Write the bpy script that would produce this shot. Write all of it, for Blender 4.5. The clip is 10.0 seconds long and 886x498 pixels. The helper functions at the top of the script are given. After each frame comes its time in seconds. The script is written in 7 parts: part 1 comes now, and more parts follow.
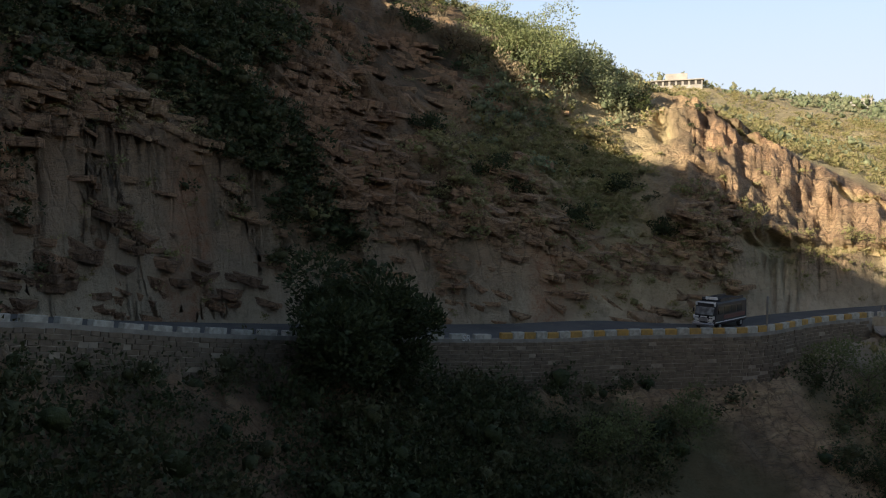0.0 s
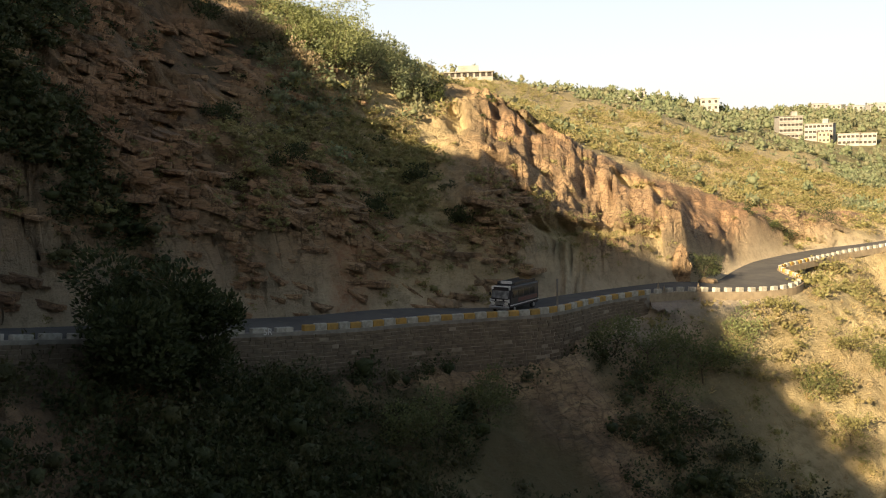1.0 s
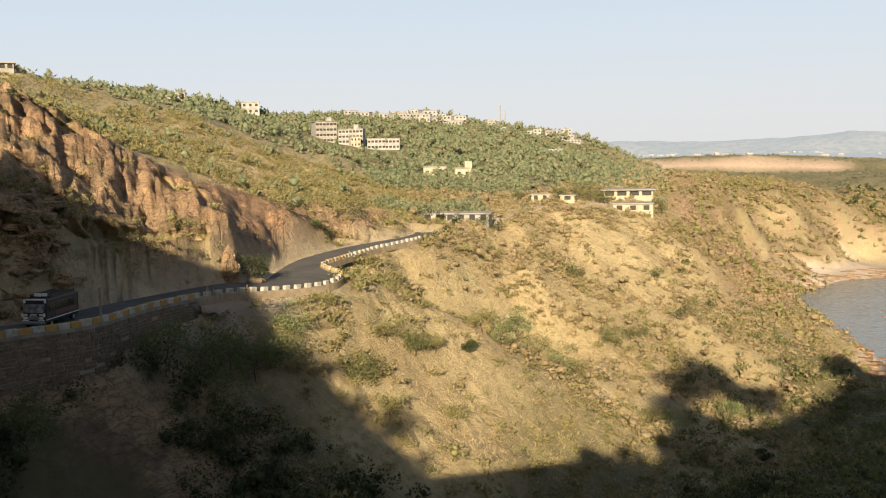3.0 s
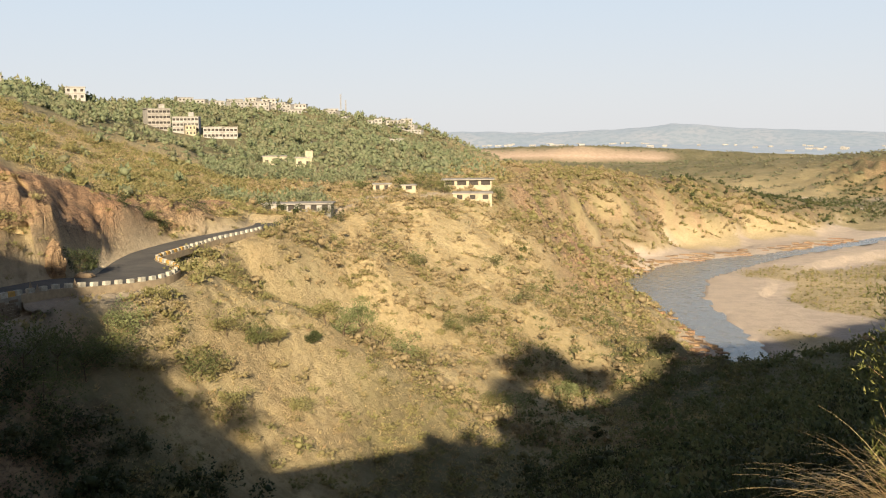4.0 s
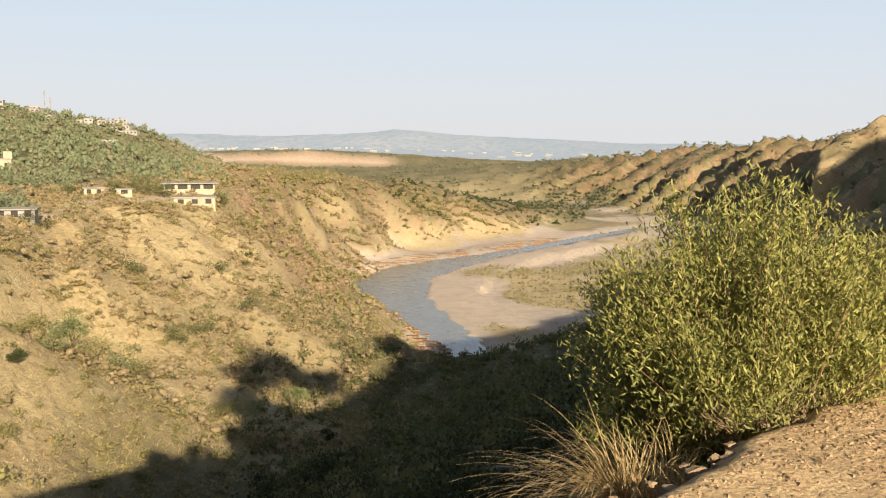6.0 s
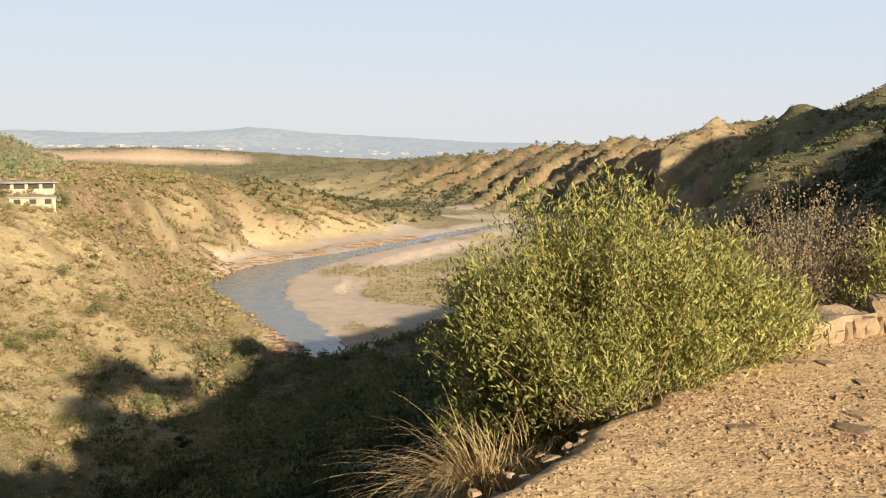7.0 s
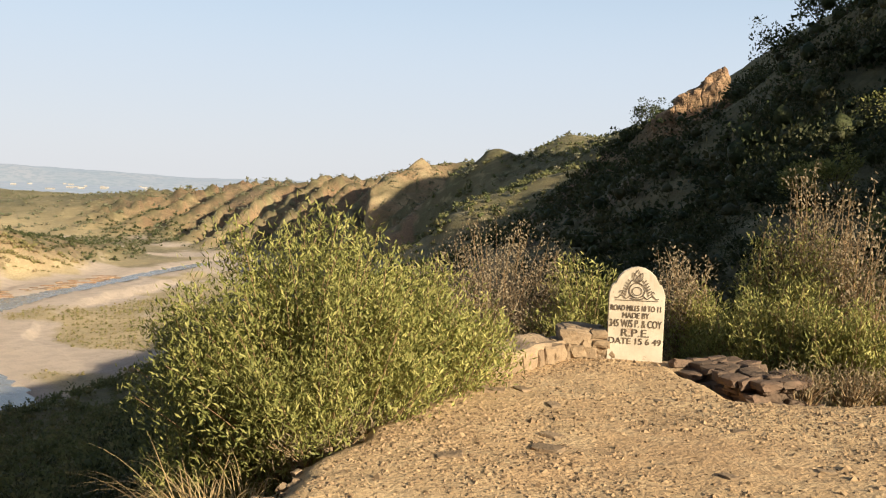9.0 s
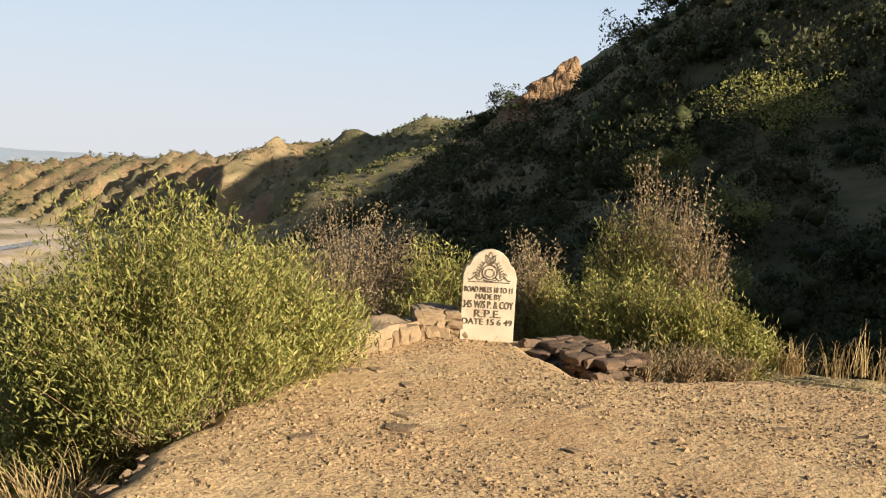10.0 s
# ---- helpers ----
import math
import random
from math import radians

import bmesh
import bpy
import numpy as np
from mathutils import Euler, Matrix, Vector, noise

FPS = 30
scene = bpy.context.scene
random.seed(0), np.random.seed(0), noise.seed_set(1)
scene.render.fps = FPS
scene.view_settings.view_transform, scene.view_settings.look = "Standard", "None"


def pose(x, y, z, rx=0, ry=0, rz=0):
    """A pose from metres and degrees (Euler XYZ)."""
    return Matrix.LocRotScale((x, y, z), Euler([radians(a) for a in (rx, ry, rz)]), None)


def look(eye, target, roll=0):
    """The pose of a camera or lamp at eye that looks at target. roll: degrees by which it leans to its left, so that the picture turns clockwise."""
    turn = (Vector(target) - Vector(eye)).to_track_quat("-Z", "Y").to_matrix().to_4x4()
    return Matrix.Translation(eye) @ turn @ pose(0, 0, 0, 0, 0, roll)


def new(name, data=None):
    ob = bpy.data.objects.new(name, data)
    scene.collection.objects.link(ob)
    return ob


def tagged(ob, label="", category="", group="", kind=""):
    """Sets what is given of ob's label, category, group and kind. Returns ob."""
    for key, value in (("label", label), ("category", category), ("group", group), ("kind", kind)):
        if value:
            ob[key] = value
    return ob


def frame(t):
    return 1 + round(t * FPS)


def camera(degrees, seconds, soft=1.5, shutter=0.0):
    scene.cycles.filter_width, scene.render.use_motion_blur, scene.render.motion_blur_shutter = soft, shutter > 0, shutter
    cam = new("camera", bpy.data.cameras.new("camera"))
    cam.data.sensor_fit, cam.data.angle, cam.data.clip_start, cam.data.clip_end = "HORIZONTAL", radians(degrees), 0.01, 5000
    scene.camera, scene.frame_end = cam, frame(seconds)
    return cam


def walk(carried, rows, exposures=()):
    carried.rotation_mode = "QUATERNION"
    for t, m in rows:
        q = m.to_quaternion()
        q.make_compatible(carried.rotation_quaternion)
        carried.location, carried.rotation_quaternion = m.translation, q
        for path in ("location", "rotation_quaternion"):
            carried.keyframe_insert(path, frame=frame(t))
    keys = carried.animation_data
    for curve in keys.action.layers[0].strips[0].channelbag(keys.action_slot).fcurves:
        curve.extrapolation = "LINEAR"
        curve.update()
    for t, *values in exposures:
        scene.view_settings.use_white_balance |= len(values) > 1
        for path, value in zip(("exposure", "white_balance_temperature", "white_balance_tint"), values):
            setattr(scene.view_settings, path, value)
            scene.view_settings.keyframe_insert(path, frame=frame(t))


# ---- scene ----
# ---- camera and walk ----
EYE = Vector((0.0, 0.0, 1.7))
cam = camera(52.42, 10.0, soft=1.1)
# seconds, bearing clockwise from +y, pitch, roll (degrees)
PAN = [
    (0.0, -55.90, -4.86, -1.44),
    (0.5, -49.85, -5.34, -1.87),
    (1.0, -43.21, -5.84, -1.85),
    (1.5, -35.60, -5.79, -1.53),
    (2.0, -27.65, -5.64, -1.41),
    (2.5, -20.92, -6.00, -1.20),
    (3.0, -14.84, -6.48, -1.22),
    (4.5, 0.00, -7.49, -0.62),
    (5.0, 4.97, -7.81, -0.56),
    (5.5, 9.19, -7.26, -0.09),
    (5.7, 10.48, -7.18, 0.05),
    (7.0, 21.72, -7.17, 0.55),
    (7.5, 26.43, -7.02, 0.55),
    (8.0, 30.35, -5.98, 1.04),
    (8.5, 36.20, -4.66, 1.71),
    (9.0, 39.93, -4.42, 1.86),
    (9.5, 45.61, -3.58, 2.78),
    (10.0, 49.16, -5.21, 3.28),
]


def heading(bearing, pitch):
    b, p = radians(bearing), radians(pitch)
    return Vector((math.sin(b) * math.cos(p), math.cos(b) * math.cos(p), math.sin(p)))


walk(cam, [(t, look(EYE, EYE + heading(b, p), r)) for t, b, p, r in PAN],
     exposures=((0.0, 1.3, 5800, 10), (0.3, 1.5, 6800, 10), (0.5, 1.6, 7150, 10), (1.0, 1.55, 7000, 10), (1.5, 1.42, 6700, 10), (2.0, 1.32, 6600, 10),
                (3.0, 1.12, 6350, 10), (5.5, 1.12, 6250, 10), (8.0, 1.12, 6150, 10), (10.0, 1.12, 6100, 10)))

# ---- world and sun ----
SUN_BEARING, SUN_HEIGHT = 172.0, 19.5
world = bpy.data.worlds.new("sky")
scene.world = world
world.use_nodes = True
wt = world.node_tree
sky = wt.nodes.new("ShaderNodeTexSky")
sky.sky_type = "NISHITA"
sky.sun_disc = False
sky.sun_elevation, sky.sun_rotation = radians(SUN_HEIGHT), radians(SUN_BEARING)
sky.air_density, sky.dust_density, sky.ozone_density = 1.0, 1.6, 2.0
sky.altitude = 500
wt.nodes["Background"].inputs["Strength"].default_value = 0.10
# a dusty haze lies along the whole horizon and thins out upwards
ray = wt.nodes.new("ShaderNodeTexCoord")
split = wt.nodes.new("ShaderNodeSeparateXYZ")
wt.links.new(ray.outputs["Generated"], split.inputs[0])
ramp = wt.nodes.new("ShaderNodeValToRGB")
wt.links.new(split.outputs["Z"], ramp.inputs[0])
ramp.color_ramp.elements[0].position, ramp.color_ramp.elements[0].color = 0.0, (3.65, 3.60, 3.55, 1)
ramp.color_ramp.elements[1].position, ramp.color_ramp.elements[1].color = 0.20, (2.95, 3.45, 3.95, 1)
thin = wt.nodes.new("ShaderNodeMapRange")
thin.interpolation_type = "SMOOTHSTEP"
wt.links.new(split.outputs["Z"], thin.inputs[0])
for slot, value in zip((1, 2, 3, 4), (0.10, 0.50, 0.94, 0.0)):
    thin.inputs[slot].default_value = value
haze = wt.nodes.new("ShaderNodeMix")
haze.data_type = "RGBA"
wt.links.new(thin.outputs[0], haze.inputs[0])
deep = wt.nodes.new("ShaderNodeMix")
deep.data_type, deep.blend_type = "RGBA", "MULTIPLY"
deep.inputs[0].default_value = 1.0
deep.inputs[7].default_value = (0.72, 0.61, 0.50, 1)
wt.links.new(sky.outputs[0], deep.inputs[6])
wt.links.new(deep.outputs[2], haze.inputs[6])
wt.links.new(ramp.outputs[0], haze.inputs[7])
wt.links.new(haze.outputs[2], wt.nodes["Background"].inputs["Color"])
sun = new("sun", bpy.data.lights.new("sun", "SUN"))
sun.data.energy, sun.data.angle, sun.data.color = 5.0, radians(0.6), (1.0, 0.82, 0.56)
sun.matrix_world = look(heading(SUN_BEARING, SUN_HEIGHT) * 100, (0, 0, 0))


# ---- noise and mesh helpers ----
_rng = np.random.RandomState(7)
_perm = _rng.permutation(4096)
_grad = _rng.uniform(-1, 1, (4096, 3))
_grad /= np.linalg.norm(_grad, axis=1)[:, None]


def perlin(p):
    """Gradient noise, about -0.7 to 0.7, for an (n, 3) array."""
    i = np.floor(p).astype(np.int64)
    f = p - i
    w = f * f * f * (f * (f * 6 - 15) + 10)
    out = np.zeros(len(p))
    for dx in (0, 1):
        for dy in (0, 1):
            for dz in (0, 1):
                h = _perm[(_perm[(_perm[(i[:, 0] + dx) & 4095] + i[:, 1] + dy) & 4095] + i[:, 2] + dz) & 4095]
                g = _grad[h]
                d = g[:, 0] * (f[:, 0] - dx) + g[:, 1] * (f[:, 1] - dy) + g[:, 2] * (f[:, 2] - dz)
                wx = w[:, 0] if dx else 1 - w[:, 0]
                wy = w[:, 1] if dy else 1 - w[:, 1]
                wz = w[:, 2] if dz else 1 - w[:, 2]
                out += d * wx * wy * wz
    return out


def fbm(p, octaves=4, gain=0.5):
    out, a = np.zeros(len(p)), 1.0
    for k in range(octaves):
        out += a * perlin(p * 2.03 ** k + k * 17.3)
        a *= gain
    return out


def ridged(p, octaves=3):
    out, a = np.zeros(len(p)), 1.0
    for k in range(octaves):
        out += a * (1 - 3.0 * np.abs(perlin(p * 2.1 ** k + k * 9.1)))
        a *= 0.5
    return out


def smooth(a, b, x):
    t = np.clip((x - a) / (b - a), 0, 1)
    return t * t * (3 - 2 * t)


def mesh_of(name, verts, faces, mat=None, shade=False, attrs=None):
    """A mesh from numpy arrays; all faces have the same number of corners."""
    me = bpy.data.meshes.new(name)
    verts, faces = np.asarray(verts, dtype=np.float32), np.asarray(faces, dtype=np.int32)
    k = faces.shape[1]
    me.vertices.add(len(verts))
    me.vertices.foreach_set("co", verts.ravel())
    me.loops.add(faces.size)
    me.loops.foreach_set("vertex_index", faces.ravel())
    me.polygons.add(len(faces))
    me.polygons.foreach_set("loop_start", np.arange(0, faces.size, k, dtype=np.int32))
    me.polygons.foreach_set("use_smooth", np.full(len(faces), shade))
    for key, values in (attrs or {}).items():
        at = me.attributes.new(key, "FLOAT", "POINT")
        at.data.foreach_set("value", np.asarray(values, dtype=np.float32))
    me.update(calc_edges=True)
    me.validate()
    if mat:
        me.materials.append(mat)
    return me


def part(name, bm, material, parent, label=""):
    """Links a bmesh as one mesh object under a thing or part."""
    me = bpy.data.meshes.new(name)
    bm.to_mesh(me)
    bm.free()
    me.materials.append(material)
    ob = new(name, me)
    ob.parent = parent
    return tagged(ob, label)


def part_mesh(name, me, parent, label=""):
    ob = new(name, me)
    ob.parent = parent
    return tagged(ob, label)


def box(bm, x0, y0, z0, x1, y1, z1, bevel=0.0):
    r = bmesh.ops.create_cube(bm, size=1.0)
    vs = r["verts"]
    bmesh.ops.scale(bm, vec=(x1 - x0, y1 - y0, z1 - z0), verts=vs)
    bmesh.ops.translate(bm, vec=((x0 + x1) / 2, (y0 + y1) / 2, (z0 + z1) / 2), verts=vs)
    if bevel:
        es = list({e for v in vs for e in v.link_edges})
        bmesh.ops.bevel(bm, geom=es, offset=bevel, segments=1, affect="EDGES")
    return bm


def box_bm(*a, **k):
    return box(bmesh.new(), *a, **k)


def empty(name, m=None):
    ob = new(name)
    ob.empty_display_size = 0.2
    if m is not None:
        ob.matrix_world = m
    return ob


def at(bearing, r, z=0.0):
    b = radians(bearing)
    return Vector((r * math.sin(b), r * math.cos(b), z))


# ---- materials ----
class Nodes:
    """A small helper to write node trees line by line."""

    def __init__(self, name):
        self.mat = bpy.data.materials.new(name)
        self.mat.use_nodes = True
        self.t = self.mat.node_tree
        self.t.nodes.clear()
        self.out = self.t.nodes.new("ShaderNodeOutputMaterial")
        self.bsdf = self.t.nodes.new("ShaderNodeBsdfPrincipled")
        self.t.links.new(self.bsdf.outputs[0], self.out.inputs[0])
        self.pos = self.t.nodes.new("ShaderNodeNewGeometry").outputs["Position"]
        self.bsdf.inputs["Specular IOR Level"].default_value = 0.3

    def link(self, a, b):
        if isinstance(a, (int, float, tuple)):
            b.default_value = (*a, 1) if isinstance(a, tuple) and len(a) == 3 and b.type == "RGBA" else a
        else:
            self.t.links.new(a, b)

    def noise(self, scale, detail=4, rough=0.6, vec=None, distort=0.0):
        n = self.t.nodes.new("ShaderNodeTexNoise")
        self.link(self.pos if vec is None else vec, n.inputs["Vector"])
        n.inputs["Scale"].default_value, n.inputs["Detail"].default_value = scale, detail
        n.inputs["Roughness"].default_value, n.inputs["Distortion"].default_value = rough, distort
        return n.outputs["Fac"]

    def voronoi(self, scale, feature="F1", out="Distance", vec=None):
        n = self.t.nodes.new("ShaderNodeTexVoronoi")
        n.feature = feature
        self.link(self.pos if vec is None else vec, n.inputs["Vector"])
        n.inputs["Scale"].default_value = scale
        return n.outputs[out]

    def stretch(self, rot, scale, vec=None):
        n = self.t.nodes.new("ShaderNodeMapping")
        self.link(self.pos if vec is None else vec, n.inputs["Vector"])
        n.inputs["Rotation"].default_value = [radians(a) for a in rot]
        n.inputs["Scale"].default_value = scale
        return n.outputs[0]

    def obj(self):
        return self.t.nodes.new("ShaderNodeTexCoord").outputs["Object"]

    def attr(self, name):
        n = self.t.nodes.new("ShaderNodeAttribute")
        n.attribute_name = name
        return n.outputs["Fac"]

    def island(self):
        return self.t.nodes.new("ShaderNodeNewGeometry").outputs["Random Per Island"]

    def obrand(self):
        return self.t.nodes.new("ShaderNodeObjectInfo").outputs["Random"]

    def math(self, op, a, b=0.0):
        n = self.t.nodes.new("ShaderNodeMath")
        n.operation = op
        self.link(a, n.inputs[0]), self.link(b, n.inputs[1])
        return n.outputs[0]

    def rng(self, a, lo, hi, to0=0.0, to1=1.0):
        n = self.t.nodes.new("ShaderNodeMapRange")
        n.interpolation_type = "SMOOTHSTEP"
        self.link(a, n.inputs[0])
        for k, v in zip((1, 2, 3, 4), (lo, hi, to0, to1)):
            n.inputs[k].default_value = v
        return n.outputs[0]

    def mix(self, fac, a, b, mode="MIX"):
        n = self.t.nodes.new("ShaderNodeMix")
        n.data_type, n.blend_type = "RGBA", mode
        self.link(fac, n.inputs[0]), self.link(a, n.inputs[6]), self.link(b, n.inputs[7])
        return n.outputs[2]

    def bump(self, height, strength=0.5, distance=0.05):
        n = self.t.nodes.new("ShaderNodeBump")
        n.inputs["Strength"].default_value, n.inputs["Distance"].default_value = strength, distance
        self.link(height, n.inputs["Height"])
        self.link(n.outputs[0], self.bsdf.inputs["Normal"])

    def done(self, color, rough=0.9, metal=0.0):
        self.link(color, self.bsdf.inputs["Base Color"])
        self.link(rough, self.bsdf.inputs["Roughness"])
        self.bsdf.inputs["Metallic"].default_value = metal
        return self.mat


def plain(name, a, b, scale=3.0, rough=0.8, bump=0.2, dist=0.02, metal=0.0):
    """Two tones mottled at two scales, with a fine relief, for small things."""
    n = Nodes(name)
    big, fine = n.noise(scale, 3), n.noise(scale * 9, 4)
    c = n.mix(n.rng(big, 0.35, 0.65), a, b)
    c = n.mix(n.rng(fine, 0.45, 0.8, 0.0, 0.35), c, tuple(0.6 * v for v in a))
    n.bump(fine, bump, dist)
    return n.done(c, rough, metal)


def terrain_material():
    n = Nodes("hillside")
    big, mid = n.noise(0.02, 4), n.noise(0.16, 5)
    fine, grain = n.noise(1.1, 5, 0.7), n.noise(7.0, 4, 0.7)
    grass = n.mix(n.rng(mid, 0.38, 0.62), (0.55, 0.44, 0.255), (0.46, 0.365, 0.21))
    grass = n.mix(n.rng(big, 0.40, 0.66), grass, (0.50, 0.385, 0.215))
    tuft = n.noise(0.62, 6, 0.78)
    grass = n.mix(n.rng(tuft, 0.47, 0.60, 0.0, 0.62), grass, (0.33, 0.26, 0.13))
    grass = n.mix(n.rng(fine, 0.47, 0.66, 0.0, 0.6), grass, (0.20, 0.16, 0.075))
    grass = n.mix(n.rng(grain, 0.40, 0.72, 0.0, 0.55), grass, (0.50, 0.40, 0.21))
    green = n.mix(n.rng(fine, 0.4, 0.62), (0.075, 0.085, 0.036), (0.15, 0.14, 0.064))
    green = n.mix(n.rng(mid, 0.4, 0.6, 0.0, 0.6), green, (0.18, 0.145, 0.075))
    c = n.mix(n.math("MULTIPLY", n.attr("green"), n.rng(mid, 0.25, 0.55, 0.45, 1.0)), grass, green)
    # brown soil, kept extra dark so the colour carries shade of the slopes
    earth_shade = n.mix(n.rng(fine, 0.40, 0.64), (0.15, 0.097, 0.056), (0.085, 0.057, 0.034))
    earth_shade = n.mix(n.rng(n.noise(0.3, 6, 0.75), 0.46, 0.60, 0.0, 0.75), earth_shade, (0.055, 0.05, 0.028))
    c = n.mix(n.attr("earth_shade"), c, earth_shade)
    bed = n.stretch((0, -28, 35), (0.55, 0.55, 3.2))
    lay, crack = n.noise(0.55, 6, 0.65, bed, 0.5), n.noise(2.2, 6, 0.7, bed, 0.8)
    rock = n.mix(n.rng(lay, 0.36, 0.62), (0.47, 0.325, 0.185), (0.33, 0.215, 0.125))
    rock = n.mix(n.rng(big, 0.45, 0.6, 0.0, 0.8), rock, (0.38, 0.22, 0.125))
    rock = n.mix(n.rng(crack, 0.50, 0.66, 0.0, 0.75), rock, (0.075, 0.055, 0.04))
    rock = n.mix(n.rng(crack, 0.30, 0.42, 0.55, 0.0), rock, (0.48, 0.37, 0.24))
    cleft = n.noise(0.9, 6, 0.7, n.stretch((0, 8, 20), (1.0, 1.0, 0.36)), 0.8)
    rock = n.mix(n.rng(cleft, 0.53, 0.66, 0.0, 0.5), rock, (0.12, 0.08, 0.05))
    blot = n.noise(0.075, 5, 0.7)
    rock = n.mix(n.rng(blot, 0.50, 0.64, 0.0, 0.6), rock, (0.075, 0.06, 0.045))
    warp = n.t.nodes.new("ShaderNodeVectorMath")
    warp.operation = "ADD"
    n.link(n.stretch((0, 6, 20), (1.0, 1.0, 0.30)), warp.inputs[0])
    n.link(n.math("MULTIPLY", n.noise(0.7, 5, 0.7), 1.6), warp.inputs[1])
    shard = n.voronoi(0.75, "DISTANCE_TO_EDGE", "Distance", warp.outputs[0])
    rock = n.mix(n.rng(shard, 0.0, 0.06, 0.6, 0.0), rock, (0.12, 0.08, 0.052))
    stony = n.math("MULTIPLY", n.attr("rock"), n.math("SUBTRACT", 1.0, n.math("MULTIPLY", n.attr("earth_shade"), 0.55)))
    c = n.mix(stony, c, rock)
    sand = n.mix(n.rng(mid, 0.35, 0.65), (0.56, 0.46, 0.37), (0.47, 0.385, 0.31))
    sand = n.mix(n.rng(fine, 0.5, 0.7, 0.0, 0.5), sand, (0.26, 0.21, 0.17))
    c = n.mix(n.attr("sand"), c, sand)
    clay = n.mix(n.rng(mid, 0.35, 0.65), (0.58, 0.43, 0.32), (0.48, 0.345, 0.25))
    c = n.mix(n.attr("clay"), c, clay)
    red = n.mix(n.rng(mid, 0.35, 0.65), (0.37, 0.19, 0.10), (0.25, 0.125, 0.065))
    c = n.mix(n.math("MULTIPLY", n.attr("scar"), n.rng(fine, 0.35, 0.6, 1.0, 0.35)), c, red)
    h = n.math("ADD", n.math("MULTIPLY", fine, 0.6), n.math("ADD", n.math("MULTIPLY", grain, 0.25), n.math("ADD", n.math("MULTIPLY", n.math("ADD", crack, cleft), 0.45), n.math("MULTIPLY", n.math("MULTIPLY", n.rng(shard, 0.0, 0.12), n.attr("rock")), 0.5))))
    n.bump(h, 0.75, 0.85)
    return n.done(c, 0.95)


def leaf_material(name, a, b, dry=(0.20, 0.15, 0.06), trans=0.25):
    n = Nodes(name)
    tone = n.attr("tone")
    c = n.mix(n.rng(n.island(), 0.0, 1.0), a, b)
    c = n.mix(n.rng(tone, 0.35, 1.0, 0.0, 0.75), c, dry)
    c = n.mix(n.rng(n.noise(0.6, 3), 0.4, 0.7, 0.0, 0.4), c, tuple(0.55 * v for v in a))
    tuft = n.noise(3.2, 4, 0.7)
    c = n.mix(n.rng(tuft, 0.48, 0.66, 0.0, 0.55), c, tuple(0.4 * v for v in a))
    n.bump(tuft, 0.5, 0.35)
    n.done(c, 0.6)
    tr = n.t.nodes.new("ShaderNodeBsdfTranslucent")
    n.link(c, tr.inputs["Color"])
    mx = n.t.nodes.new("ShaderNodeMixShader")
    mx.inputs[0].default_value = trans
    n.t.links.new(n.bsdf.outputs[0], mx.inputs[1])
    n.t.links.new(tr.outputs[0], mx.inputs[2])
    n.t.links.new(mx.outputs[0], n.out.inputs[0])
    return n.mat


def water_material():
    n = Nodes("river_water")
    w = n.noise(0.25, 5, 0.65, n.stretch((0, 0, 20), (1, 2.2, 1)))
    n.bump(w, 0.22, 0.4)
    foam = n.noise(0.35, 6, 0.75)
    c = n.mix(n.rng(foam, 0.60, 0.70, 0.0, 0.6), (0.19, 0.182, 0.162), (0.52, 0.52, 0.50))
    n.bsdf.inputs["Specular IOR Level"].default_value = 0.5
    return n.done(c, n.rng(foam, 0.5, 0.7, 0.2, 0.5))


def asphalt_material():
    n = Nodes("asphalt")
    big, fine = n.noise(0.3, 4), n.noise(40, 3)
    c = n.mix(n.rng(big, 0.35, 0.65), (0.095, 0.090, 0.086), (0.125, 0.117, 0.108))
    c = n.mix(n.rng(fine, 0.55, 0.8, 0.0, 0.5), c, (0.17, 0.155, 0.14))
    c = n.mix(n.rng(n.noise(1.2, 5, 0.7), 0.56, 0.72, 0.0, 0.5), c, (0.19, 0.15, 0.10))
    n.bump(fine, 0.3, 0.01)
    n.bsdf.inputs["Specular IOR Level"].default_value = 0.1
    return n.done(c, 0.95)


def dirt_material():
    n = Nodes("trodden_dirt")
    big, mid, fine = n.noise(0.45, 4), n.noise(2.6, 5, 0.65), n.noise(26, 5, 0.7)
    peb = n.voronoi(34, "F1", "Distance")
    c = n.mix(n.rng(big, 0.35, 0.65), (0.53, 0.375, 0.205), (0.45, 0.30, 0.16))
    c = n.mix(n.rng(mid, 0.45, 0.68, 0.0, 0.6), c, (0.58, 0.435, 0.255))
    c = n.mix(n.rng(fine, 0.52, 0.72, 0.0, 0.65), c, (0.17, 0.115, 0.065))
    c = n.mix(n.rng(peb, 0.0, 0.22, 0.5, 0.0), c, (0.45, 0.36, 0.25))
    h = n.math("ADD", n.math("MULTIPLY", fine, 0.9), n.math("MULTIPLY", peb, -0.25))
    grit = n.voronoi(15, "F1", "Distance")
    c = n.mix(n.rng(grit, 0.02, 0.20, 0.35, 0.0), c, (0.52, 0.40, 0.26))
    c = n.mix(n.rng(n.noise(9, 6, 0.8), 0.50, 0.62, 0.0, 0.45), c, (0.20, 0.135, 0.075))
    n.bump(n.math("ADD", h, n.math("MULTIPLY", grit, -0.35)), 0.9, 0.022)
    return n.done(c, 0.95)


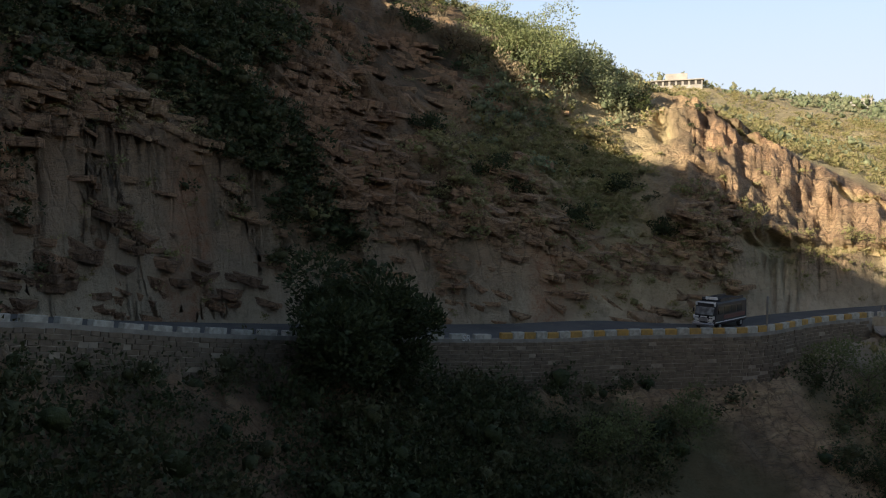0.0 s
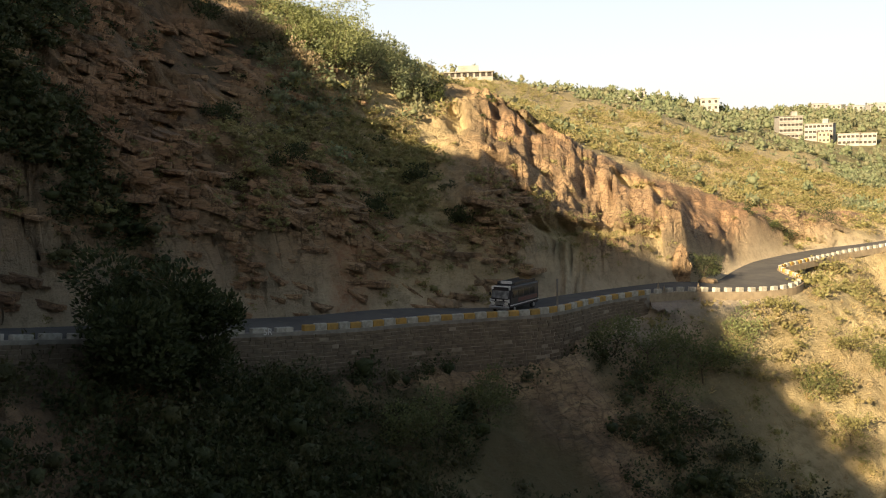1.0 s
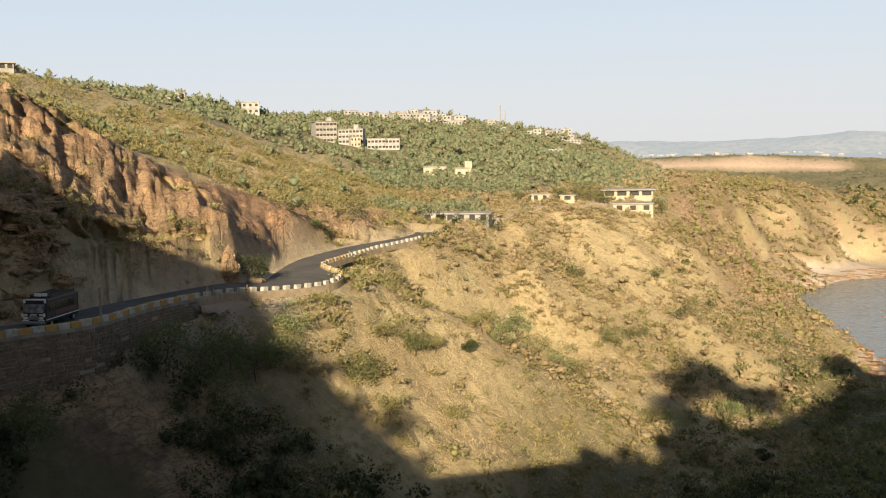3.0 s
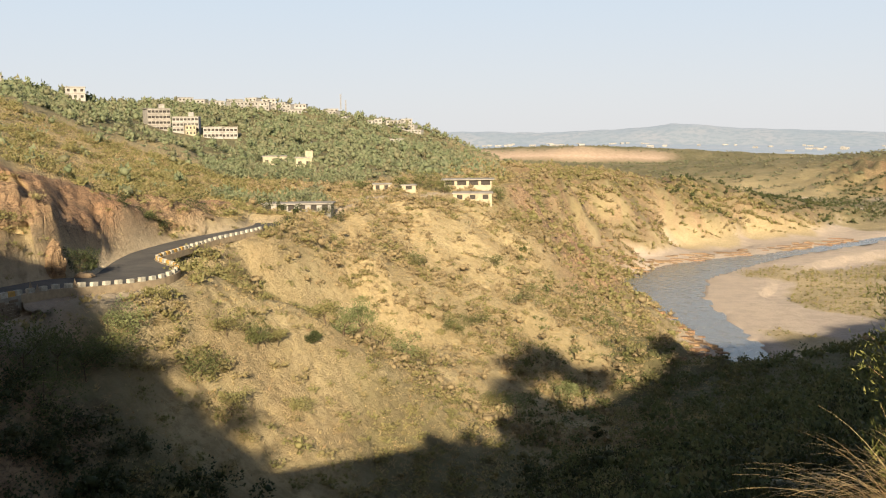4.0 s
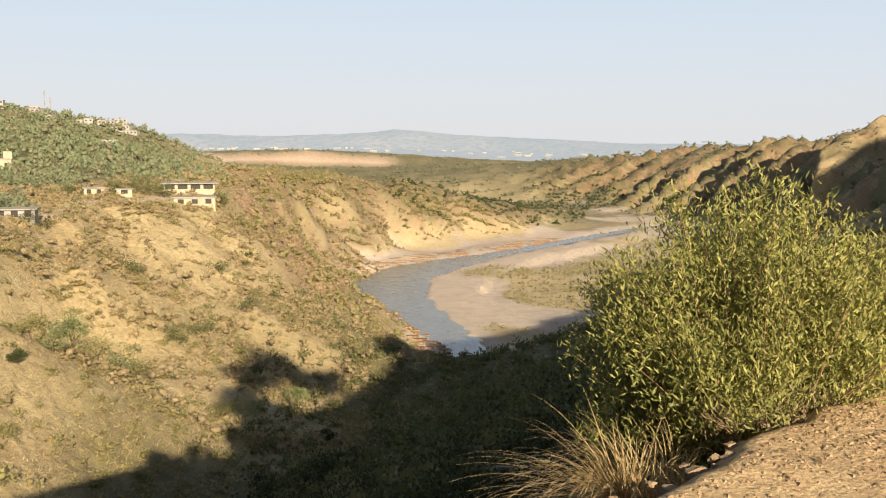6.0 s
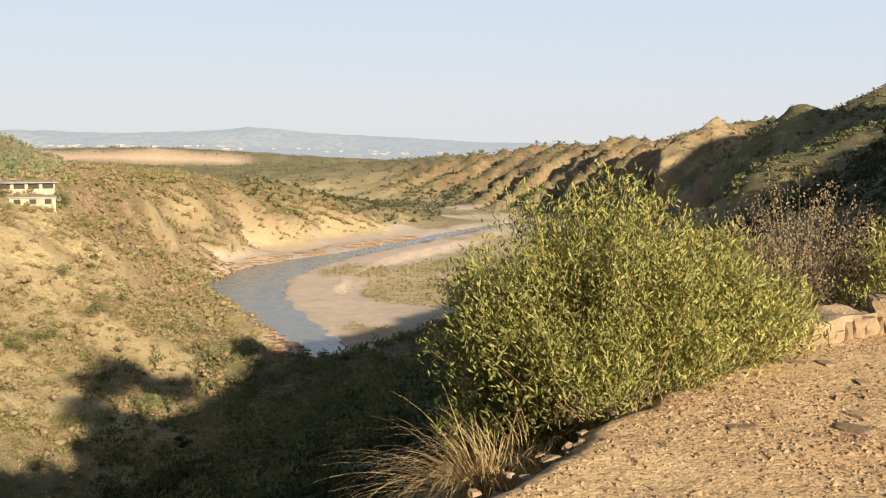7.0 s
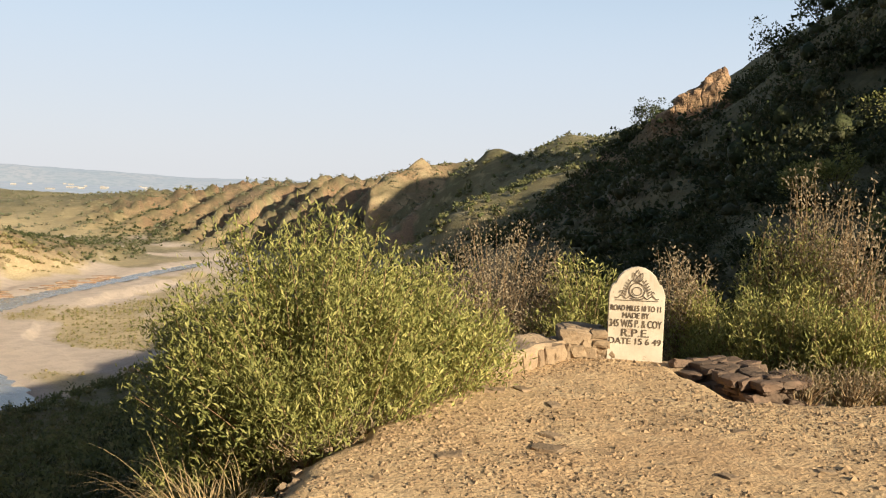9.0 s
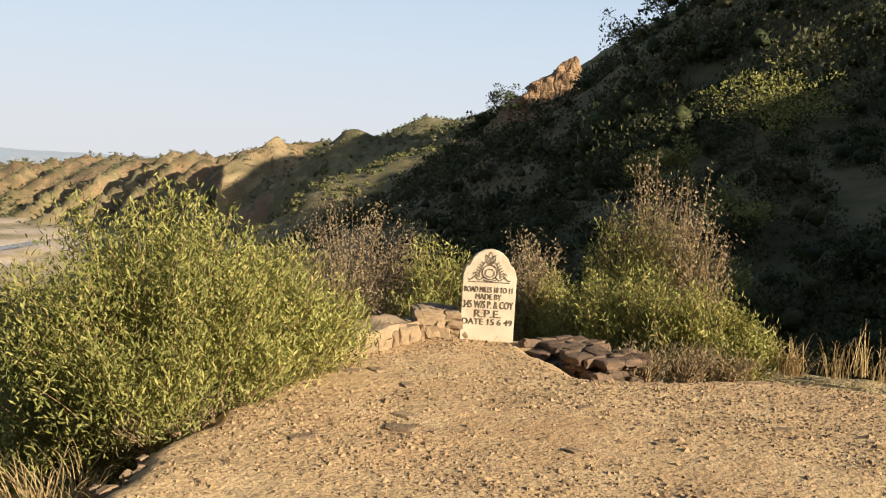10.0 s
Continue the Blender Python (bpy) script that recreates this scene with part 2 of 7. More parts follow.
def stone_material(name, a, b, dark=(0.08, 0.06, 0.045), scale=1.0):
    n = Nodes(name)
    big, fine = n.noise(2.0 * scale, 4), n.noise(14 * scale, 5, 0.7)
    c = n.mix(n.rng(big, 0.35, 0.65), a, b)
    c = n.mix(n.rng(n.obrand(), 0.0, 1.0, 0.0, 0.3), c, dark)
    c = n.mix(n.rng(fine, 0.52, 0.75, 0.0, 0.6), c, dark)
    n.bump(fine, 0.6, 0.03)
    return n.done(c, 0.92)


M_HILL = terrain_material()
M_WATER = water_material()
M_ASPHALT = asphalt_material()
M_DIRT = dirt_material()
M_WALLSTONE = stone_material("wall_stone", (0.225, 0.175, 0.12), (0.155, 0.12, 0.083))
M_OLDMORTAR = plain("tan_lime_mortar", (0.37, 0.275, 0.175), (0.27, 0.195, 0.125), 5.0, 0.95, 0.6, 0.02)
# darker rubble stone: shade on the broken wall end is put into its colour
M_RUBBLE_SHADE = stone_material("shaded_rubble_stone", (0.19, 0.125, 0.085), (0.12, 0.085, 0.06), (0.05, 0.038, 0.03), 2.0)
M_RUBBLE = stone_material("rubble_stone", (0.34, 0.25, 0.155), (0.25, 0.18, 0.112), (0.14, 0.095, 0.06), 2.0)
M_MORTAR = plain("wall_mortar", (0.33, 0.275, 0.205), (0.24, 0.20, 0.15), 1.5, 0.95)
M_WHITE = plain("whitewashed_concrete", (0.46, 0.43, 0.36), (0.30, 0.28, 0.23), 2.5, 0.9)
M_YELLOW = plain("yellow_painted_concrete", (0.46, 0.27, 0.07), (0.33, 0.21, 0.07), 2.5, 0.85)
M_DUST = plain("dusty_concrete", (0.36, 0.285, 0.19), (0.27, 0.21, 0.14), 1.2, 0.95)
M_KERB = plain("bare_concrete", (0.28, 0.255, 0.215), (0.20, 0.18, 0.15), 1.0, 0.95)
M_PLASTER = plain("limewashed_plaster", (0.42, 0.365, 0.26), (0.33, 0.285, 0.205), 0.6, 0.9)
M_PLASTER2 = plain("pale_plaster", (0.36, 0.342, 0.315), (0.28, 0.265, 0.245), 0.5, 0.9)
M_CONCRETE = plain("weathered_concrete", (0.35, 0.325, 0.29), (0.25, 0.23, 0.205), 0.5, 0.95)
M_DARK = plain("dark_opening", (0.035, 0.03, 0.026), (0.05, 0.042, 0.035), 1.0, 0.7)
def slab_material():
    n = Nodes("marble_slab")
    big, fine, run = n.noise(4.0, 4), n.noise(40, 5, 0.7), n.noise(7.0, 5, 0.7, n.stretch((0, 0, 0), (1, 1, 0.25)))
    c = n.mix(n.rng(big, 0.35, 0.65), (0.60, 0.53, 0.42), (0.49, 0.42, 0.32))
    c = n.mix(n.rng(run, 0.52, 0.70, 0.0, 0.55), c, (0.36, 0.27, 0.18))
    c = n.mix(n.rng(n.noise(11, 5, 0.75), 0.60, 0.68, 0.0, 0.7), c, (0.30, 0.20, 0.14))
    c = n.mix(n.rng(fine, 0.55, 0.75, 0.0, 0.4), c, (0.42, 0.34, 0.24))
    n.bump(fine, 0.35, 0.006)
    return n.done(c, 0.75)


M_SLAB = slab_material()
M_LETTER = plain("weathered_black_paint", (0.07, 0.053, 0.038), (0.19, 0.15, 0.105), 14, 0.85)
M_BARK = plain("bark", (0.12, 0.085, 0.055), (0.075, 0.055, 0.038), 8, 0.95, 0.6, 0.02)
M_STEM = plain("dry_stem", (0.32, 0.22, 0.11), (0.22, 0.14, 0.075), 12, 0.9, 0.3)
M_SHRUB = leaf_material("shrub_leaf", (0.185, 0.205, 0.05), (0.49, 0.455, 0.15), (0.36, 0.27, 0.085), 0.3)
M_SCRUB = leaf_material("scrub_leaf", (0.27, 0.255, 0.10), (0.37, 0.33, 0.145), (0.42, 0.325, 0.17), 0.42)
M_DRYSCRUB = leaf_material("dry_scrub_leaf", (0.34, 0.265, 0.15), (0.43, 0.34, 0.195), (0.46, 0.36, 0.20), 0.4)
# dark leaf; shade of the gully and the right-hand hill is deepened in this colour
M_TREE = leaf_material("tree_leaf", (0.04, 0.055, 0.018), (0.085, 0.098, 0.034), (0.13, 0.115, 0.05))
M_WOOD = leaf_material("wood_leaf", (0.21, 0.25, 0.135), (0.31, 0.33, 0.185), (0.30, 0.27, 0.165), 0.42)
M_ACACIA = leaf_material("acacia_leaf", (0.22, 0.255, 0.105), (0.31, 0.33, 0.15), (0.34, 0.30, 0.14), 0.4)
M_DRYLEAF = leaf_material("dry_leaf", (0.30, 0.235, 0.145), (0.40, 0.32, 0.20), (0.42, 0.33, 0.20), 0.35)
M_OLIVE = leaf_material("olive_leaf", (0.13, 0.15, 0.055), (0.21, 0.215, 0.085), (0.26, 0.22, 0.10), 0.38)
M_SAGE = leaf_material("sage_leaf", (0.17, 0.185, 0.105), (0.25, 0.25, 0.15), (0.31, 0.26, 0.165), 0.35)
M_GRASS = leaf_material("dry_grass_blade", (0.50, 0.38, 0.18), (0.64, 0.50, 0.26), (0.47, 0.29, 0.16), 0.35)


def hazy_hills_material():
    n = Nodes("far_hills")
    # aerial haze is put in as a blue-grey glow over greyed colours
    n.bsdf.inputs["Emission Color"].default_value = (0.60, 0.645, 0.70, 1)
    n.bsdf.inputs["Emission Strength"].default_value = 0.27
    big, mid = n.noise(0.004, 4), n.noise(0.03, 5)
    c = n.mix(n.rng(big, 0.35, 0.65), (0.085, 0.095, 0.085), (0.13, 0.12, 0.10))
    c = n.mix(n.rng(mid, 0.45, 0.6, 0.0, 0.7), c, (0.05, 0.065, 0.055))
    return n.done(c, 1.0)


M_FAR_HAZE = hazy_hills_material()


# ---- lie of the land: bearing, distance, height above the platform ----
ROAD_EDGE = [(-108, 36, -1.5), (-95, 41, -3.2), (-82, 47, -4.9), (-73, 54, -7.2), (-65, 61, -9.2), (-57, 67.5, -10.9),
             (-50, 72, -11.9), (-45, 75, -12.2), (-40, 77.5, -12.4), (-36.3, 80.5, -12.6), (-33, 88, -12.8), (-29, 96, -13.2), (-26.2, 101, -13.9),
             (-24, 105, -14.4), (-22.4, 108.5, -14.6), (-21.55, 112.5, -14.6), (-21.5, 117.5, -14.6), (-22.3, 122.5, -14.5), (-22.5, 126.5, -14.5),
             (-21.6, 131.5, -14.5), (-20.3, 139, -14.6), (-19.1, 146, -14.6), (-17.4, 154, -14.6), (-16.2, 161, -14.6), (-14.7, 177, -15.1)]
# the hillside edge of the asphalt where the bend widens, row for row with the edge above
BEND_INNER = [(-29.5, 103.5), (-27.3, 109), (-26.4, 113.5), (-26.0, 116.5), (-25.7, 119.5), (-25.4, 122.5), (-25.0, 126), (-24.5, 130.5),
              (-23.7, 136), (-22.0, 145.5), (-20.3, 153), (-18.3, 160.5), (-16.9, 167.5)]
ROAD_WIDTH = 6.0


def path_points(rows, step=None):
    """A smooth line through the rows at even steps."""
    p = [at(b, r, z) for b, r, z in rows]
    out = []
    for i in range(len(p) - 1):
        a, b, c, d = p[max(i - 1, 0)], p[i], p[i + 1], p[min(i + 2, len(p) - 1)]
        for k in range(12):
            t = k / 12
            out.append(0.5 * ((2 * b) + (c - a) * t + (2 * a - 5 * b + 4 * c - d) * t * t + (3 * b - a - 3 * c + d) * t ** 3))
    out.append(p[-1])
    q = np.array([tuple(v) for v in out])
    if not step:
        return q
    s = np.concatenate([[0], np.cumsum(np.linalg.norm(np.diff(q[:, :2], axis=0), axis=1))])
    n = int(s[-1] / step) + 1
    u = np.linspace(0, s[-1], n)
    return np.stack([np.interp(u, s, q[:, k]) for k in range(3)], 1)


def side_normals(line):
    t = np.gradient(line[:, :2], axis=0)
    t /= np.linalg.norm(t, axis=1)[:, None]
    return np.stack([-t[:, 1], t[:, 0]], 1)


ROAD = path_points(ROAD_EDGE, 1.0)
ROAD_N = side_normals(ROAD)
rows_in = []
coarse = np.array([tuple(at(*row)) for row in ROAD_EDGE])
for k, (row, n) in enumerate(zip(ROAD_EDGE, side_normals(coarse))):
    if 11 <= k < 11 + len(BEND_INNER):
        rows_in.append((*BEND_INNER[k - 11], row[2]))
    else:
        q = coarse[k, :2] + n * ROAD_WIDTH
        rows_in.append((math.degrees(math.atan2(q[0], q[1])), math.hypot(*q), row[2] + 0.4 * (k < 8)))
ROAD_OUT, ROAD_IN = path_points(ROAD_EDGE), path_points(rows_in)

RIVER_Z = -73.0
RIVER_ROWS = [(16.5, 240, -73), (14.7, 292, -73), (13.4, 326, -73), (11.4, 360, -73), (9.7, 398, -73), (9.0, 440, -73),
              (9.9, 484, -73), (12.7, 526, -73), (17.0, 588, -73), (20.5, 651, -73), (23.4, 716, -73), (27.0, 790, -73),
              (29.3, 745, -73), (31.5, 670, -73), (33.5, 590, -73)]
RIVER = path_points(RIVER_ROWS, 6.0)


def river_half(n):
    s = np.linspace(0, 1, n)
    return np.interp(s, [0, 0.10, 0.18, 0.26, 0.33, 0.42, 0.6, 0.8, 1], [6, 6.5, 12, 19, 17, 4.5, 3.2, 3.5, 5])


# rows of (bearing, distance, angle of sight) along the landforms
GULLY_FLOOR = [(-95, 22, -22), (-82, 30, -24), (-70, 35, -27), (-57, 42, -28), (-45, 50, -28), (-30, 60, -27), (-15, 78, -25),
               (-5, 92, -23.5), (2, 115, -20.5), (8, 160, -17.3), (12, 220, -15.9), (14.5, 275, -14.9)]
NEAR_SLOPE = [(-95, 9, -22), (-82, 11, -32), (-60, 12, -38), (-40, 12, -40), (-20, 12, -38), (-5, 14, -36), (5, 18, -32), (12, 24, -28),
              (18, 20, -26), (24, 10, -27), (30, 9.5, -24.5), (38, 10.5, -20), (44, 11.5, -16.5)]
NEAR_SPUR = [(20, 45, -20.5), (16, 90, -18.5), (14, 150, -16.5), (18, 190, -13.2), (20, 230, -11.9), (24, 120, -13.5), (30, 60, -15),
             (27, 280, -11), (34, 120, -9.5), (40, 40, -11.5), (40, 140, -6.0), (26, 25, -22), (34, 22, -17)]
ROAD_CLIFF = [(-95, 60, 14), (-88, 70, 17), (-82, 74, 13), (-82, 90, 19), (-73, 66, -0.5), (-73, 80, 10), (-73, 98, 17),
              (-65, 73, -2.5), (-65, 90, 7.5), (-65, 112, 13.0), (-60, 76, -4.5), (-60, 95, 5.5), (-60, 118, 10.8),
              (-54, 80, -5.2), (-54, 98, 2.5), (-54, 125, 9.2), (-48, 84, -5.6), (-48, 105, 1.6), (-48, 132, 7.2),
              (-43.5, 88, -5.5), (-43.5, 110, 0.0), (-43.5, 138, 4.4), (-40, 90, -5.6), (-40, 112, -0.8), (-40, 130, 2.6),
              (-36, 95, -6.2), (-36, 113, -3.0), (-36, 128, 0.2), (-33.5, 100, -6.6), (-33.5, 114, -4.2), (-33.5, 124, -1.4),
              (-30.5, 106, -6.8), (-30.5, 114, -5.0), (-30.5, 121, -3.2), (-28.3, 106, -7.4), (-28.3, 110, -5.2), (-28.3, 116, -4.4),
              (-25.8, 124, -7.1), (-25.2, 132, -5.2), (-24.4, 133, -7.0), (-23.5, 142, -4.6), (-21.5, 152, -6.4), (-21, 162, -4.6), (-18.5, 172, -5.6), (-18, 190, -4.4)]
FAR_CRESTS = [(-120, 80, 20), (-100, 110, 24), (-82, 140, 20), (-101, 78, 25), (-70, 150, 15), (-58, 165, 9), (-50, 175, 6), (-44.5, 210, 4.3), (-42.8, 285, 4.7), (-39.7, 290, 4.75), (-36.4, 330, 4.3),
              (-33, 360, 3.5), (-30.4, 400, 2.95), (-26, 480, 2.3), (-36, 200, 2.3), (-33, 200, 0.6), (-30, 200, -0.8), (-27, 200, -2.0), (-24, 220, -2.2),
              (-28, 300, 1.2), (-24, 330, 0.0), (-22.5, 560, 0.4), (-17.7, 560, 0.0), (-22.5, 450, -0.3), (-19.5, 450, -0.8), (-24.5, 450, 0.7), (-20.5, 500, -0.1), (-17.5, 480, -0.5), (-20.5, 620, 0.9), (-18.2, 830, 1.75), (-15.2, 830, 2.05), (-13.2, 850, 1.35), (-22, 760, 2.0), (-17.3, 820, 1.85), (-11, 900, 1.1), (-6.2, 900, 0.55), (-3.8, 860, -0.6), (-2.6, 800, -1.6),
              (-36, 500, 3.0), (-45, 500, 2), (-30, 900, 1.0), (-20, 1300, 0.3), (-8, 1500, -0.6)]
SHELF = [(-20, 300, -1.9), (-16, 230, -4.7), (-15.6, 198, -5.4), (-16, 340, -1.9), (-15, 380, -1.75), (-12, 400, -1.9), (-14, 205, -4.95), (-10, 232, -4.75), (-10, 300, -3.2), (-8, 255, -4.1),
         (-5, 250, -4.55), (-2, 262, -4.55), (0, 285, -4.2), (-3, 330, -3.1), (-3, 500, -2.6), (-8, 600, -0.6), (-14, 600, 0.2), (3, 470, -3.6), (0, 620, -2.9), (3, 600, -3.15), (5.5, 590, -3.4), (8, 650, -3.6), (9.5, 680, -3.75), (11.5, 700, -4.0), (8, 850, -3.5), (0, 760, -3.0), (-1.5, 760, -2.5), (3, 900, -3.1), (-2, 1050, -2.4), (6, 1150, -3.2),
         (14.3, 720, -4.3), (13, 900, -3.8), (19.5, 790, -4.7), (22, 815, -5.15)]
GRASS_SPUR = [(-25, 104, -9.4), (-22, 112, -9.2), (-18, 112, -10.6), (-13, 118, -12.3), (-8, 125, -15.2), (-3.5, 132, -17.3), (-24, 92, -14), (-16, 98, -16.5), (-10, 104, -18.8),
              (-14, 142, -11.2), (-10, 145, -12.8), (-5, 150, -14.6), (-17, 150, -8.2), (-12, 165, -8.6), (-7, 180, -9.8), (-14, 180, -6.4), (-8, 215, -6.4), (-3, 225, -7.4), (0, 165, -14.4), (0, 215, -10.6), (1, 250, -7.2),
              (4, 190, -13.8), (4, 270, -11.3), (4, 340, -10.0), (7, 300, -12.4), (6, 390, -10.2), (4.5, 420, -8.0), (4.5, 490, -4.6), (2.5, 330, -7.0), (2.5, 400, -4.2), (9.5, 330, -12.0)]
VALLEY = [(7.0, 455, -9.25), (6, 528, -8.0), (9.5, 600, -7.05), (10.2, 520, -8.1), (12.7, 560, -7.5), (14.3, 655, -6.5), (17, 640, -6.65), (19.5, 745, -5.72), (24, 780, -5.45), (14, 400, -10.45), (17, 474, -8.9), (20, 380, -11.1), (23, 500, -8.4), (26, 600, -7.0),
          (17, 330, -12.6), (24, 380, -11), (30, 560, -7.3), (16, 1000, -4.1), (21.5, 1000, -4.0), (10, 1100, -3.75), (0, 1300, -3.0), (5, 1900, -2.1), (-4, 2050, -1.95), (-4, 2130, -1.0), (4, 2050, -1.95), (4, 2130, -1.0), (8.5, 2050, -1.95), (8.8, 2130, -1.35), (20, 1900, -2.2), (-10, 2300, -1.7), (25, 2200, -1.85), (40, 2200, -1.8), (-40, 1500, 0), (60, 1500, 0), (-20, 3000, -1.2), (0, 3200, -0.75), (8, 3200, -0.8), (14, 3200, -1.1), (25, 3200, -1.2), (40, 3200, -1.2), (60, 3000, -0.6),
          (-60, 4900, -0.85), (-30, 4900, -0.9), (-10, 4900, -0.55), (5, 4900, -0.55), (20, 4900, -0.9), (35, 4900, -0.9), (60, 4900, -0.85), (90, 4900, -0.85)]
# the far flank over the river, its crest, and the low badlands beyond
RIGHT_RIDGE = [(12.9, 1700, -1.75), (16, 1600, -1.95), (19.2, 1450, -1.5), (22, 1300, -1.3), (24.2, 880, -4.75), (24.5, 1020, -3.4), (26, 1150, -0.95), (28.4, 1080, -0.65), (30.2, 1020, -0.75), (31.6, 980, -0.45), (33, 930, -0.40), (34.5, 880, -0.2), (36.6, 790, 0.25), (38.4, 715, 0.1), (39.5, 705, 0.15), (41, 700, 0.4), (44, 700, 0.3),
               (27, 800, -5.0), (28.5, 900, -3.2), (30, 690, -5.6), (30.5, 830, -3.0), (33, 590, -6.2), (33.3, 740, -3.0), (36, 480, -7.2), (36, 640, -3.3), (38.3, 610, -3.1), (34, 1100, -1.6), (38, 880, -0.9), (30, 1300, -1.7), (42, 900, -0.4)]
# three hills that rise behind one another over the side valley
SIDE_HILLS = [(40.2, 560, -0.2), (41.6, 545, 0.85), (42.6, 540, 1.6), (43.6, 540, 1.75), (44.7, 545, 1.4), (46.2, 550, 1.0), (48.5, 560, 0.8), (42, 470, -2.2), (44, 455, -1.2), (40, 460, -4.2), (38, 450, -6.0), (42, 640, -0.7), (45, 650, -0.4), (40, 640, -1.8),
              (44.6, 900, 1.1), (45.8, 900, 1.95), (46.8, 900, 2.55), (47.8, 900, 2.85), (48.9, 910, 2.7), (49.8, 920, 2.6), (53, 900, 2.4), (58, 900, 2.2), (47, 740, 0.2), (50, 740, 0.8), (48, 1100, 1.0),
              (47.6, 425, 0.45), (45.9, 380, -0.4), (43.8, 345, -1.35), (41.4, 315, -2.6), (39.6, 295, -3.4), (37, 280, -5.2), (45, 420, -1.6), (42, 385, -3.9), (44, 270, -3.6), (47, 300, -1.2)]
# rows from about 270 m out stay hidden and rise to shade the side valley
DARK_HILL = [(72, 270, 10.5), (78, 270, 13.0), (38, 200, -6.8), (42, 150, -6.4), (44.5, 120, -4.3), (46, 125, -2.5), (47.2, 130, -0.5), (48.5, 131, 0.9), (50.2, 130, 2.5), (51.8, 127, 3.3), (52.7, 125, 4.0), (53.7, 122, 4.3), (55.2, 120, 4.3), (56.6, 116, 3.8), (57.8, 105, 4.4), (59.5, 92, 6.2), (62, 80, 8.8), (66, 75, 12), (74, 70, 18), (84, 65, 19), (95, 60, 17), (90, 110, 9), (100, 150, 8),
             (47, 50, -8.0), (50, 30, -9.5), (52, 60, -3.0), (55, 40, -4.2), (58, 22, -7.5), (62, 30, -3.0), (66, 22, -3.5), (70, 16, -6.0), (76, 14, -6.8), (66, 40, 2), (74, 35, 3), (84, 28, 3), (95, 22, 1), (70, 55, 7), (84, 45, 9), (60, 130, 5.6), (70, 130, 7.0), (78, 125, 9.0), (52, 190, 1.6), (56, 200, 3.0), (61.5, 415, 9.2), (63.5, 405, 10.2), (65.5, 405, 11.2), (76, 420, 14.5), (75, 500, 16.2), (79, 500, 16.5), (72, 520, 14.4), (70, 380, 11), (64, 290, 6), (86, 420, 14)]
PLATFORM_ROUND = [(48, 10.2, -12.5), (54, 10.0, -12), (60, 9.0, -12.2), (68, 9.5, -11.3), (77, 10, -10.8), (90, 10, -10.8), (30, 4, -29), (50, 5, -24), (70, 5, -23), (10, 3.2, -36), (-15, 2.8, -40), (-45, 3.0, -40), (-75, 4.5, -31), (-95, 7, -16),
                  (120, 6, -19), (160, 6, -19), (-160, 6, -19), (-120, 8, -14), (30, 2.6, -41), (120, 2.6, -41), (-150, 2.6, -41)]
# unseen ground behind the eye, shaped so its shadow edges fall on the slopes
BEHIND = [(121, 20, 10.0), (130, 24, 12.5), (-151, 25, 16), (-136, 30, 26), (-124, 40, 36), (-114, 54, 31), (-106, 79, 32), (-125, 20, 5), (-140, 15, 0), (-160, 25, 6), (-150, 12, -7), (-110, 20, -1), (-110, 30, 5),
          (-124, 60, 33), (-136, 50, 26), (-150, 45, 17), (-165, 40, 7), (-172, 30, 3), (-180, 40, 3),
          (172, 50, 2), (165, 40, 3), (155, 40, 9), (145, 36, 17), (130, 36, 22), (115, 34, 18), (105, 26, 10), (120, 16, 2), (145, 18, 2), (170, 20, -2),
          (-110, 150, 24), (-140, 150, 12), (180, 150, 2), (140, 150, 9), (110, 150, 14), (180, 900, 1), (120, 900, 2), (-120, 900, 3), (180, 3000, 0), (90, 2500, 0), (-90, 2500, 1)]

ctrl = []
for row in ROAD_EDGE[1:]:
    b, r, z = row
    ctrl.append((b, r, math.degrees(math.atan2(z - 1.7, r))))
for q in ROAD_IN[6::12]:
    ctrl.append((math.degrees(math.atan2(q[0], q[1])), math.hypot(q[0], q[1]), math.degrees(math.atan2(q[2] - 1.7, math.hypot(q[0], q[1])))))
for i in range(4, len(ROAD), 9):
    p, n = ROAD[i], ROAD_N[i]
    b = math.degrees(math.atan2(p[0], p[1]))
    if -84 < b < -30.5 and i < 130:
        q = p[:2] - n * 1.4
        drop = 4.4 if -58 < b < -36 else 3.0
        ctrl.append((math.degrees(math.atan2(q[0], q[1])), math.hypot(*q), math.degrees(math.atan2(p[2] - drop - 1.7, math.hypot(*q)))))
for group in (GULLY_FLOOR, NEAR_SLOPE, NEAR_SPUR, ROAD_CLIFF, FAR_CRESTS, SHELF, GRASS_SPUR, VALLEY, RIGHT_RIDGE, SIDE_HILLS, DARK_HILL, PLATFORM_ROUND, BEHIND):
    ctrl.extend(group)
ctrl = np.array(ctrl)


def surface_fit(c):
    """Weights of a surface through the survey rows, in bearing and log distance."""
    u, s = [], []
    for b, r, e in c:
        for turn in ((-360, 0, 360) if abs(b) > 95 else (0,)):
            if abs(b + turn) < 250:
                u.append((radians(b + turn), math.log(r)))
                s.append(math.tan(radians(e)))
    u, s = np.array(u), np.array(s)
    d = np.sqrt(((u[:, None] - u[None]) ** 2).sum(-1) + 1e-5)
    n = len(u)
    a = np.zeros((n + 3, n + 3))
    a[:n, :n] = d + np.eye(n) * 2e-4
    a[:n, n], a[:n, n + 1:] = 1, u
    a[n:, :n] = a[:n, n:].T
    return u, np.linalg.solve(a, np.concatenate([s, [0, 0, 0]]))


FIT_U, FIT_W = surface_fit(ctrl)


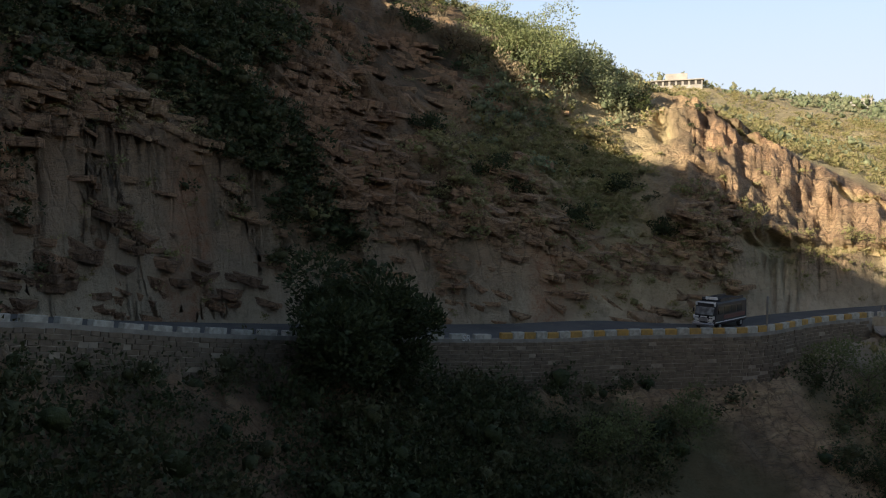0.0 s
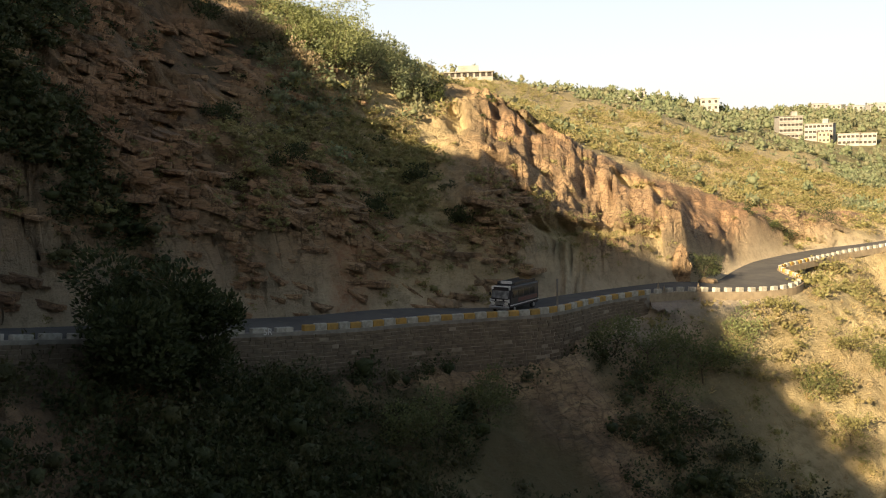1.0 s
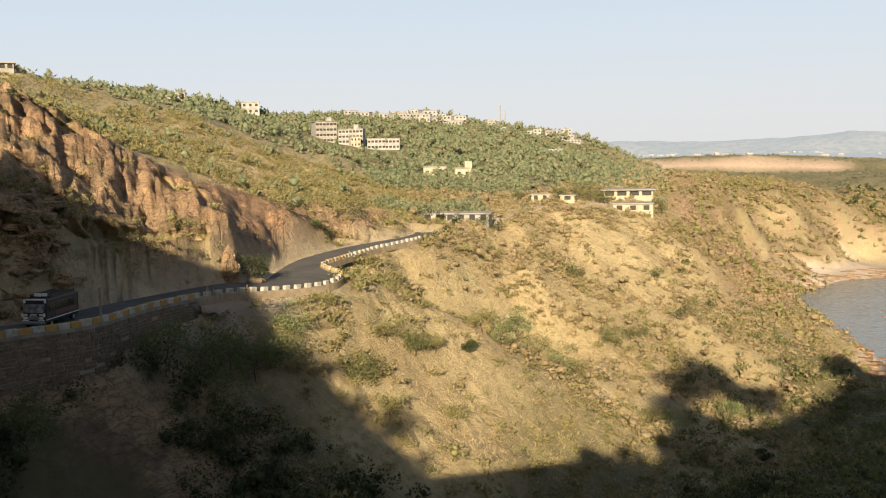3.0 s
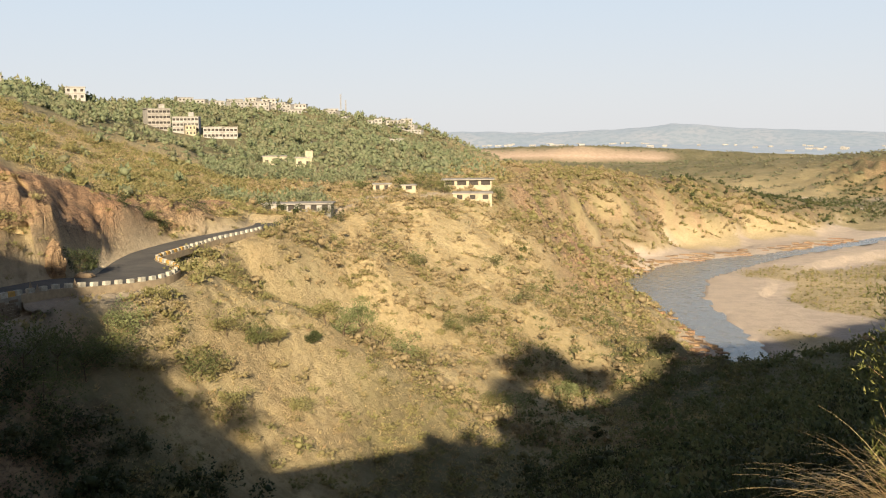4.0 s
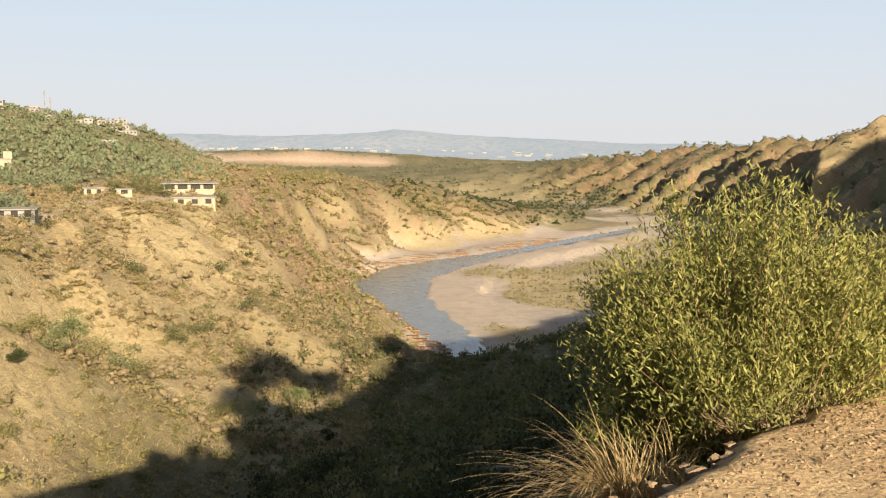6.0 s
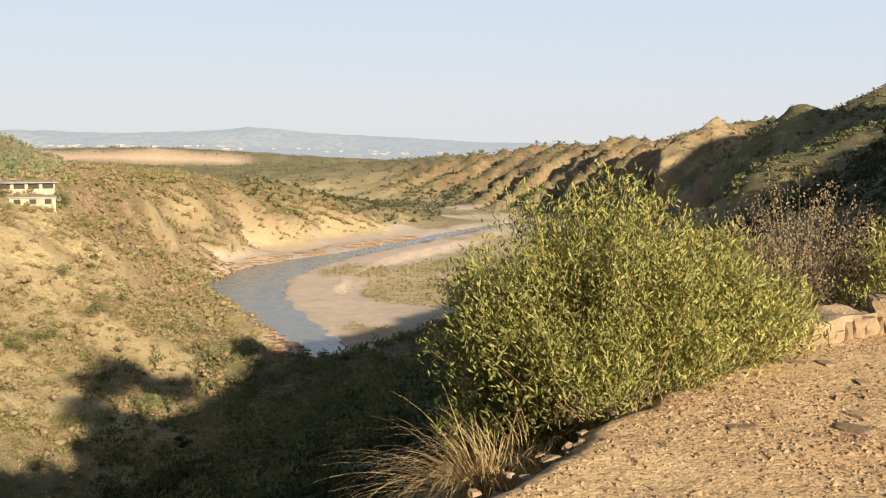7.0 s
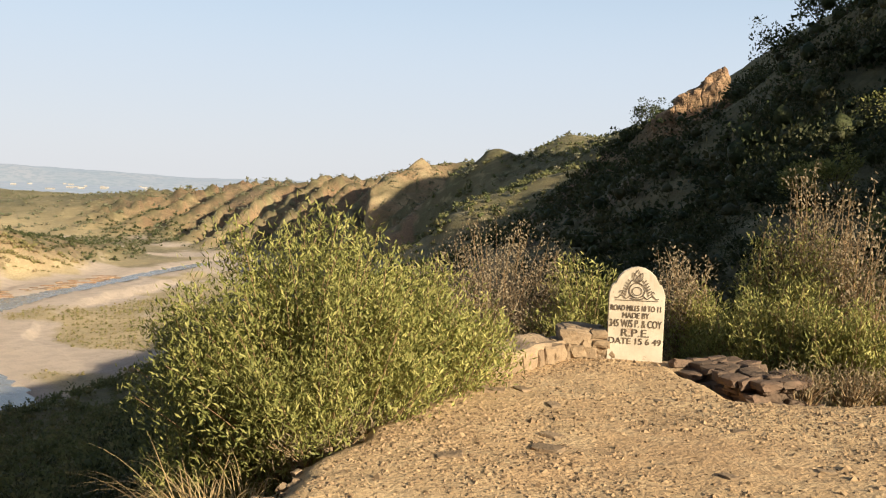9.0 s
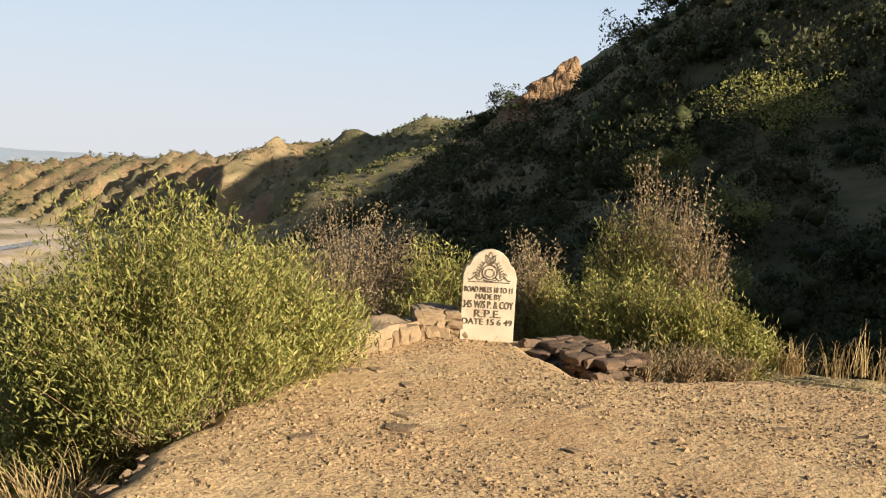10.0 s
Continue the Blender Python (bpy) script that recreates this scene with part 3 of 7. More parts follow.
def bare_height(bearing, r):
    """Height of the bare land at arrays of bearing (radians) and distance."""
    out = np.empty(len(r))
    v = np.log(r)
    n = len(FIT_U)
    for i in range(0, len(r), 20000):
        p = np.stack([bearing[i:i + 20000], v[i:i + 20000]], 1)
        d = np.sqrt((p[:, :1] - FIT_U[None, :, 0]) ** 2 + (p[:, 1:] - FIT_U[None, :, 1]) ** 2 + 1e-5)
        out[i:i + 20000] = d @ FIT_W[:n] + FIT_W[n] + p @ FIT_W[n + 1:]
    return 1.7 + out * r


def nearest_on(line, xy, closed_step=1):
    """Index of the nearest point of a line, and the signed offset to its left."""
    idx = np.empty(len(xy), dtype=int)
    for i in range(0, len(xy), 8000):
        d = ((xy[i:i + 8000, None] - line[None, :, :2]) ** 2).sum(-1)
        idx[i:i + 8000] = d.argmin(1)
    nrm = side_normals(line)
    rel = xy - line[idx, :2]
    side = np.sign((rel * nrm[idx]).sum(1))
    return idx, np.linalg.norm(rel, axis=1) * np.where(side == 0, 1, side)


def steps(rows):
    out = [rows[0][0]]
    for (a, s), (b, _) in zip(rows, rows[1:]):
        n = max(1, int(round((b - a) / s)))
        out.extend(np.linspace(a, b, n + 1)[1:])
    return np.array(out)




def inside(x, y, poly):
    c = np.zeros(len(x), dtype=bool)
    for (x0, y0), (x1, y1) in zip(poly, poly[1:] + poly[:1]):
        hit = (y0 > y) != (y1 > y)
        with np.errstate(divide="ignore", invalid="ignore"):
            c ^= hit & (x < (x1 - x0) * (y - y0) / (y1 - y0) + x0)
    return c


AZ = np.radians(steps([(-180, 3.0), (-90, 0.23), (-66, 0.185), (4, 0.265), (80, 3.0), (180, 1)]))
RR = np.exp(steps([(math.log(2.4), 0.03), (math.log(58), 0.0058), (math.log(125), 0.0075), (math.log(165), 0.0115), (math.log(430), 0.0135), (math.log(1150), 0.03), (math.log(4950), 1)]))
gb, gr = np.meshgrid(AZ, RR, indexing="ij")
shape = gb.shape
gb, gr = gb.ravel(), gr.ravel()
gx, gy = gr * np.sin(gb), gr * np.cos(gb)
gz = bare_height(gb, gr)
deg = np.degrees(gb)
P3 = np.stack([gx, gy, gz], 1)

# slope of the bare land: how steep the face is, for rock
zz = gz.reshape(shape)
slope_r = np.gradient(zz, axis=1) / np.gradient(gr.reshape(shape), axis=1)
slope_a = np.gradient(zz, axis=0) / (np.gradient(gb.reshape(shape), axis=0) * gr.reshape(shape))
slope = np.hypot(slope_r, slope_a).ravel()

big = fbm(P3 * 0.02, 3)
mid = fbm(P3 * 0.11 + 5, 3)
road_r = np.interp(deg, [k[0] for k in ROAD_EDGE[:14]], [k[1] for k in ROAD_EDGE[:14]])
left = smooth(-30, -42, deg) * (deg > -100) * smooth(3, 9, gr - road_r) * smooth(200, 150, gr)
cliff_far = np.interp(deg, [-44, -30, -24, -18], [142, 136, 165, 195])
cliffs = smooth(-16.5, -19, deg) * smooth(-46, -39, deg) * smooth(88, 96, gr) * smooth(8, -6, gr - cliff_far) * smooth(-14.6, -13.0, gz)
face_u = np.stack([deg * 1.95, gz * 0.10 + 0.3 * fbm(P3 * 0.08, 2), gr * 0.02], 1)
rock = np.clip(smooth(0.62, 1.0, slope + 0.5 * mid) * smooth(420, 300, gr), 0, 1)
rock = np.maximum(rock * (1 - 0.7 * left * smooth(-52, -46, deg)), left * smooth(-0.12, 0.16, mid + 0.6 * big + 0.25 * (5 - gz) / 20) * (0.15 + 0.85 * smooth(-46, -52, deg)))
rock = np.maximum(rock, cliffs * smooth(-0.30, 0.05, mid + 0.22))
rock = np.maximum(rock, smooth(-26, -23, deg) * smooth(-16, -19, deg) * smooth(110, 122, gr) * smooth(200, 180, gr) * smooth(0.35, 0.6, slope))
rock = rock * (1 - 0.8 * smooth(-28, -25, deg) * smooth(5, 1, deg) * (gr < 270) * smooth(-13.5, -16, gz))
crag = smooth(4.2, 1.5, np.hypot(deg - 55.2, (gr - 120) / 12))
rock = rock * (1 - 0.9 * smooth(49, 54, deg) * (gr < 160) * (gr > 14))
rock = np.maximum(rock, crag)

# relief: folds, ledges and boulders
amp = np.clip(gr * 0.011, 0.05, 4.0)
flat = smooth(-64, -71, gz) * (gr > 250)
wobble = fbm(P3 * (1.0 / np.clip(gr * 0.12, 1, 40))[:, None], 4) * amp * (1 - 0.85 * flat)
bed = np.stack([gx * 0.10 + gz * 0.05, gy * 0.10, gz * 0.30 + gx * 0.16 + gy * 0.05], 1)
ledges = ridged(bed, 3)
gz = gz + wobble + (0.28 * ridged(P3 * 0.30, 2) + 0.16 * ridged(P3 * 0.75 + 3, 2)) * smooth(40, 60, gr) * smooth(260, 200, gr) * smooth(6, 0, deg)
push = rock * (left * (2.0 * ridged(bed, 2) + 1.0 * ridged(bed * 2.6 + 4, 3)) + cliffs * (1.7 * ridged(face_u * (0.23, 0.6, 1), 2) + 1.0 * ridged(face_u * (0.7, 1.2, 1) + 7, 3) + 0.9 * ridged(face_u * (1.5, 0.8, 2) + 3, 3) + 0.5 * ridged(face_u * (3.4, 2.5, 3) + 13, 2)) + 0.35 * ledges * (gr < 220))
push = push + crag * 2.0 * ridged(P3 * 0.18, 3)
gx, gy = gx + push * np.sin(gb) * -1, gy + push * np.cos(gb) * -1
gz = gz + 0.25 * push

# spurs down the flank of the far ridge, and folds on the bluff over the river
along = -0.46 * gx + 0.89 * gy + 30 * fbm(P3 * 0.010, 3) + 6 * fbm(P3 * 0.035 + 4, 2)
flank = smooth(16, 22, deg) * smooth(41.5, 39.5, deg) * smooth(-73, -50, gz) * smooth(420, 520, gr) * smooth(1500, 1150, gr)
t1, t2 = (along / 52.0) % 1.0, (along / 19.0) % 1.0
saw = np.where(t1 < 0.5, t1 / 0.5, (1 - t1) / 0.5) - 0.75
saw2 = np.where(t2 < 0.5, t2 / 0.5, (1 - t2) / 0.5) - 0.6
gz = gz + flank * (31 * saw * (0.75 + 1.3 * fbm(P3 * 0.006 + 2, 2)) + 7 * saw2 * (0.7 + 1.4 * fbm(P3 * 0.014, 2)) + 3.0 * ridged(P3 * 0.03, 3)) * (0.22 + 0.78 * smooth(14, -14, gz))
PEAK = at(38.4, 708)
gz = gz + 7 * np.clip(1 - np.hypot(gx - PEAK.x, gy - PEAK.y) / 34, 0, 1)
# hollow behind the far edge of the lay-by
lip = np.interp(deg, [56, 62, 67, 80], [12.8, 12.0, 9.9, 9.9])
gz = gz - 2.6 * smooth(0, 1.6, gr - lip) * smooth(36, 20, gr) * smooth(55, 60, deg) * (deg < 100)
# tooth of rock at the flank's foot, and gullies down the side hills
TOOTH = at(34.56, 640)
gz = gz + 17 * np.clip(1 - np.hypot((gx - TOOTH.x) * 1.4 - (gy - TOOTH.y) * 0.6, (gy - TOOTH.y) * 0.8) / 17, 0, 1)
side = smooth(38, 41, deg) * smooth(54, 50, deg) * smooth(250, 300, gr) * smooth(1000, 950, gr)
gz = gz + side * 4.5 * (ridged(np.stack([gx * 0.016 + gy * 0.006, gy * 0.005, gz * 0.01], 1), 3) - 0.3)
bluff = smooth(-6, 2, deg) * smooth(22, 18, deg) * smooth(240, 300, gr) * smooth(830, 740, gr) * smooth(-71, -64, gz)
gz = gz + bluff * (3.6 * ridged(np.stack([gx * 0.03 + 3, gy * 0.022, gz * 0.01], 1), 4) + 2.4 * ridged(np.stack([gx * 0.09, gy * 0.05, gz * 0.02], 1), 2))

# the ravine behind the grassy spur, and gullies down the slope beyond
SPUR = path_points([(-24, 108, 0), (-20.4, 114, 0), (-17.5, 117, 0), (-15, 119, 0), (-13.2, 121, 0), (-10.3, 128, 0), (-7.9, 136, 0), (-5.1, 146, 0), (-2.7, 152, 0), (1, 160, 0)], 2.0)
sp = (gr > 70) & (gr < 320) & (deg > -28) & (deg < 16)
si, so = nearest_on(SPUR, np.stack([gx[sp], gy[sp]], 1))
so = so + 3.0 * fbm(P3[sp] * 0.05, 3)
fade = smooth(0, 14, si) * smooth(len(SPUR) - 1, len(SPUR) - 14, si)
gz[sp] += fade * (1.6 * np.exp(-((so + 3) / 9) ** 2) - 6.5 * np.exp(-((so - 15) / 9.5) ** 2))
fold = np.zeros(len(gz))
fold[sp] = smooth(18, 34, so) * smooth(318, 280, gr[sp]) * smooth(-26, -17, deg[sp]) * smooth(-10, -22, gz[sp])
gully_u = np.stack([gx * 0.030 + gy * 0.010 + 0.5 * fbm(P3 * 0.02, 2), gy * 0.006 - gx * 0.004, gz * 0.004], 1)
gz = gz + fold * (3.2 * (ridged(gully_u, 2) - 0.2) + 1.0 * ridged(gully_u * 2.7 + 3, 2))

# river bed and its shores
lo = (gr > 200) & (gr < 1200) & (deg > 0) & (deg < 45)
ri, ro = nearest_on(RIVER, np.stack([gx[lo], gy[lo]], 1))
half = river_half(len(RIVER))[ri]
shore = np.abs(ro) - half + 5 * fbm(np.stack([gx[lo], gy[lo], 0 * gx[lo]], 1) * 0.035 + 11, 3) + 3.5 * fbm(np.stack([gx[lo], gy[lo], 0 * gx[lo]], 1) * 0.11 + 5, 3)
bank = smooth(0, 26, shore)
zl = gz[lo]
valley = zl < -62
zl = np.where(shore < 75, np.minimum(zl, -72.6 + 0.12 * np.maximum(shore, 0) + 0.03 * np.maximum(shore, 0) ** 2), zl)
zl = np.where(shore < 1.5, np.minimum(zl, RIVER_Z - 0.25 * np.clip(2 - shore, 0, 6)), zl)
zl = np.where((shore > 2.0) & (shore < 30), np.maximum(zl, RIVER_Z + 0.12 + 0.012 * shore), zl)
zl = np.maximum(zl, -75.5)
gz[lo] = zl
sand = np.zeros(len(gz))
sl = smooth(-67, -70.5, zl) * (1 - 0.85 * smooth(-0.02, 0.12, fbm(np.stack([gx[lo], gy[lo], zl * 0], 1) * 0.016 + 3, 3) + 0.3 * smooth(28, 60, shore) - 0.14))
sand[lo] = np.maximum(sl, smooth(16, 4, shore) * (zl < -64))
clay = smooth(-4.2, -2.6, deg) * smooth(10.5, 8.5, deg) * smooth(2020, 2060, gr) * smooth(2170, 2130, gr) + bluff * 0.2 * smooth(-50, -64, gz) + \
    bluff * 0.12 * smooth(0.45, 0.9, slope + 0.6 * mid)
scar = np.zeros(len(gz))
sight_e = np.degrees(np.arctan2(gz - 1.7, gr))
for scar_b, scar_e, half_b, half_e in ((-72.0, 0.6, 2.0, 2.6), (-48.3, -4.2, 2.6, 2.2), (-60.5, 3.4, 2.4, 1.4)):
    scar = scar + 0.85 * left * smooth(1.15, 0.7, np.hypot((deg - scar_b) / half_b, (sight_e - scar_e) / half_e) + 0.7 * mid)
clay = np.clip(clay, 0, 1)
TRACK = path_points([(-11.9, 207, 0), (-10.6, 222, 0), (-9.2, 240, 0), (-7.5, 253, 0), (-5.5, 257, 0), (-4.2, 258, 0)], 2.0)
tk = (gr > 195) & (gr < 270) & (deg > -13) & (deg < -3)
_, toff = nearest_on(TRACK, np.stack([gx[tk], gy[tk]], 1))
sand[tk] = np.maximum(sand[tk], 0.75 * smooth(2.6, 1.4, np.abs(toff)))
rock = np.maximum(rock, bluff * 0.6 * smooth(-0.15, 0.15, mid))
rock = np.maximum(rock, flank * 0.75 * smooth(-0.05, 0.25, 0.6 * mid + 0.35 * (t1 < 0.42) - 0.1 + 0.4 * big))
rock = np.maximum(rock, smooth(22, 10, np.hypot(gx - TOOTH.x, gy - TOOTH.y)))

# the road's bench
ro_m = (gr > 30) & (gr < 260) & (deg > -112) & (deg < -4)
idx, off = nearest_on(ROAD, np.stack([gx[ro_m], gy[ro_m]], 1))
zr = ROAD[idx, 2]
zt = gz[ro_m]
mx, my = gx[ro_m], gy[ro_m]
outline = [tuple(q[:2]) for q in ROAD_OUT] + [tuple(q[:2]) for q in ROAD_IN[::-1]]
over = inside(mx, my, outline)
_, off_in = nearest_on(ROAD_IN, np.stack([mx, my], 1))
bench = np.where(over, 1.0, smooth(3.4, 0.6, np.abs(off_in)) * (off > 3))
bench = bench * smooth(0.0, 0.3, np.where(over, np.abs(off), 1))
zt = zt * (1 - bench) + (zr - 0.16) * bench
walled = smooth(-84, -80, deg[ro_m]) * smooth(-30, -34, deg[ro_m])
tall = 0.75 + 0.5 * walled + walled * np.where((deg[ro_m] > -59) & (deg[ro_m] < -35), 3.0, 1.5) * (1 + 0.15 * mid[ro_m])
zt = np.where((off > -3.0) & (off <= 0.12) & ~over, np.minimum(zt, zr - tall - 0.4 * np.clip(-0.6 - off, 0, 2)), zt)
gz[ro_m] = zt
rock[ro_m] *= 1 - bench
dirt_side = np.zeros(len(gz))
dirt_side[ro_m] = bench
sand[ro_m] = np.maximum(sand[ro_m], 0.45 * bench)
sand[ro_m] = np.maximum(sand[ro_m], 0.6 * smooth(-6, -1, off + 2 * mid[ro_m]) * (off < 0) * smooth(-36, -32, deg[ro_m]) * smooth(-20, -24, deg[ro_m]))

# greener ground on the wooded hill and by the river; its dark tone also deepens shaded slopes
green = smooth(-0.25, 0.2, big + 0.25 * mid)
wood = smooth(-44, -30, deg) * smooth(0, -6, deg) * smooth(290, 380, gr) * smooth(1300, 1000, gr)
green = np.clip(0.30 * green + 0.75 * wood + 0.85 * smooth(36, 40, deg) + 0.9 * smooth(-14, -8, deg) * smooth(42, 34, deg) * smooth(np.where(deg > 6, 290, 135), np.where(deg > 6, 230, 100), gr) * (gz > -71) + flank * (0.75 + 0.25 * smooth(-0.35, 0.1, mid + 0.4 * big)) + bluff * (0.45 + 0.4 * smooth(-0.2, 0.2, big + mid * 0.3)) + 0.7 * smooth(11, 15, deg) * smooth(26, 22, deg) * smooth(690, 760, gr) * smooth(1050, 950, gr) + (0.08 + 0.85 * smooth(-48, -56, deg)) * left * (1 - rock) + smooth(-22, -30, deg) * smooth(0, -3, gr - np.interp(deg, [k[0] for k in ROAD_EDGE[:14]], [k[1] for k in ROAD_EDGE[:14]])) * (0.8 + 0.2 * smooth(-0.2, 0.2, mid)) + 0.9 * smooth(-12, -20, deg) * smooth(88, 76, gr) * smooth(0, -2, gz + 12 + 0.06 * deg)
                + 0.75 * smooth(1000, 1400, gr), 0, 1)
green = green * (1 - 0.8 * dirt_side) * (1 - 0.7 * smooth(16, 12, gr) * smooth(40, 50, deg))
# brown earth between the bushes of the gully and the road cut, with shade put into its dark tone
earth_shade = smooth(-46, -60, deg + 9 * mid + 6 * big) * smooth(16, 24, gr) * smooth(190, 150, gr) * 0.95
earth_shade = np.maximum(earth_shade, smooth(-27, -34, deg + 8 * mid) * smooth(1.0, -4.0, gr - road_r + 5 * mid) * smooth(16, 24, gr) * 0.35) * (1 - dirt_side)

na, nr = shape
ii = np.arange(na * nr).reshape(shape)
faces = np.stack([ii[:-1, :-1], ii[1:, :-1], ii[1:, 1:], ii[:-1, 1:]], -1).reshape(-1, 4)[:, ::-1]
verts = np.stack([gx, gy, gz], 1)
beyond = (RR[np.arange(nr)] > 2350)[faces.min(1) % nr]
far_faces, faces = faces[beyond], faces[~beyond]
ground = new("ground", mesh_of("ground", verts, faces, M_HILL, True, {"rock": rock, "green": green, "sand": sand, "clay": clay, "earth_shade": earth_shade, "scar": np.clip(scar, 0, 1)}))
tagged(ground, "dry grassy hillsides, ochre rock cuts and a river valley", "ground", kind="structure")
G = verts.reshape(*shape, 3)
far_used = np.unique(far_faces)
far_map = np.zeros(len(verts), dtype=int)
far_map[far_used] = np.arange(len(far_used))
# the far plain carries the same haze in its glow and colour
tagged(new("backdrop", mesh_of("backdrop", verts[far_used], far_map[far_faces], M_FAR_HAZE, True)), "hazy wooded plain in the far distance", "plain", kind="structure")


def ground_at(x, y):
    """Height of the built land near a place."""
    b, r = math.atan2(x, y), math.hypot(x, y)
    i = min(max(int(np.searchsorted(AZ, b)), 1), na - 1)
    j = min(max(int(np.searchsorted(RR, r)), 1), nr - 1)
    fa, fr = (b - AZ[i - 1]) / (AZ[i] - AZ[i - 1]), (r - RR[j - 1]) / (RR[j] - RR[j - 1])
    a = G[i - 1, j - 1, 2] * (1 - fa) + G[i, j - 1, 2] * fa
    c = G[i - 1, j, 2] * (1 - fa) + G[i, j, 2] * fa
    return float(a * (1 - fr) + c * fr)


# pyramid-shaped summit of the gullied ridge
fx, fy = PEAK.x / 708.0, PEAK.y / 708.0
su, sw = np.meshgrid(np.arange(-46, 46.1, 2.0), np.arange(-40, 70.1, 2.0), indexing="ij")
sx, sy = (PEAK.x + su * fy - sw * fx).ravel(), (PEAK.y - su * fx - sw * fy).ravel()
S3 = np.stack([sx, sy, 0 * sx], 1)
uu, ww = su.ravel() + 0.22 * np.clip(sw.ravel(), 0, None), sw.ravel()
sz = 18.2 - np.maximum.reduce([-0.80 * uu, 0.70 * uu, 0.66 * ww + 0.12 * uu, -0.60 * ww])
sz = sz - 1.6 * ridged(S3 * 0.05, 3) * smooth(0, 14, np.hypot(uu, ww)) + 0.7 * fbm(S3 * 0.16, 3)
low_land = np.array([ground_at(x, y) for x, y in zip(sx, sy)])
rim = smooth(1.0, 0.8, np.maximum(np.abs(su.ravel()) / 46, np.abs(sw.ravel() - 15) / 55))
sz = np.maximum(low_land - 1.5, low_land - 1.5 + (sz - low_land + 1.5) * rim)
ns, nt = su.shape
si = np.arange(ns * nt).reshape(ns, nt)
summit = mesh_of("summit", np.stack([sx, sy, sz], 1), np.stack([si[:-1, :-1], si[:-1, 1:], si[1:, 1:], si[1:, :-1]], 2).reshape(-1, 4)[:, ::-1], M_HILL, True, {"rock": 0.5 * smooth(-0.05, 0.15, fbm(S3 * 0.06 + 5, 3)), "green": 0.75 * smooth(0.15, -0.15, fbm(S3 * 0.04 + 9, 3)), "earth_shade": 0.4 + 0 * sz})
tagged(new("summit", summit), "pointed olive and ochre summit on the gullied ridge", "hill", kind="structure")

# ---- river ----
rn = side_normals(RIVER)
hw = river_half(len(RIVER)) + 4.0
cross = np.linspace(-1, 1, 7)
rv = np.concatenate([[(*(RIVER[i, :2] + rn[i] * hw[i] * c), RIVER_Z) for c in cross] for i in range(len(RIVER))])
k = np.arange(len(RIVER) * 7).reshape(-1, 7)
rf = np.stack([k[:-1, :-1], k[:-1, 1:], k[1:, 1:], k[1:, :-1]], -1).reshape(-1, 4)[:, ::-1]
river = tagged(new("water", mesh_of("water", rv, rf, M_WATER, True)), "grey-blue shallow river winding through gravel bars", "river", kind="structure")


# ---- road, kerb blocks and retaining wall ----
def ribbon(name, line, offs, mat, thick=0.0):
    """A strip along a line; offs are (offset to the left, lift) pairs."""
    nn = side_normals(line)
    m = len(offs)
    v = np.concatenate([[(*(p[:2] + q * o), p[2] + h) for o, h in offs] for p, q in zip(line, nn)])
    k = np.arange(len(line) * m).reshape(-1, m)
    f = np.stack([k[:-1, :-1], k[:-1, 1:], k[1:, 1:], k[1:, :-1]], -1).reshape(-1, 4)[:, ::-1]
    return mesh_of(name, v, f, mat, False)


fr7 = [(0.06, -0.6), (0.06, 0.0), (0.3, 0.04), (0.5, 0.06), (0.75, 0.04), (1.0, 0.0), (1.0, -0.6)]
rdv = np.concatenate([[tuple(a * (1 - u) + b * u + (0, 0, h)) for u, h in fr7] for a, b in zip(ROAD_OUT, ROAD_IN)])
k = np.arange(len(ROAD_OUT) * 7).reshape(-1, 7)
rdf = np.stack([k[:-1, :-1], k[:-1, 1:], k[1:, 1:], k[1:, :-1]], -1).reshape(-1, 4)[:, ::-1]
road = tagged(new("road", mesh_of("road", rdv, rdf, M_ASPHALT)),
              "narrow grey asphalt mountain road with dusty edges", "road", kind="structure")
M_LINE = plain("worn_white_line", (0.42, 0.40, 0.36), (0.26, 0.245, 0.22), 1.0, 0.9)
line_edge = tagged(new("road_line", ribbon("road_line", ROAD[:85], [(5.60, 0.026), (5.76, 0.020)], M_LINE)), "worn pale edge line along the asphalt", "road marking", kind="structure")

S_ROAD = np.concatenate([[0], np.cumsum(np.linalg.norm(np.diff(ROAD[:, :2], axis=0), axis=1))])


def on_road(s, off=0.0, lift=0.0):
    """Pose on the road edge at a length s along it: x forward, y towards the hill."""
    p = np.array([np.interp(s, S_ROAD, ROAD[:, k]) for k in range(3)])
    q = np.array([np.interp(s + 0.5, S_ROAD, ROAD[:, k]) for k in range(3)])
    d = Vector(q - p).normalized()
    y = Vector((-d.y, d.x, 0)).normalized()
    z = d.cross(y)
    m = Matrix((d, y, z)).transposed().to_4x4()
    m.translation = Vector(p) + y * off + Vector((0, 0, lift))
    return m


def s_at_bearing(b, upto=None):
    bb = np.degrees(np.arctan2(ROAD[:, 0], ROAD[:, 1]))
    n = upto or len(ROAD)
    return float(S_ROAD[:n][np.abs(bb[:n] - b).argmin()])


def block_mesh(name, mat, length, height, depth):
    bm = box_bm(-length / 2, -depth / 2, -0.3, length / 2, depth / 2, height, bevel=0.05)
    me = bpy.data.meshes.new(name)
    bm.to_mesh(me)
    bm.free()
    me.materials.append(mat)
    return me


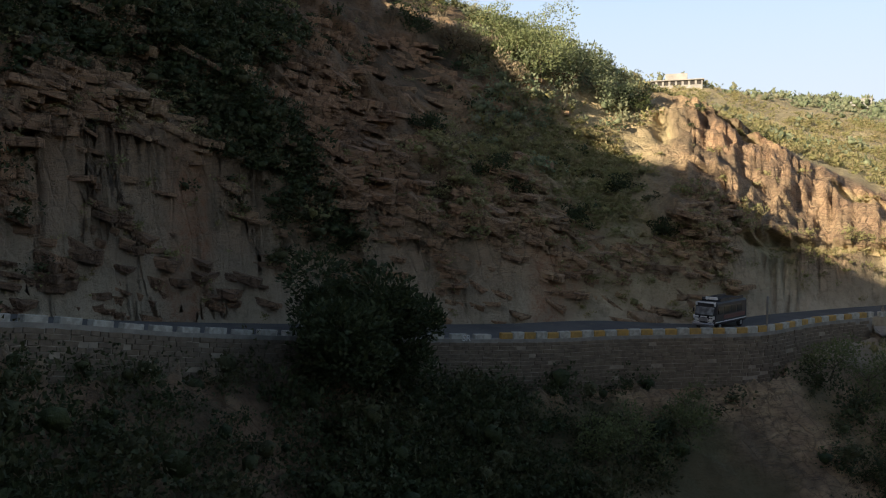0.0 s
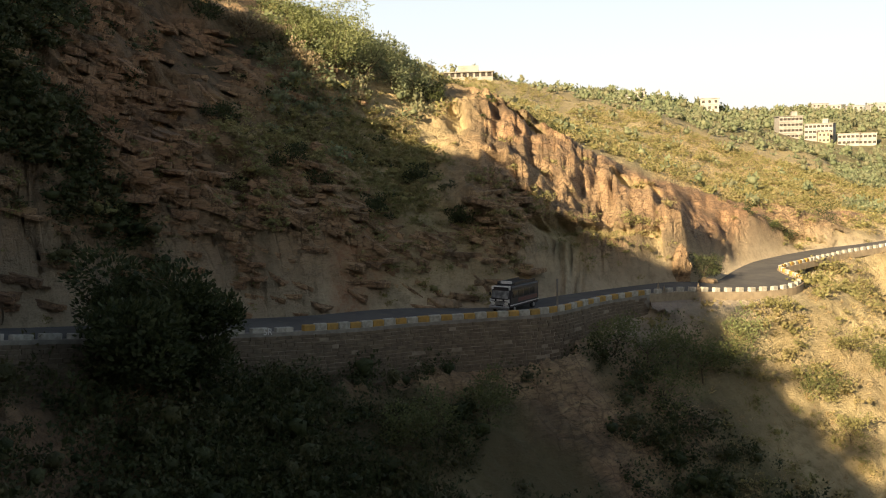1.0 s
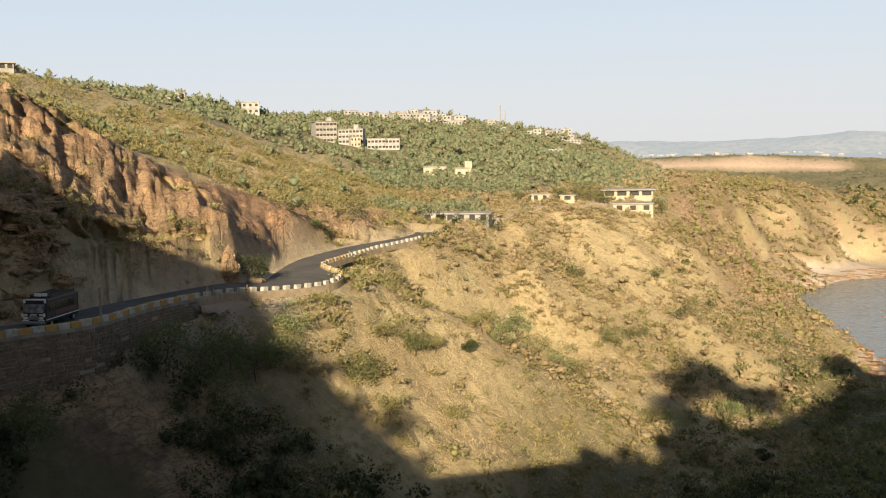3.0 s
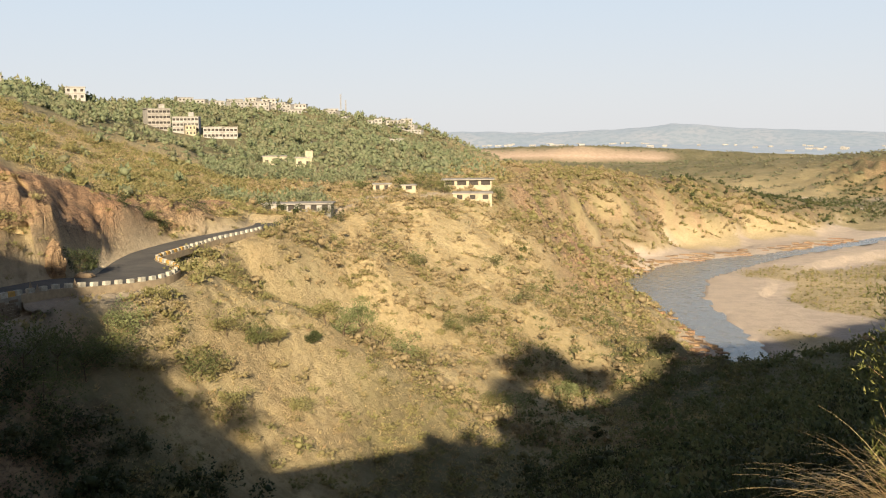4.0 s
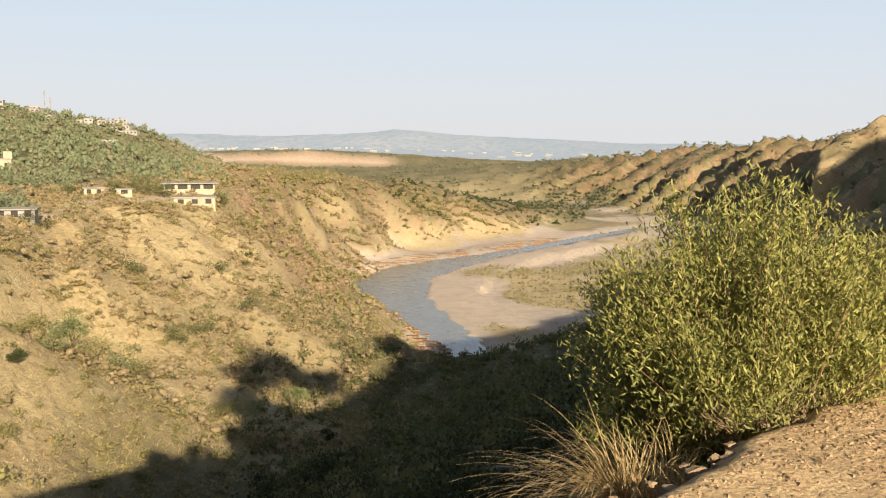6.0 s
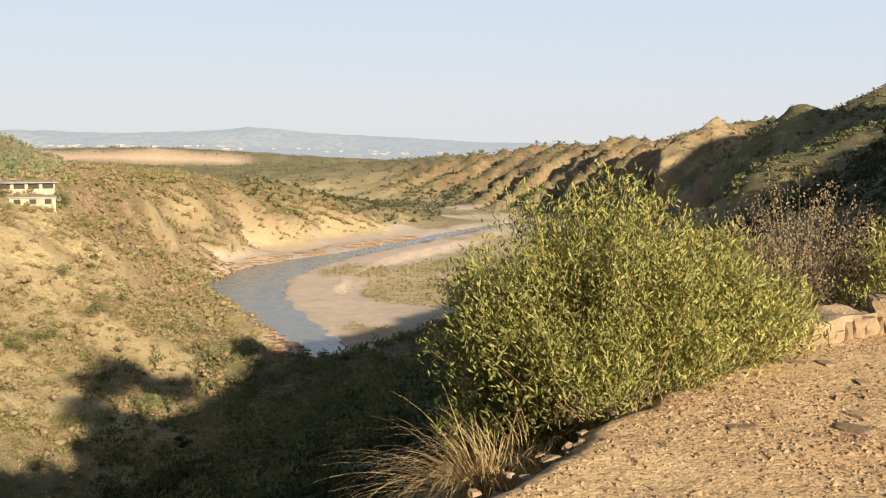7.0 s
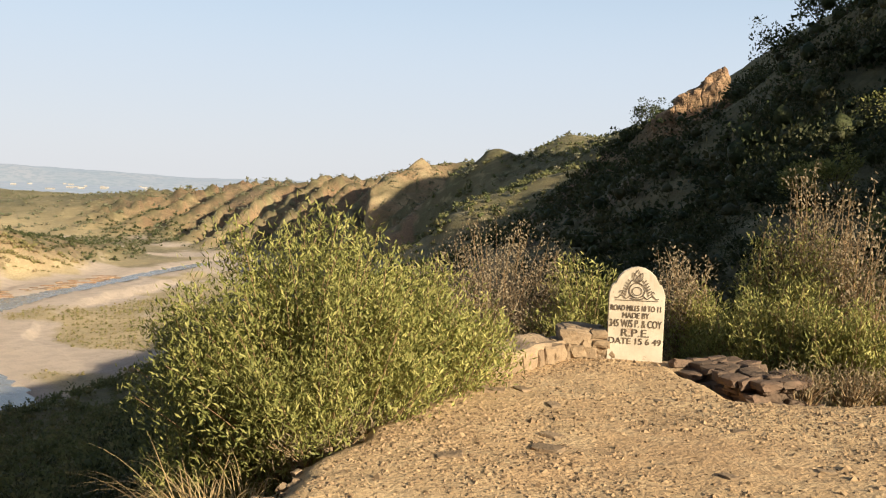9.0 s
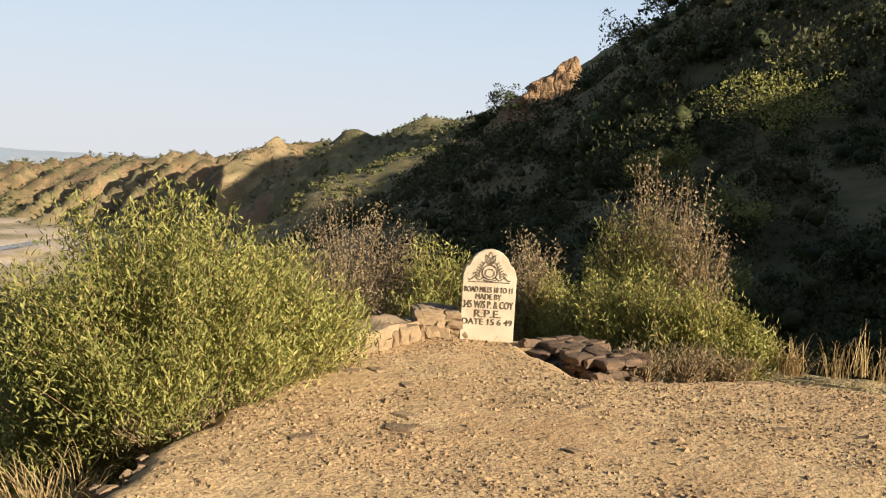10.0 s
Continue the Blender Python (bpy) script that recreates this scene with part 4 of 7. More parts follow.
parapet = tagged(empty("roadside_parapet", on_road(s_at_bearing(-57))), "low roadside parapet of concrete blocks painted yellow and white", "parapet")
inv = parapet.matrix_world.inverted()
S_SPLIT, S_BEND, S_END = s_at_bearing(-53), s_at_bearing(-30.5), float(S_ROAD[np.abs(np.degrees(np.arctan2(ROAD[:, 0], ROAD[:, 1])) + 16.3).argmin()])
for lo_s, hi_s, skirt, mat, words in ((0, S_BEND, -1.3, M_KERB, "continuous bare concrete base strip"), (S_BEND - 1.0, S_END, -0.75, M_DUST, "low dusty base strip")):
    plinth = part_mesh("plinth", ribbon("plinth", ROAD[(S_ROAD >= lo_s) & (S_ROAD <= hi_s)], [(-0.42, skirt), (-0.42, 0.10), (0.42, 0.10), (0.42, -0.5)], mat), parapet, words)
    plinth.matrix_parent_inverse = inv
b_grey = block_mesh("block", M_WHITE, 1.45, 0.46, 0.5)
b_white = block_mesh("block", M_WHITE, 1.02, 0.62, 0.5)
b_yellow = block_mesh("block", M_YELLOW, 0.98, 0.60, 0.5)
s, turn = 2.0, 0
b_small = block_mesh("block", M_WHITE, 0.85, 0.60, 0.45)
b_cream = block_mesh("block", M_YELLOW, 0.80, 0.58, 0.45)
while s < S_END:
    if s < S_SPLIT:
        me, gap = b_grey, 2.1
    elif s < S_BEND:
        me, gap = (b_yellow, b_white)[turn % 2], 1.04
    else:
        me, gap = (b_cream if 28 < s - S_BEND < 50 and turn % 2 else b_small), (1.75 if s < S_BEND + 28 or s > S_BEND + 50 else 1.25)
    o = new("block", me)
    o.parent, o.matrix_parent_inverse = parapet, inv
    o.matrix_basis = on_road(s, random.uniform(-0.03, 0.03), random.uniform(-0.05, 0.02)) @ pose(0, 0, 0, 0, 0, random.uniform(-1.5, 1.5))
    s, turn = s + gap, turn + 1

# painted letters on the lighter block of the parapet
def lettering(name, text, size, mat, depth=0.004):
    cu = bpy.data.curves.new(name, "FONT")
    cu.body, cu.size, cu.extrude = text, size, depth
    cu.align_x, cu.align_y = "CENTER", "CENTER"
    tmp = new(name, cu)
    me = bpy.data.meshes.new_from_object(tmp.evaluated_get(bpy.context.evaluated_depsgraph_get()))
    bpy.data.objects.remove(tmp)
    me.materials.append(mat)
    return me


M_PAINT = plain("white_paint", (0.72, 0.70, 0.66), (0.62, 0.60, 0.56), 6, 0.8)
s_sr = s_at_bearing(-54.65)
o = new("letters", lettering("letters", "SR", 0.72, M_PAINT))
o.parent, o.matrix_parent_inverse = parapet, inv
o.matrix_basis = on_road(s_sr, -0.435, 0.18) @ pose(0, 0, 0, 90, 0, 0)
tagged(o, "white painted letters")

# retaining wall
wall_s0, wall_s1 = s_at_bearing(-100), s_at_bearing(-31)
wall = tagged(empty("retaining_wall", on_road(s_at_bearing(-45))), "coursed rubble stone retaining wall under the road edge", "retaining wall", kind="structure")
wall_inv = wall.matrix_world.inverted()
seg = ROAD[(S_ROAD >= wall_s0) & (S_ROAD <= wall_s1)]
core = part_mesh("wall_core", ribbon("wall_core", seg, [(-0.95, -6.2), (-0.40, -0.12), (0.30, -0.12)], M_MORTAR), wall)
core.matrix_parent_inverse = wall_inv


def rough_block(rng, w, h, d, n=0.16):
    """An uneven stone block with chamfered face edges: corners and 5 faces."""
    c = 0.10 * min(w, h)
    v = [(-w / 2, d, -h / 2), (w / 2, d, -h / 2), (w / 2, d, h / 2), (-w / 2, d, h / 2),
         (-w / 2, 0, -h / 2), (w / 2, 0, -h / 2), (w / 2, 0, h / 2), (-w / 2, 0, h / 2),
         (-w / 2 + c, -c, -h / 2 + c), (w / 2 - c, -c, -h / 2 + c), (w / 2 - c, -c, h / 2 - c), (-w / 2 + c, -c, h / 2 - c)]
    v = np.array(v) + rng.uniform(-1, 1, (12, 3)) * n * min(w, h) * np.array([0.6, 0.5, 0.6])
    f = [(8, 9, 10, 11)]
    for a in (0, 4):
        for k in range(4):
            k2 = (k + 1) % 4
            f.append((a + k, a + k2, a + 4 + k2, a + 4 + k))
    return v, np.array(f)


wr = np.random.RandomState(11)
stone_kinds = []
for k in range(10):
    v, f = rough_block(wr, (0.6, 0.95, 0.75, 1.25, 0.5)[k % 5], 0.27, 0.3)
    stone_kinds.append(((0.6, 0.95, 0.75, 1.25, 0.5)[k % 5], mesh_of("stone", v, f, M_WALLSTONE)))
s_near0, s_near1 = s_at_bearing(-50), s_at_bearing(-37)
rest_v, rest_f, nv, count = [], [], 0, 0
for course in range(19):
    z = -0.30 - 0.30 * course
    s = wall_s0 + wr.uniform(0, 0.6)
    while s < wall_s1:
        w, me = stone_kinds[wr.randint(10)]
        m = on_road(s + w / 2, -0.42 - 0.09 * (course * 0.30 + 0.3), z) @ pose(0, wr.uniform(-0.04, 0.03), 0, wr.uniform(-3, 3), wr.uniform(-2, 2), 0)
        p = m.translation
        if p.z > ground_at(p.x * 0.985, p.y * 0.985) - 0.4 and wr.rand() < 0.96:
            if s_near0 < s < s_near1 and count < 300:
                o = new("stone", me)
                o.parent, o.matrix_parent_inverse, o.matrix_basis = wall, wall_inv, m
                count += 1
            else:
                v = np.empty(len(me.vertices) * 3)
                me.vertices.foreach_get("co", v)
                f = np.array([tuple(q.vertices) for q in me.polygons])
                mm = np.array(m)
                rest_v.append(v.reshape(-1, 3) @ mm[:3, :3].T + mm[:3, 3])
                rest_f.append(f + nv)
                nv += len(rest_v[-1])
        s += w + 0.03
if rest_v:
    o = part_mesh("stones", mesh_of("stones", np.concatenate(rest_v), np.concatenate(rest_f), M_WALLSTONE), wall)
    o.matrix_parent_inverse = wall_inv
    tagged(o, kind="stuff")

# leaning marker post at the kerb
post = tagged(empty("marker_post", on_road(s_at_bearing(-36.3), -0.15, 0)), "thin pale wooden marker post at the parapet", "post")
part("pole", box_bm(-0.07, -0.07, 0.0, 0.07, 0.07, 3.1, bevel=0.02), M_KERB, post)


# ---- platform with dirt, wall stub and inscribed slab ----
EDGE = [(-14, -4.2), (-8, -1.2), (-3, 1.5), (0, 3.0), (1.2, 3.6), (2.07, 4.06), (2.75, 4.55), (3.5, 4.98), (4.2, 5.3), (4.9, 5.6), (5.6, 5.95), (6.4, 6.3), (6.75, 6.2), (7.1, 5.75), (7.4, 5.35),
        (6.9, 4.65), (6.62, 4.0), (7.1, 3.5), (7.75, 3.1), (8.4, 2.05), (9.6, 0.0), (12, -4), (12, -12), (-14, -12)]


def edge_gap(x, y, poly):
    """Distance to the outline."""
    best = np.full(len(x), 1e9)
    for (x0, y0), (x1, y1) in zip(poly, poly[1:] + poly[:1]):
        dx, dy = x1 - x0, y1 - y0
        t = np.clip(((x - x0) * dx + (y - y0) * dy) / (dx * dx + dy * dy), 0, 1)
        best = np.minimum(best, np.hypot(x - x0 - t * dx, y - y0 - t * dy))
    return best


def dirt_height(x, y):
    p = np.stack([x, y, x * 0], 1)
    return 0.05 * fbm(p * 0.5, 3) + 0.020 * fbm(p * 2.6, 3) + 0.005 * fbm(p * 9, 2)


px, py = np.meshgrid(steps([(-13, 0.4), (-6, 0.13), (0, 0.065), (9.6, 0.13), (12, 1)]), steps([(-10, 0.4), (-4, 0.13), (0, 0.065), (6.8, 1)]), indexing="ij")
sx = px.shape
px, py = px.ravel(), py.ravel()
pj = np.stack([px, py, px * 0], 1)
jx, jy = px + 0.10 * fbm(pj * 2.3, 3), py + 0.10 * fbm(pj * 2.3 + 40, 3)
ins = inside(jx, jy, EDGE)
gap = edge_gap(jx, jy, EDGE)
pz = dirt_height(px, py) - 0.10 * smooth(0.16, 0.0, gap) * ins
pz = np.where(ins, pz, -0.9 + 0.2 * fbm(pj * 3, 2))
ok = (ins | (gap < 0.13))
k = np.arange(len(px)).reshape(sx)
pf = np.stack([k[:-1, :-1], k[1:, :-1], k[1:, 1:], k[:-1, 1:]], -1).reshape(-1, 4)
pf = pf[ok[pf].all(1)]
used = np.unique(pf)
remap = np.full(len(px), -1)
remap[used] = np.arange(len(used))
platform = tagged(new("pavement", mesh_of("pavement", np.stack([px, py, pz], 1)[used], remap[pf], M_DIRT, True)),
                  "trodden gravelly dirt lay-by with a crumbling edge", "ground", kind="structure")


def pebble_set(name, count, size, area, mat, seed, label):
    """Many loose stones lying on the dirt, joined."""
    rng = np.random.RandomState(seed)
    base = np.array([(1, 0.1, -0.2), (-0.1, 0.9, -0.2), (-0.9, -0.1, -0.2), (0.1, -1, -0.2), (0.3, 0.15, 0.9), (-0.35, -0.1, 0.8)], dtype=float)
    bf = np.array([(0, 1, 4), (1, 5, 4), (1, 2, 5), (2, 3, 5), (3, 4, 5), (3, 0, 4)])
    x0, y0, x1, y1 = area
    x, y = rng.uniform(x0, x1, count), rng.uniform(y0, y1, count)
    keep = inside(x, y, EDGE) & (edge_gap(x, y, EDGE) > 0.2)
    keep &= fbm(np.stack([x, y, x * 0], 1) * 0.7 + seed, 2) > rng.uniform(-0.42, 0.30, count)
    x, y = x[keep], y[keep]
    n = len(x)
    sc = size * np.minimum(np.exp(rng.normal(0, 0.45, n)), 2.2)
    v = base[None] * (1 + rng.uniform(-0.35, 0.35, (n, 6, 3)))
    v = v * np.stack([sc, sc * rng.uniform(0.6, 1, n), sc * rng.uniform(0.35, 0.7, n)], 1)[:, None]
    a = rng.uniform(0, 6.283, n)
    ca, sa = np.cos(a)[:, None], np.sin(a)[:, None]
    vx, vy = v[:, :, 0] * ca - v[:, :, 1] * sa, v[:, :, 0] * sa + v[:, :, 1] * ca
    z = dirt_height(x, y)
    v = np.stack([vx + x[:, None], vy + y[:, None], v[:, :, 2] + z[:, None] + sc[:, None] * 0.08], -1).reshape(-1, 3)
    f = (bf[None] + 6 * np.arange(n)[:, None, None]).reshape(-1, 3)
    return tagged(new(name, mesh_of(name, v, f, mat)), label, "gravel", kind="stuff")


def pebble_material():
    n = Nodes("loose_stone")
    c = n.mix(n.rng(n.island(), 0, 1), (0.15, 0.10, 0.055), (0.38, 0.27, 0.155))
    c = n.mix(n.rng(n.noise(60, 3), 0.45, 0.7, 0.0, 0.5), c, (0.2, 0.14, 0.09))
    return n.done(c, 0.9)


M_PEBBLE = pebble_material()
pebble_set("gravel", 80000, 0.0105, (0, 0, 10, 7), M_PEBBLE, 3, "fine loose gravel strewn over the dirt")
pebble_set("gravel", 9000, 0.0105, (-8, -7, 0, 6), M_PEBBLE, 31, "fine loose gravel over the rest of the lay-by")
pebble_set("gravel", 8000, 0.0105, (0, -7, 9, 0), M_PEBBLE, 32, "loose gravel across the back of the lay-by")
pebble_set("stones", 4200, 0.018, (0, 0, 10, 7), M_PEBBLE, 4, "scattered small pale stones on the dirt")


def lump_mesh(seed, mat, boxy=0.62):
    """A worn, roughly squared stone about one metre across."""
    bm = bmesh.new()
    bmesh.ops.create_icosphere(bm, subdivisions=2, radius=1.0)
    for v in bm.verts:
        c = v.co
        q = Vector([math.copysign(abs(a) ** boxy, a) for a in c]) * 0.5
        v.co = q * (1 + 0.30 * noise.noise(c * 1.4 + Vector((seed * 3.1, 0, 0))) + 0.14 * noise.noise(c * 3.5 + Vector((0, seed * 2.3, 0))))
    me = bpy.data.meshes.new("stone")
    bm.to_mesh(me)
    bm.free()
    me.materials.append(mat)
    return me


LUMPS = [lump_mesh(k, M_RUBBLE, 0.42) for k in range(9)]
LUMPS_SHADE = [lump_mesh(k + 20, M_RUBBLE_SHADE, 0.45) for k in range(6)]


def rubble_wall(name, line, height, depth, seed, label, kinds, sizes=(0.14, 0.30), courses=(0.09, 0.17), loose=0.03, sunk=0.0):
    """A low worn rubble wall along a line of (x, y), with each stone a part."""
    rng = np.random.RandomState(seed)
    thing = tagged(empty(name, pose(line[0][0], line[0][1], 0)), label, "wall")
    inv = thing.matrix_world.inverted()
    a, b = Vector((*line[0], 0)), Vector((*line[1], 0))
    d = b - a
    length, turn = d.length, math.degrees(math.atan2(d.y, d.x))
    bm = box_bm(0, -0.03, -0.7, length, depth + 0.03, height + 0.015 - sunk, bevel=0.03)
    bmesh.ops.subdivide_edges(bm, edges=bm.edges[:], cuts=9, use_grid_fill=True)
    for v in bm.verts:
        q = v.co * 4.5 + Vector((seed, 0, 0))
        v.co += Vector((noise.noise(q), noise.noise(q + Vector((9, 0, 0))), 0.8 * noise.noise(q + Vector((0, 9, 0))))) * 0.06
    core = part("core", bm, M_OLDMORTAR if kinds is LUMPS else kinds[0].materials[0], thing)
    core.matrix_parent_inverse = inv
    core.matrix_basis = pose(a.x, a.y, 0, 0, 0, turn)
    z = -0.25
    while z < height - 0.03:
        h = min(rng.uniform(*courses), height - z + 0.03)
        x = rng.uniform(-0.1, 0.0)
        while x < length:
            w = rng.uniform(*sizes)
            for y in (0.06, depth * 0.5, depth - 0.06):
                if y == depth * 0.5 and z + h < height - 0.06:
                    continue
                o = new("stone", kinds[rng.randint(len(kinds))])
                o.parent, o.matrix_parent_inverse = thing, inv
                o.matrix_basis = (pose(a.x, a.y, 0, 0, 0, turn) @ pose(x + w / 2, y + rng.uniform(-loose, loose), z + h / 2, rng.uniform(-9, 9), rng.uniform(-9, 9), rng.uniform(-14, 14))
                                  @ Matrix.Diagonal((w * 1.12, rng.uniform(0.2, 0.28), h * 1.2, 1)))
            x += w
        z += h
    return thing


rubble_wall("rubble_wall", ((4.85, 5.48), (6.46, 5.86)), 0.18, 0.42, 5, "crumbling low rubble stone wall at the dirt edge", LUMPS)
rubble_wall("rubble_pier", ((6.47, 5.86), (6.78, 5.60)), 0.27, 0.34, 6, "short square stub of rubble wall beside the slab", LUMPS, (0.10, 0.19), (0.07, 0.11), 0.015)
rubble_wall("broken_wall", ((7.12, 5.02), (6.92, 4.05)), 0.05, 0.5, 8, "broken end of a rubble wall beside bushes, coloured dark for shade", LUMPS_SHADE, (0.07, 0.20), (0.05, 0.09), 0.12, 0.12)

# stones shed from the crumbling edge and lying on the dirt
er = np.random.RandomState(12)
for k in range(26):
    t = er.uniform(0, 1)
    x, y = np.interp(t, [0, 0.25, 0.5, 0.75, 1], [1.3, 2.1, 2.8, 3.55, 4.8]), np.interp(t, [0, 0.25, 0.5, 0.75, 1], [3.6, 4.02, 4.52, 4.95, 5.5])
    x, y = x + er.normal(0, 0.06), y + er.normal(0, 0.06)
    s_ = er.uniform(0.03, 0.07)
    o = new("edge_stone", LUMPS[er.randint(9)])
    o.matrix_world = pose(x, y, -0.07 + s_ * 0.12, er.uniform(-15, 15), er.uniform(-15, 15), er.uniform(0, 360)) @ Matrix.Diagonal((s_ * 1.3, s_, s_ * 0.8, 1))
    tagged(o, "pale broken stone in the crumbling dirt edge", "stone", group="edge stones")
for x, y, s_ in ((4.2, 3.9, 0.20), (4.45, 4.1, 0.14), (5.0, 4.6, 0.13), (3.55, 4.1, 0.15), (4.7, 2.9, 0.12), (5.3, 2.6, 0.10), (5.6, 3.4, 0.11), (6.3, 2.2, 0.12), (4.9, 5.2, 0.22), (5.15, 5.1, 0.14), (5.9, 4.3, 0.09), (6.5, 3.1, 0.1)):
    o = new("flat_stone", LUMPS[er.randint(9)])
    z_ = float(dirt_height(np.array([x]), np.array([y]))[0])
    o.matrix_world = pose(x, y, z_ - 0.002, er.uniform(-4, 4), er.uniform(-6, 6), er.uniform(0, 360)) @ Matrix.Diagonal((s_ * 1.1, s_ * 0.75, s_ * 0.25, 1))
    tagged(o, "flat pale stone half buried in the dirt", "stone", group="stones on the dirt")

# the slab: an arched marble tablet with black lettering
SL_W, SL_D = 0.53, 0.09
slab_pos = (at(50.52, 8.72) + at(53.97, 8.82)) / 2
slab = tagged(empty("inscribed_slab", pose(slab_pos.x, slab_pos.y, 0.0, 0, 0, -(52.2) + 2)), "upright whitewashed stone tablet with an arched top and black inscription", "milestone")
bm = bmesh.new()
outline = [(-SL_W / 2, -0.15), (SL_W / 2, -0.15), (SL_W / 2, 0.66), (SL_W / 2 - 0.025, 0.745), (SL_W / 2 - 0.06, 0.765)]
for k in range(9):
    a = radians(20 + k * 140 / 8)
    outline.append((math.cos(a) * 0.215, 0.70 + math.sin(a) * 0.225))
outline += [(-SL_W / 2 + 0.06, 0.765), (-SL_W / 2 + 0.025, 0.745), (-SL_W / 2, 0.66)]
fr = [bm.verts.new((x, 0, z)) for x, z in outline]
face = bm.faces.new(fr)
ex = bmesh.ops.extrude_face_region(bm, geom=[face])
bmesh.ops.translate(bm, vec=(0, SL_D, 0), verts=[v for v in ex["geom"] if isinstance(v, bmesh.types.BMVert)])
bmesh.ops.recalc_face_normals(bm, faces=bm.faces[:])
bmesh.ops.bevel(bm, geom=[e for e in bm.edges if e.calc_face_angle(0) > 0.6], offset=0.008, segments=2, affect="EDGES")
part("tablet", bm, M_SLAB, slab, "chipped cream-white tablet")
for text, size, z, wide in (("ROAD MILES 10 TO 11", 0.062, 0.525, 0.47), ("MADE BY", 0.062, 0.455, 0.25), ("345 W/S P. & COY", 0.082, 0.375, 0.49), ("R.P.E.", 0.085, 0.285, 0.26), ("DATE 15 6 49", 0.068, 0.205, 0.49)):
    me = lettering("inscription", text, size * 1.25, M_LETTER, 0.002)
    c = np.empty(len(me.vertices) * 3)
    me.vertices.foreach_get("co", c)
    c = c.reshape(-1, 3)
    c[:, 0] *= wide / (c[:, 0].max() - c[:, 0].min())
    me.vertices.foreach_set("co", c.ravel())
    o = part_mesh("inscription", me, slab, "black painted letters")
    o.matrix_basis = pose(0, -0.004, z, 90, 0, 0)
# emblem: a wreath round a medallion under three plumes, over a scroll
bm = bmesh.new()


def stroke(points, width):
    """A thin painted line along points of the tablet's face."""
    for (x0, z0), (x1, z1) in zip(points, points[1:]):
        d = Vector((x1 - x0, 0, z1 - z0))
        n = Vector((-d.z, 0, d.x)).normalized() * width / 2
        e = d.normalized() * width * 0.3
        a, b = Vector((x0, 0, z0)) - e, Vector((x1, 0, z1)) + e
        bm.faces.new([bm.verts.new(v) for v in (a - n, b - n, b + n, a + n)])


ring = [(0.075 * math.cos(k * math.pi / 9), 0.70 + 0.072 * math.sin(k * math.pi / 9)) for k in range(19)]
stroke(ring, 0.009)
stroke([(0.6 * x, 0.70 + 0.55 * (z - 0.70) - 0.008) for x, z in ring], 0.007)
for side in (-1, 1):
    stroke([(side * (0.105 - 0.055 * (k / 7) ** 2), 0.645 + 0.022 * k) for k in range(8)], 0.008)
    for k in range(6):
        stroke([(side * (0.108 - 0.0016 * k * k), 0.655 + 0.025 * k), (side * (0.135 - 0.002 * k * k), 0.672 + 0.026 * k)], 0.008)
for ang, length, wide in ((90, 0.125, 0.028), (116, 0.105, 0.024), (64, 0.105, 0.024)):
    ca, sa = math.cos(radians(ang)), math.sin(radians(ang))
    for side in (-1, 1):
        pts = []
        for k in range(8):
            t = k / 7
            u, w = t * length, side * wide * math.sin(math.pi * t ** 0.8)
            pts.append((ca * u - sa * w, 0.775 + sa * u + ca * w))
        stroke(pts, 0.007)
for side in (-1, 1):
    stroke([(side * (0.03 + 0.016 * k), 0.635 + 0.016 * math.sin(k * 1.1)) for k in range(12)], 0.008)
    stroke([(side * (0.15 + 0.012 * math.cos(k)), 0.675 + 0.02 * math.sin(k)) for k in range(6)], 0.007)
stroke([(-0.2, 0.602), (0.2, 0.604)], 0.007)
stroke([(-0.06, 0.622), (-0.02, 0.612), (0.02, 0.614), (0.06, 0.624)], 0.010)
em = part("emblem", bm, M_LETTER, slab, "faded black painted emblem")
em.matrix_basis = pose(0, -0.006, 0)
part("footing", box_bm(-0.36, -0.22, -0.2, 0.85, 0.12, 0.015, bevel=0.02), M_RUBBLE, slab, "flat concrete footing")


# ---- plants ----
def leaves(rng, centers, length, width, up=0.3, flare=None, corners=4):
    """Pointed leaves (two triangles each) at centers, turned at random; up pulls them upright."""
    n = len(centers)
    d = rng.normal(0, 1, (n, 3))
    d[:, 2] = np.abs(d[:, 2]) * 0.6 + up * 2
    if flare is not None:
        d += flare
    d /= np.linalg.norm(d, axis=1)[:, None]
    s = np.cross(d, rng.normal(0, 1, (n, 3)))
    s /= np.linalg.norm(s, axis=1)[:, None] + 1e-6
    L = (length * rng.uniform(0.6, 1.25, n))[:, None]
    W = (width * rng.uniform(0.7, 1.2, n))[:, None]
    if corners == 3:
        v = np.stack([centers - s * W * 0.6, centers + s * W * 0.6, centers + d * L], 1).reshape(-1, 3)
        return v, np.arange(3 * n).reshape(-1, 3)
    v = np.stack([centers, centers + d * L * 0.5 + s * W * 0.5, centers + d * L, centers + d * L * 0.5 - s * W * 0.5], 1).reshape(-1, 3)
    f = (np.array([[0, 1, 2, 3]])[None] + 4 * np.arange(n)[:, None, None]).reshape(-1, 4)
    return v, f


def octa():
    """A ball of 32 triangles."""
    bm = bmesh.new()
    bmesh.ops.create_icosphere(bm, subdivisions=1, radius=1.0)
    bmesh.ops.triangulate(bm, faces=bm.faces[:])
    v = np.array([tuple(q.co) for q in bm.verts])
    f = np.array([[q.index for q in t.verts] for t in bm.faces])
    bm.free()
    return v, f


OCTA_V, OCTA_F = octa()


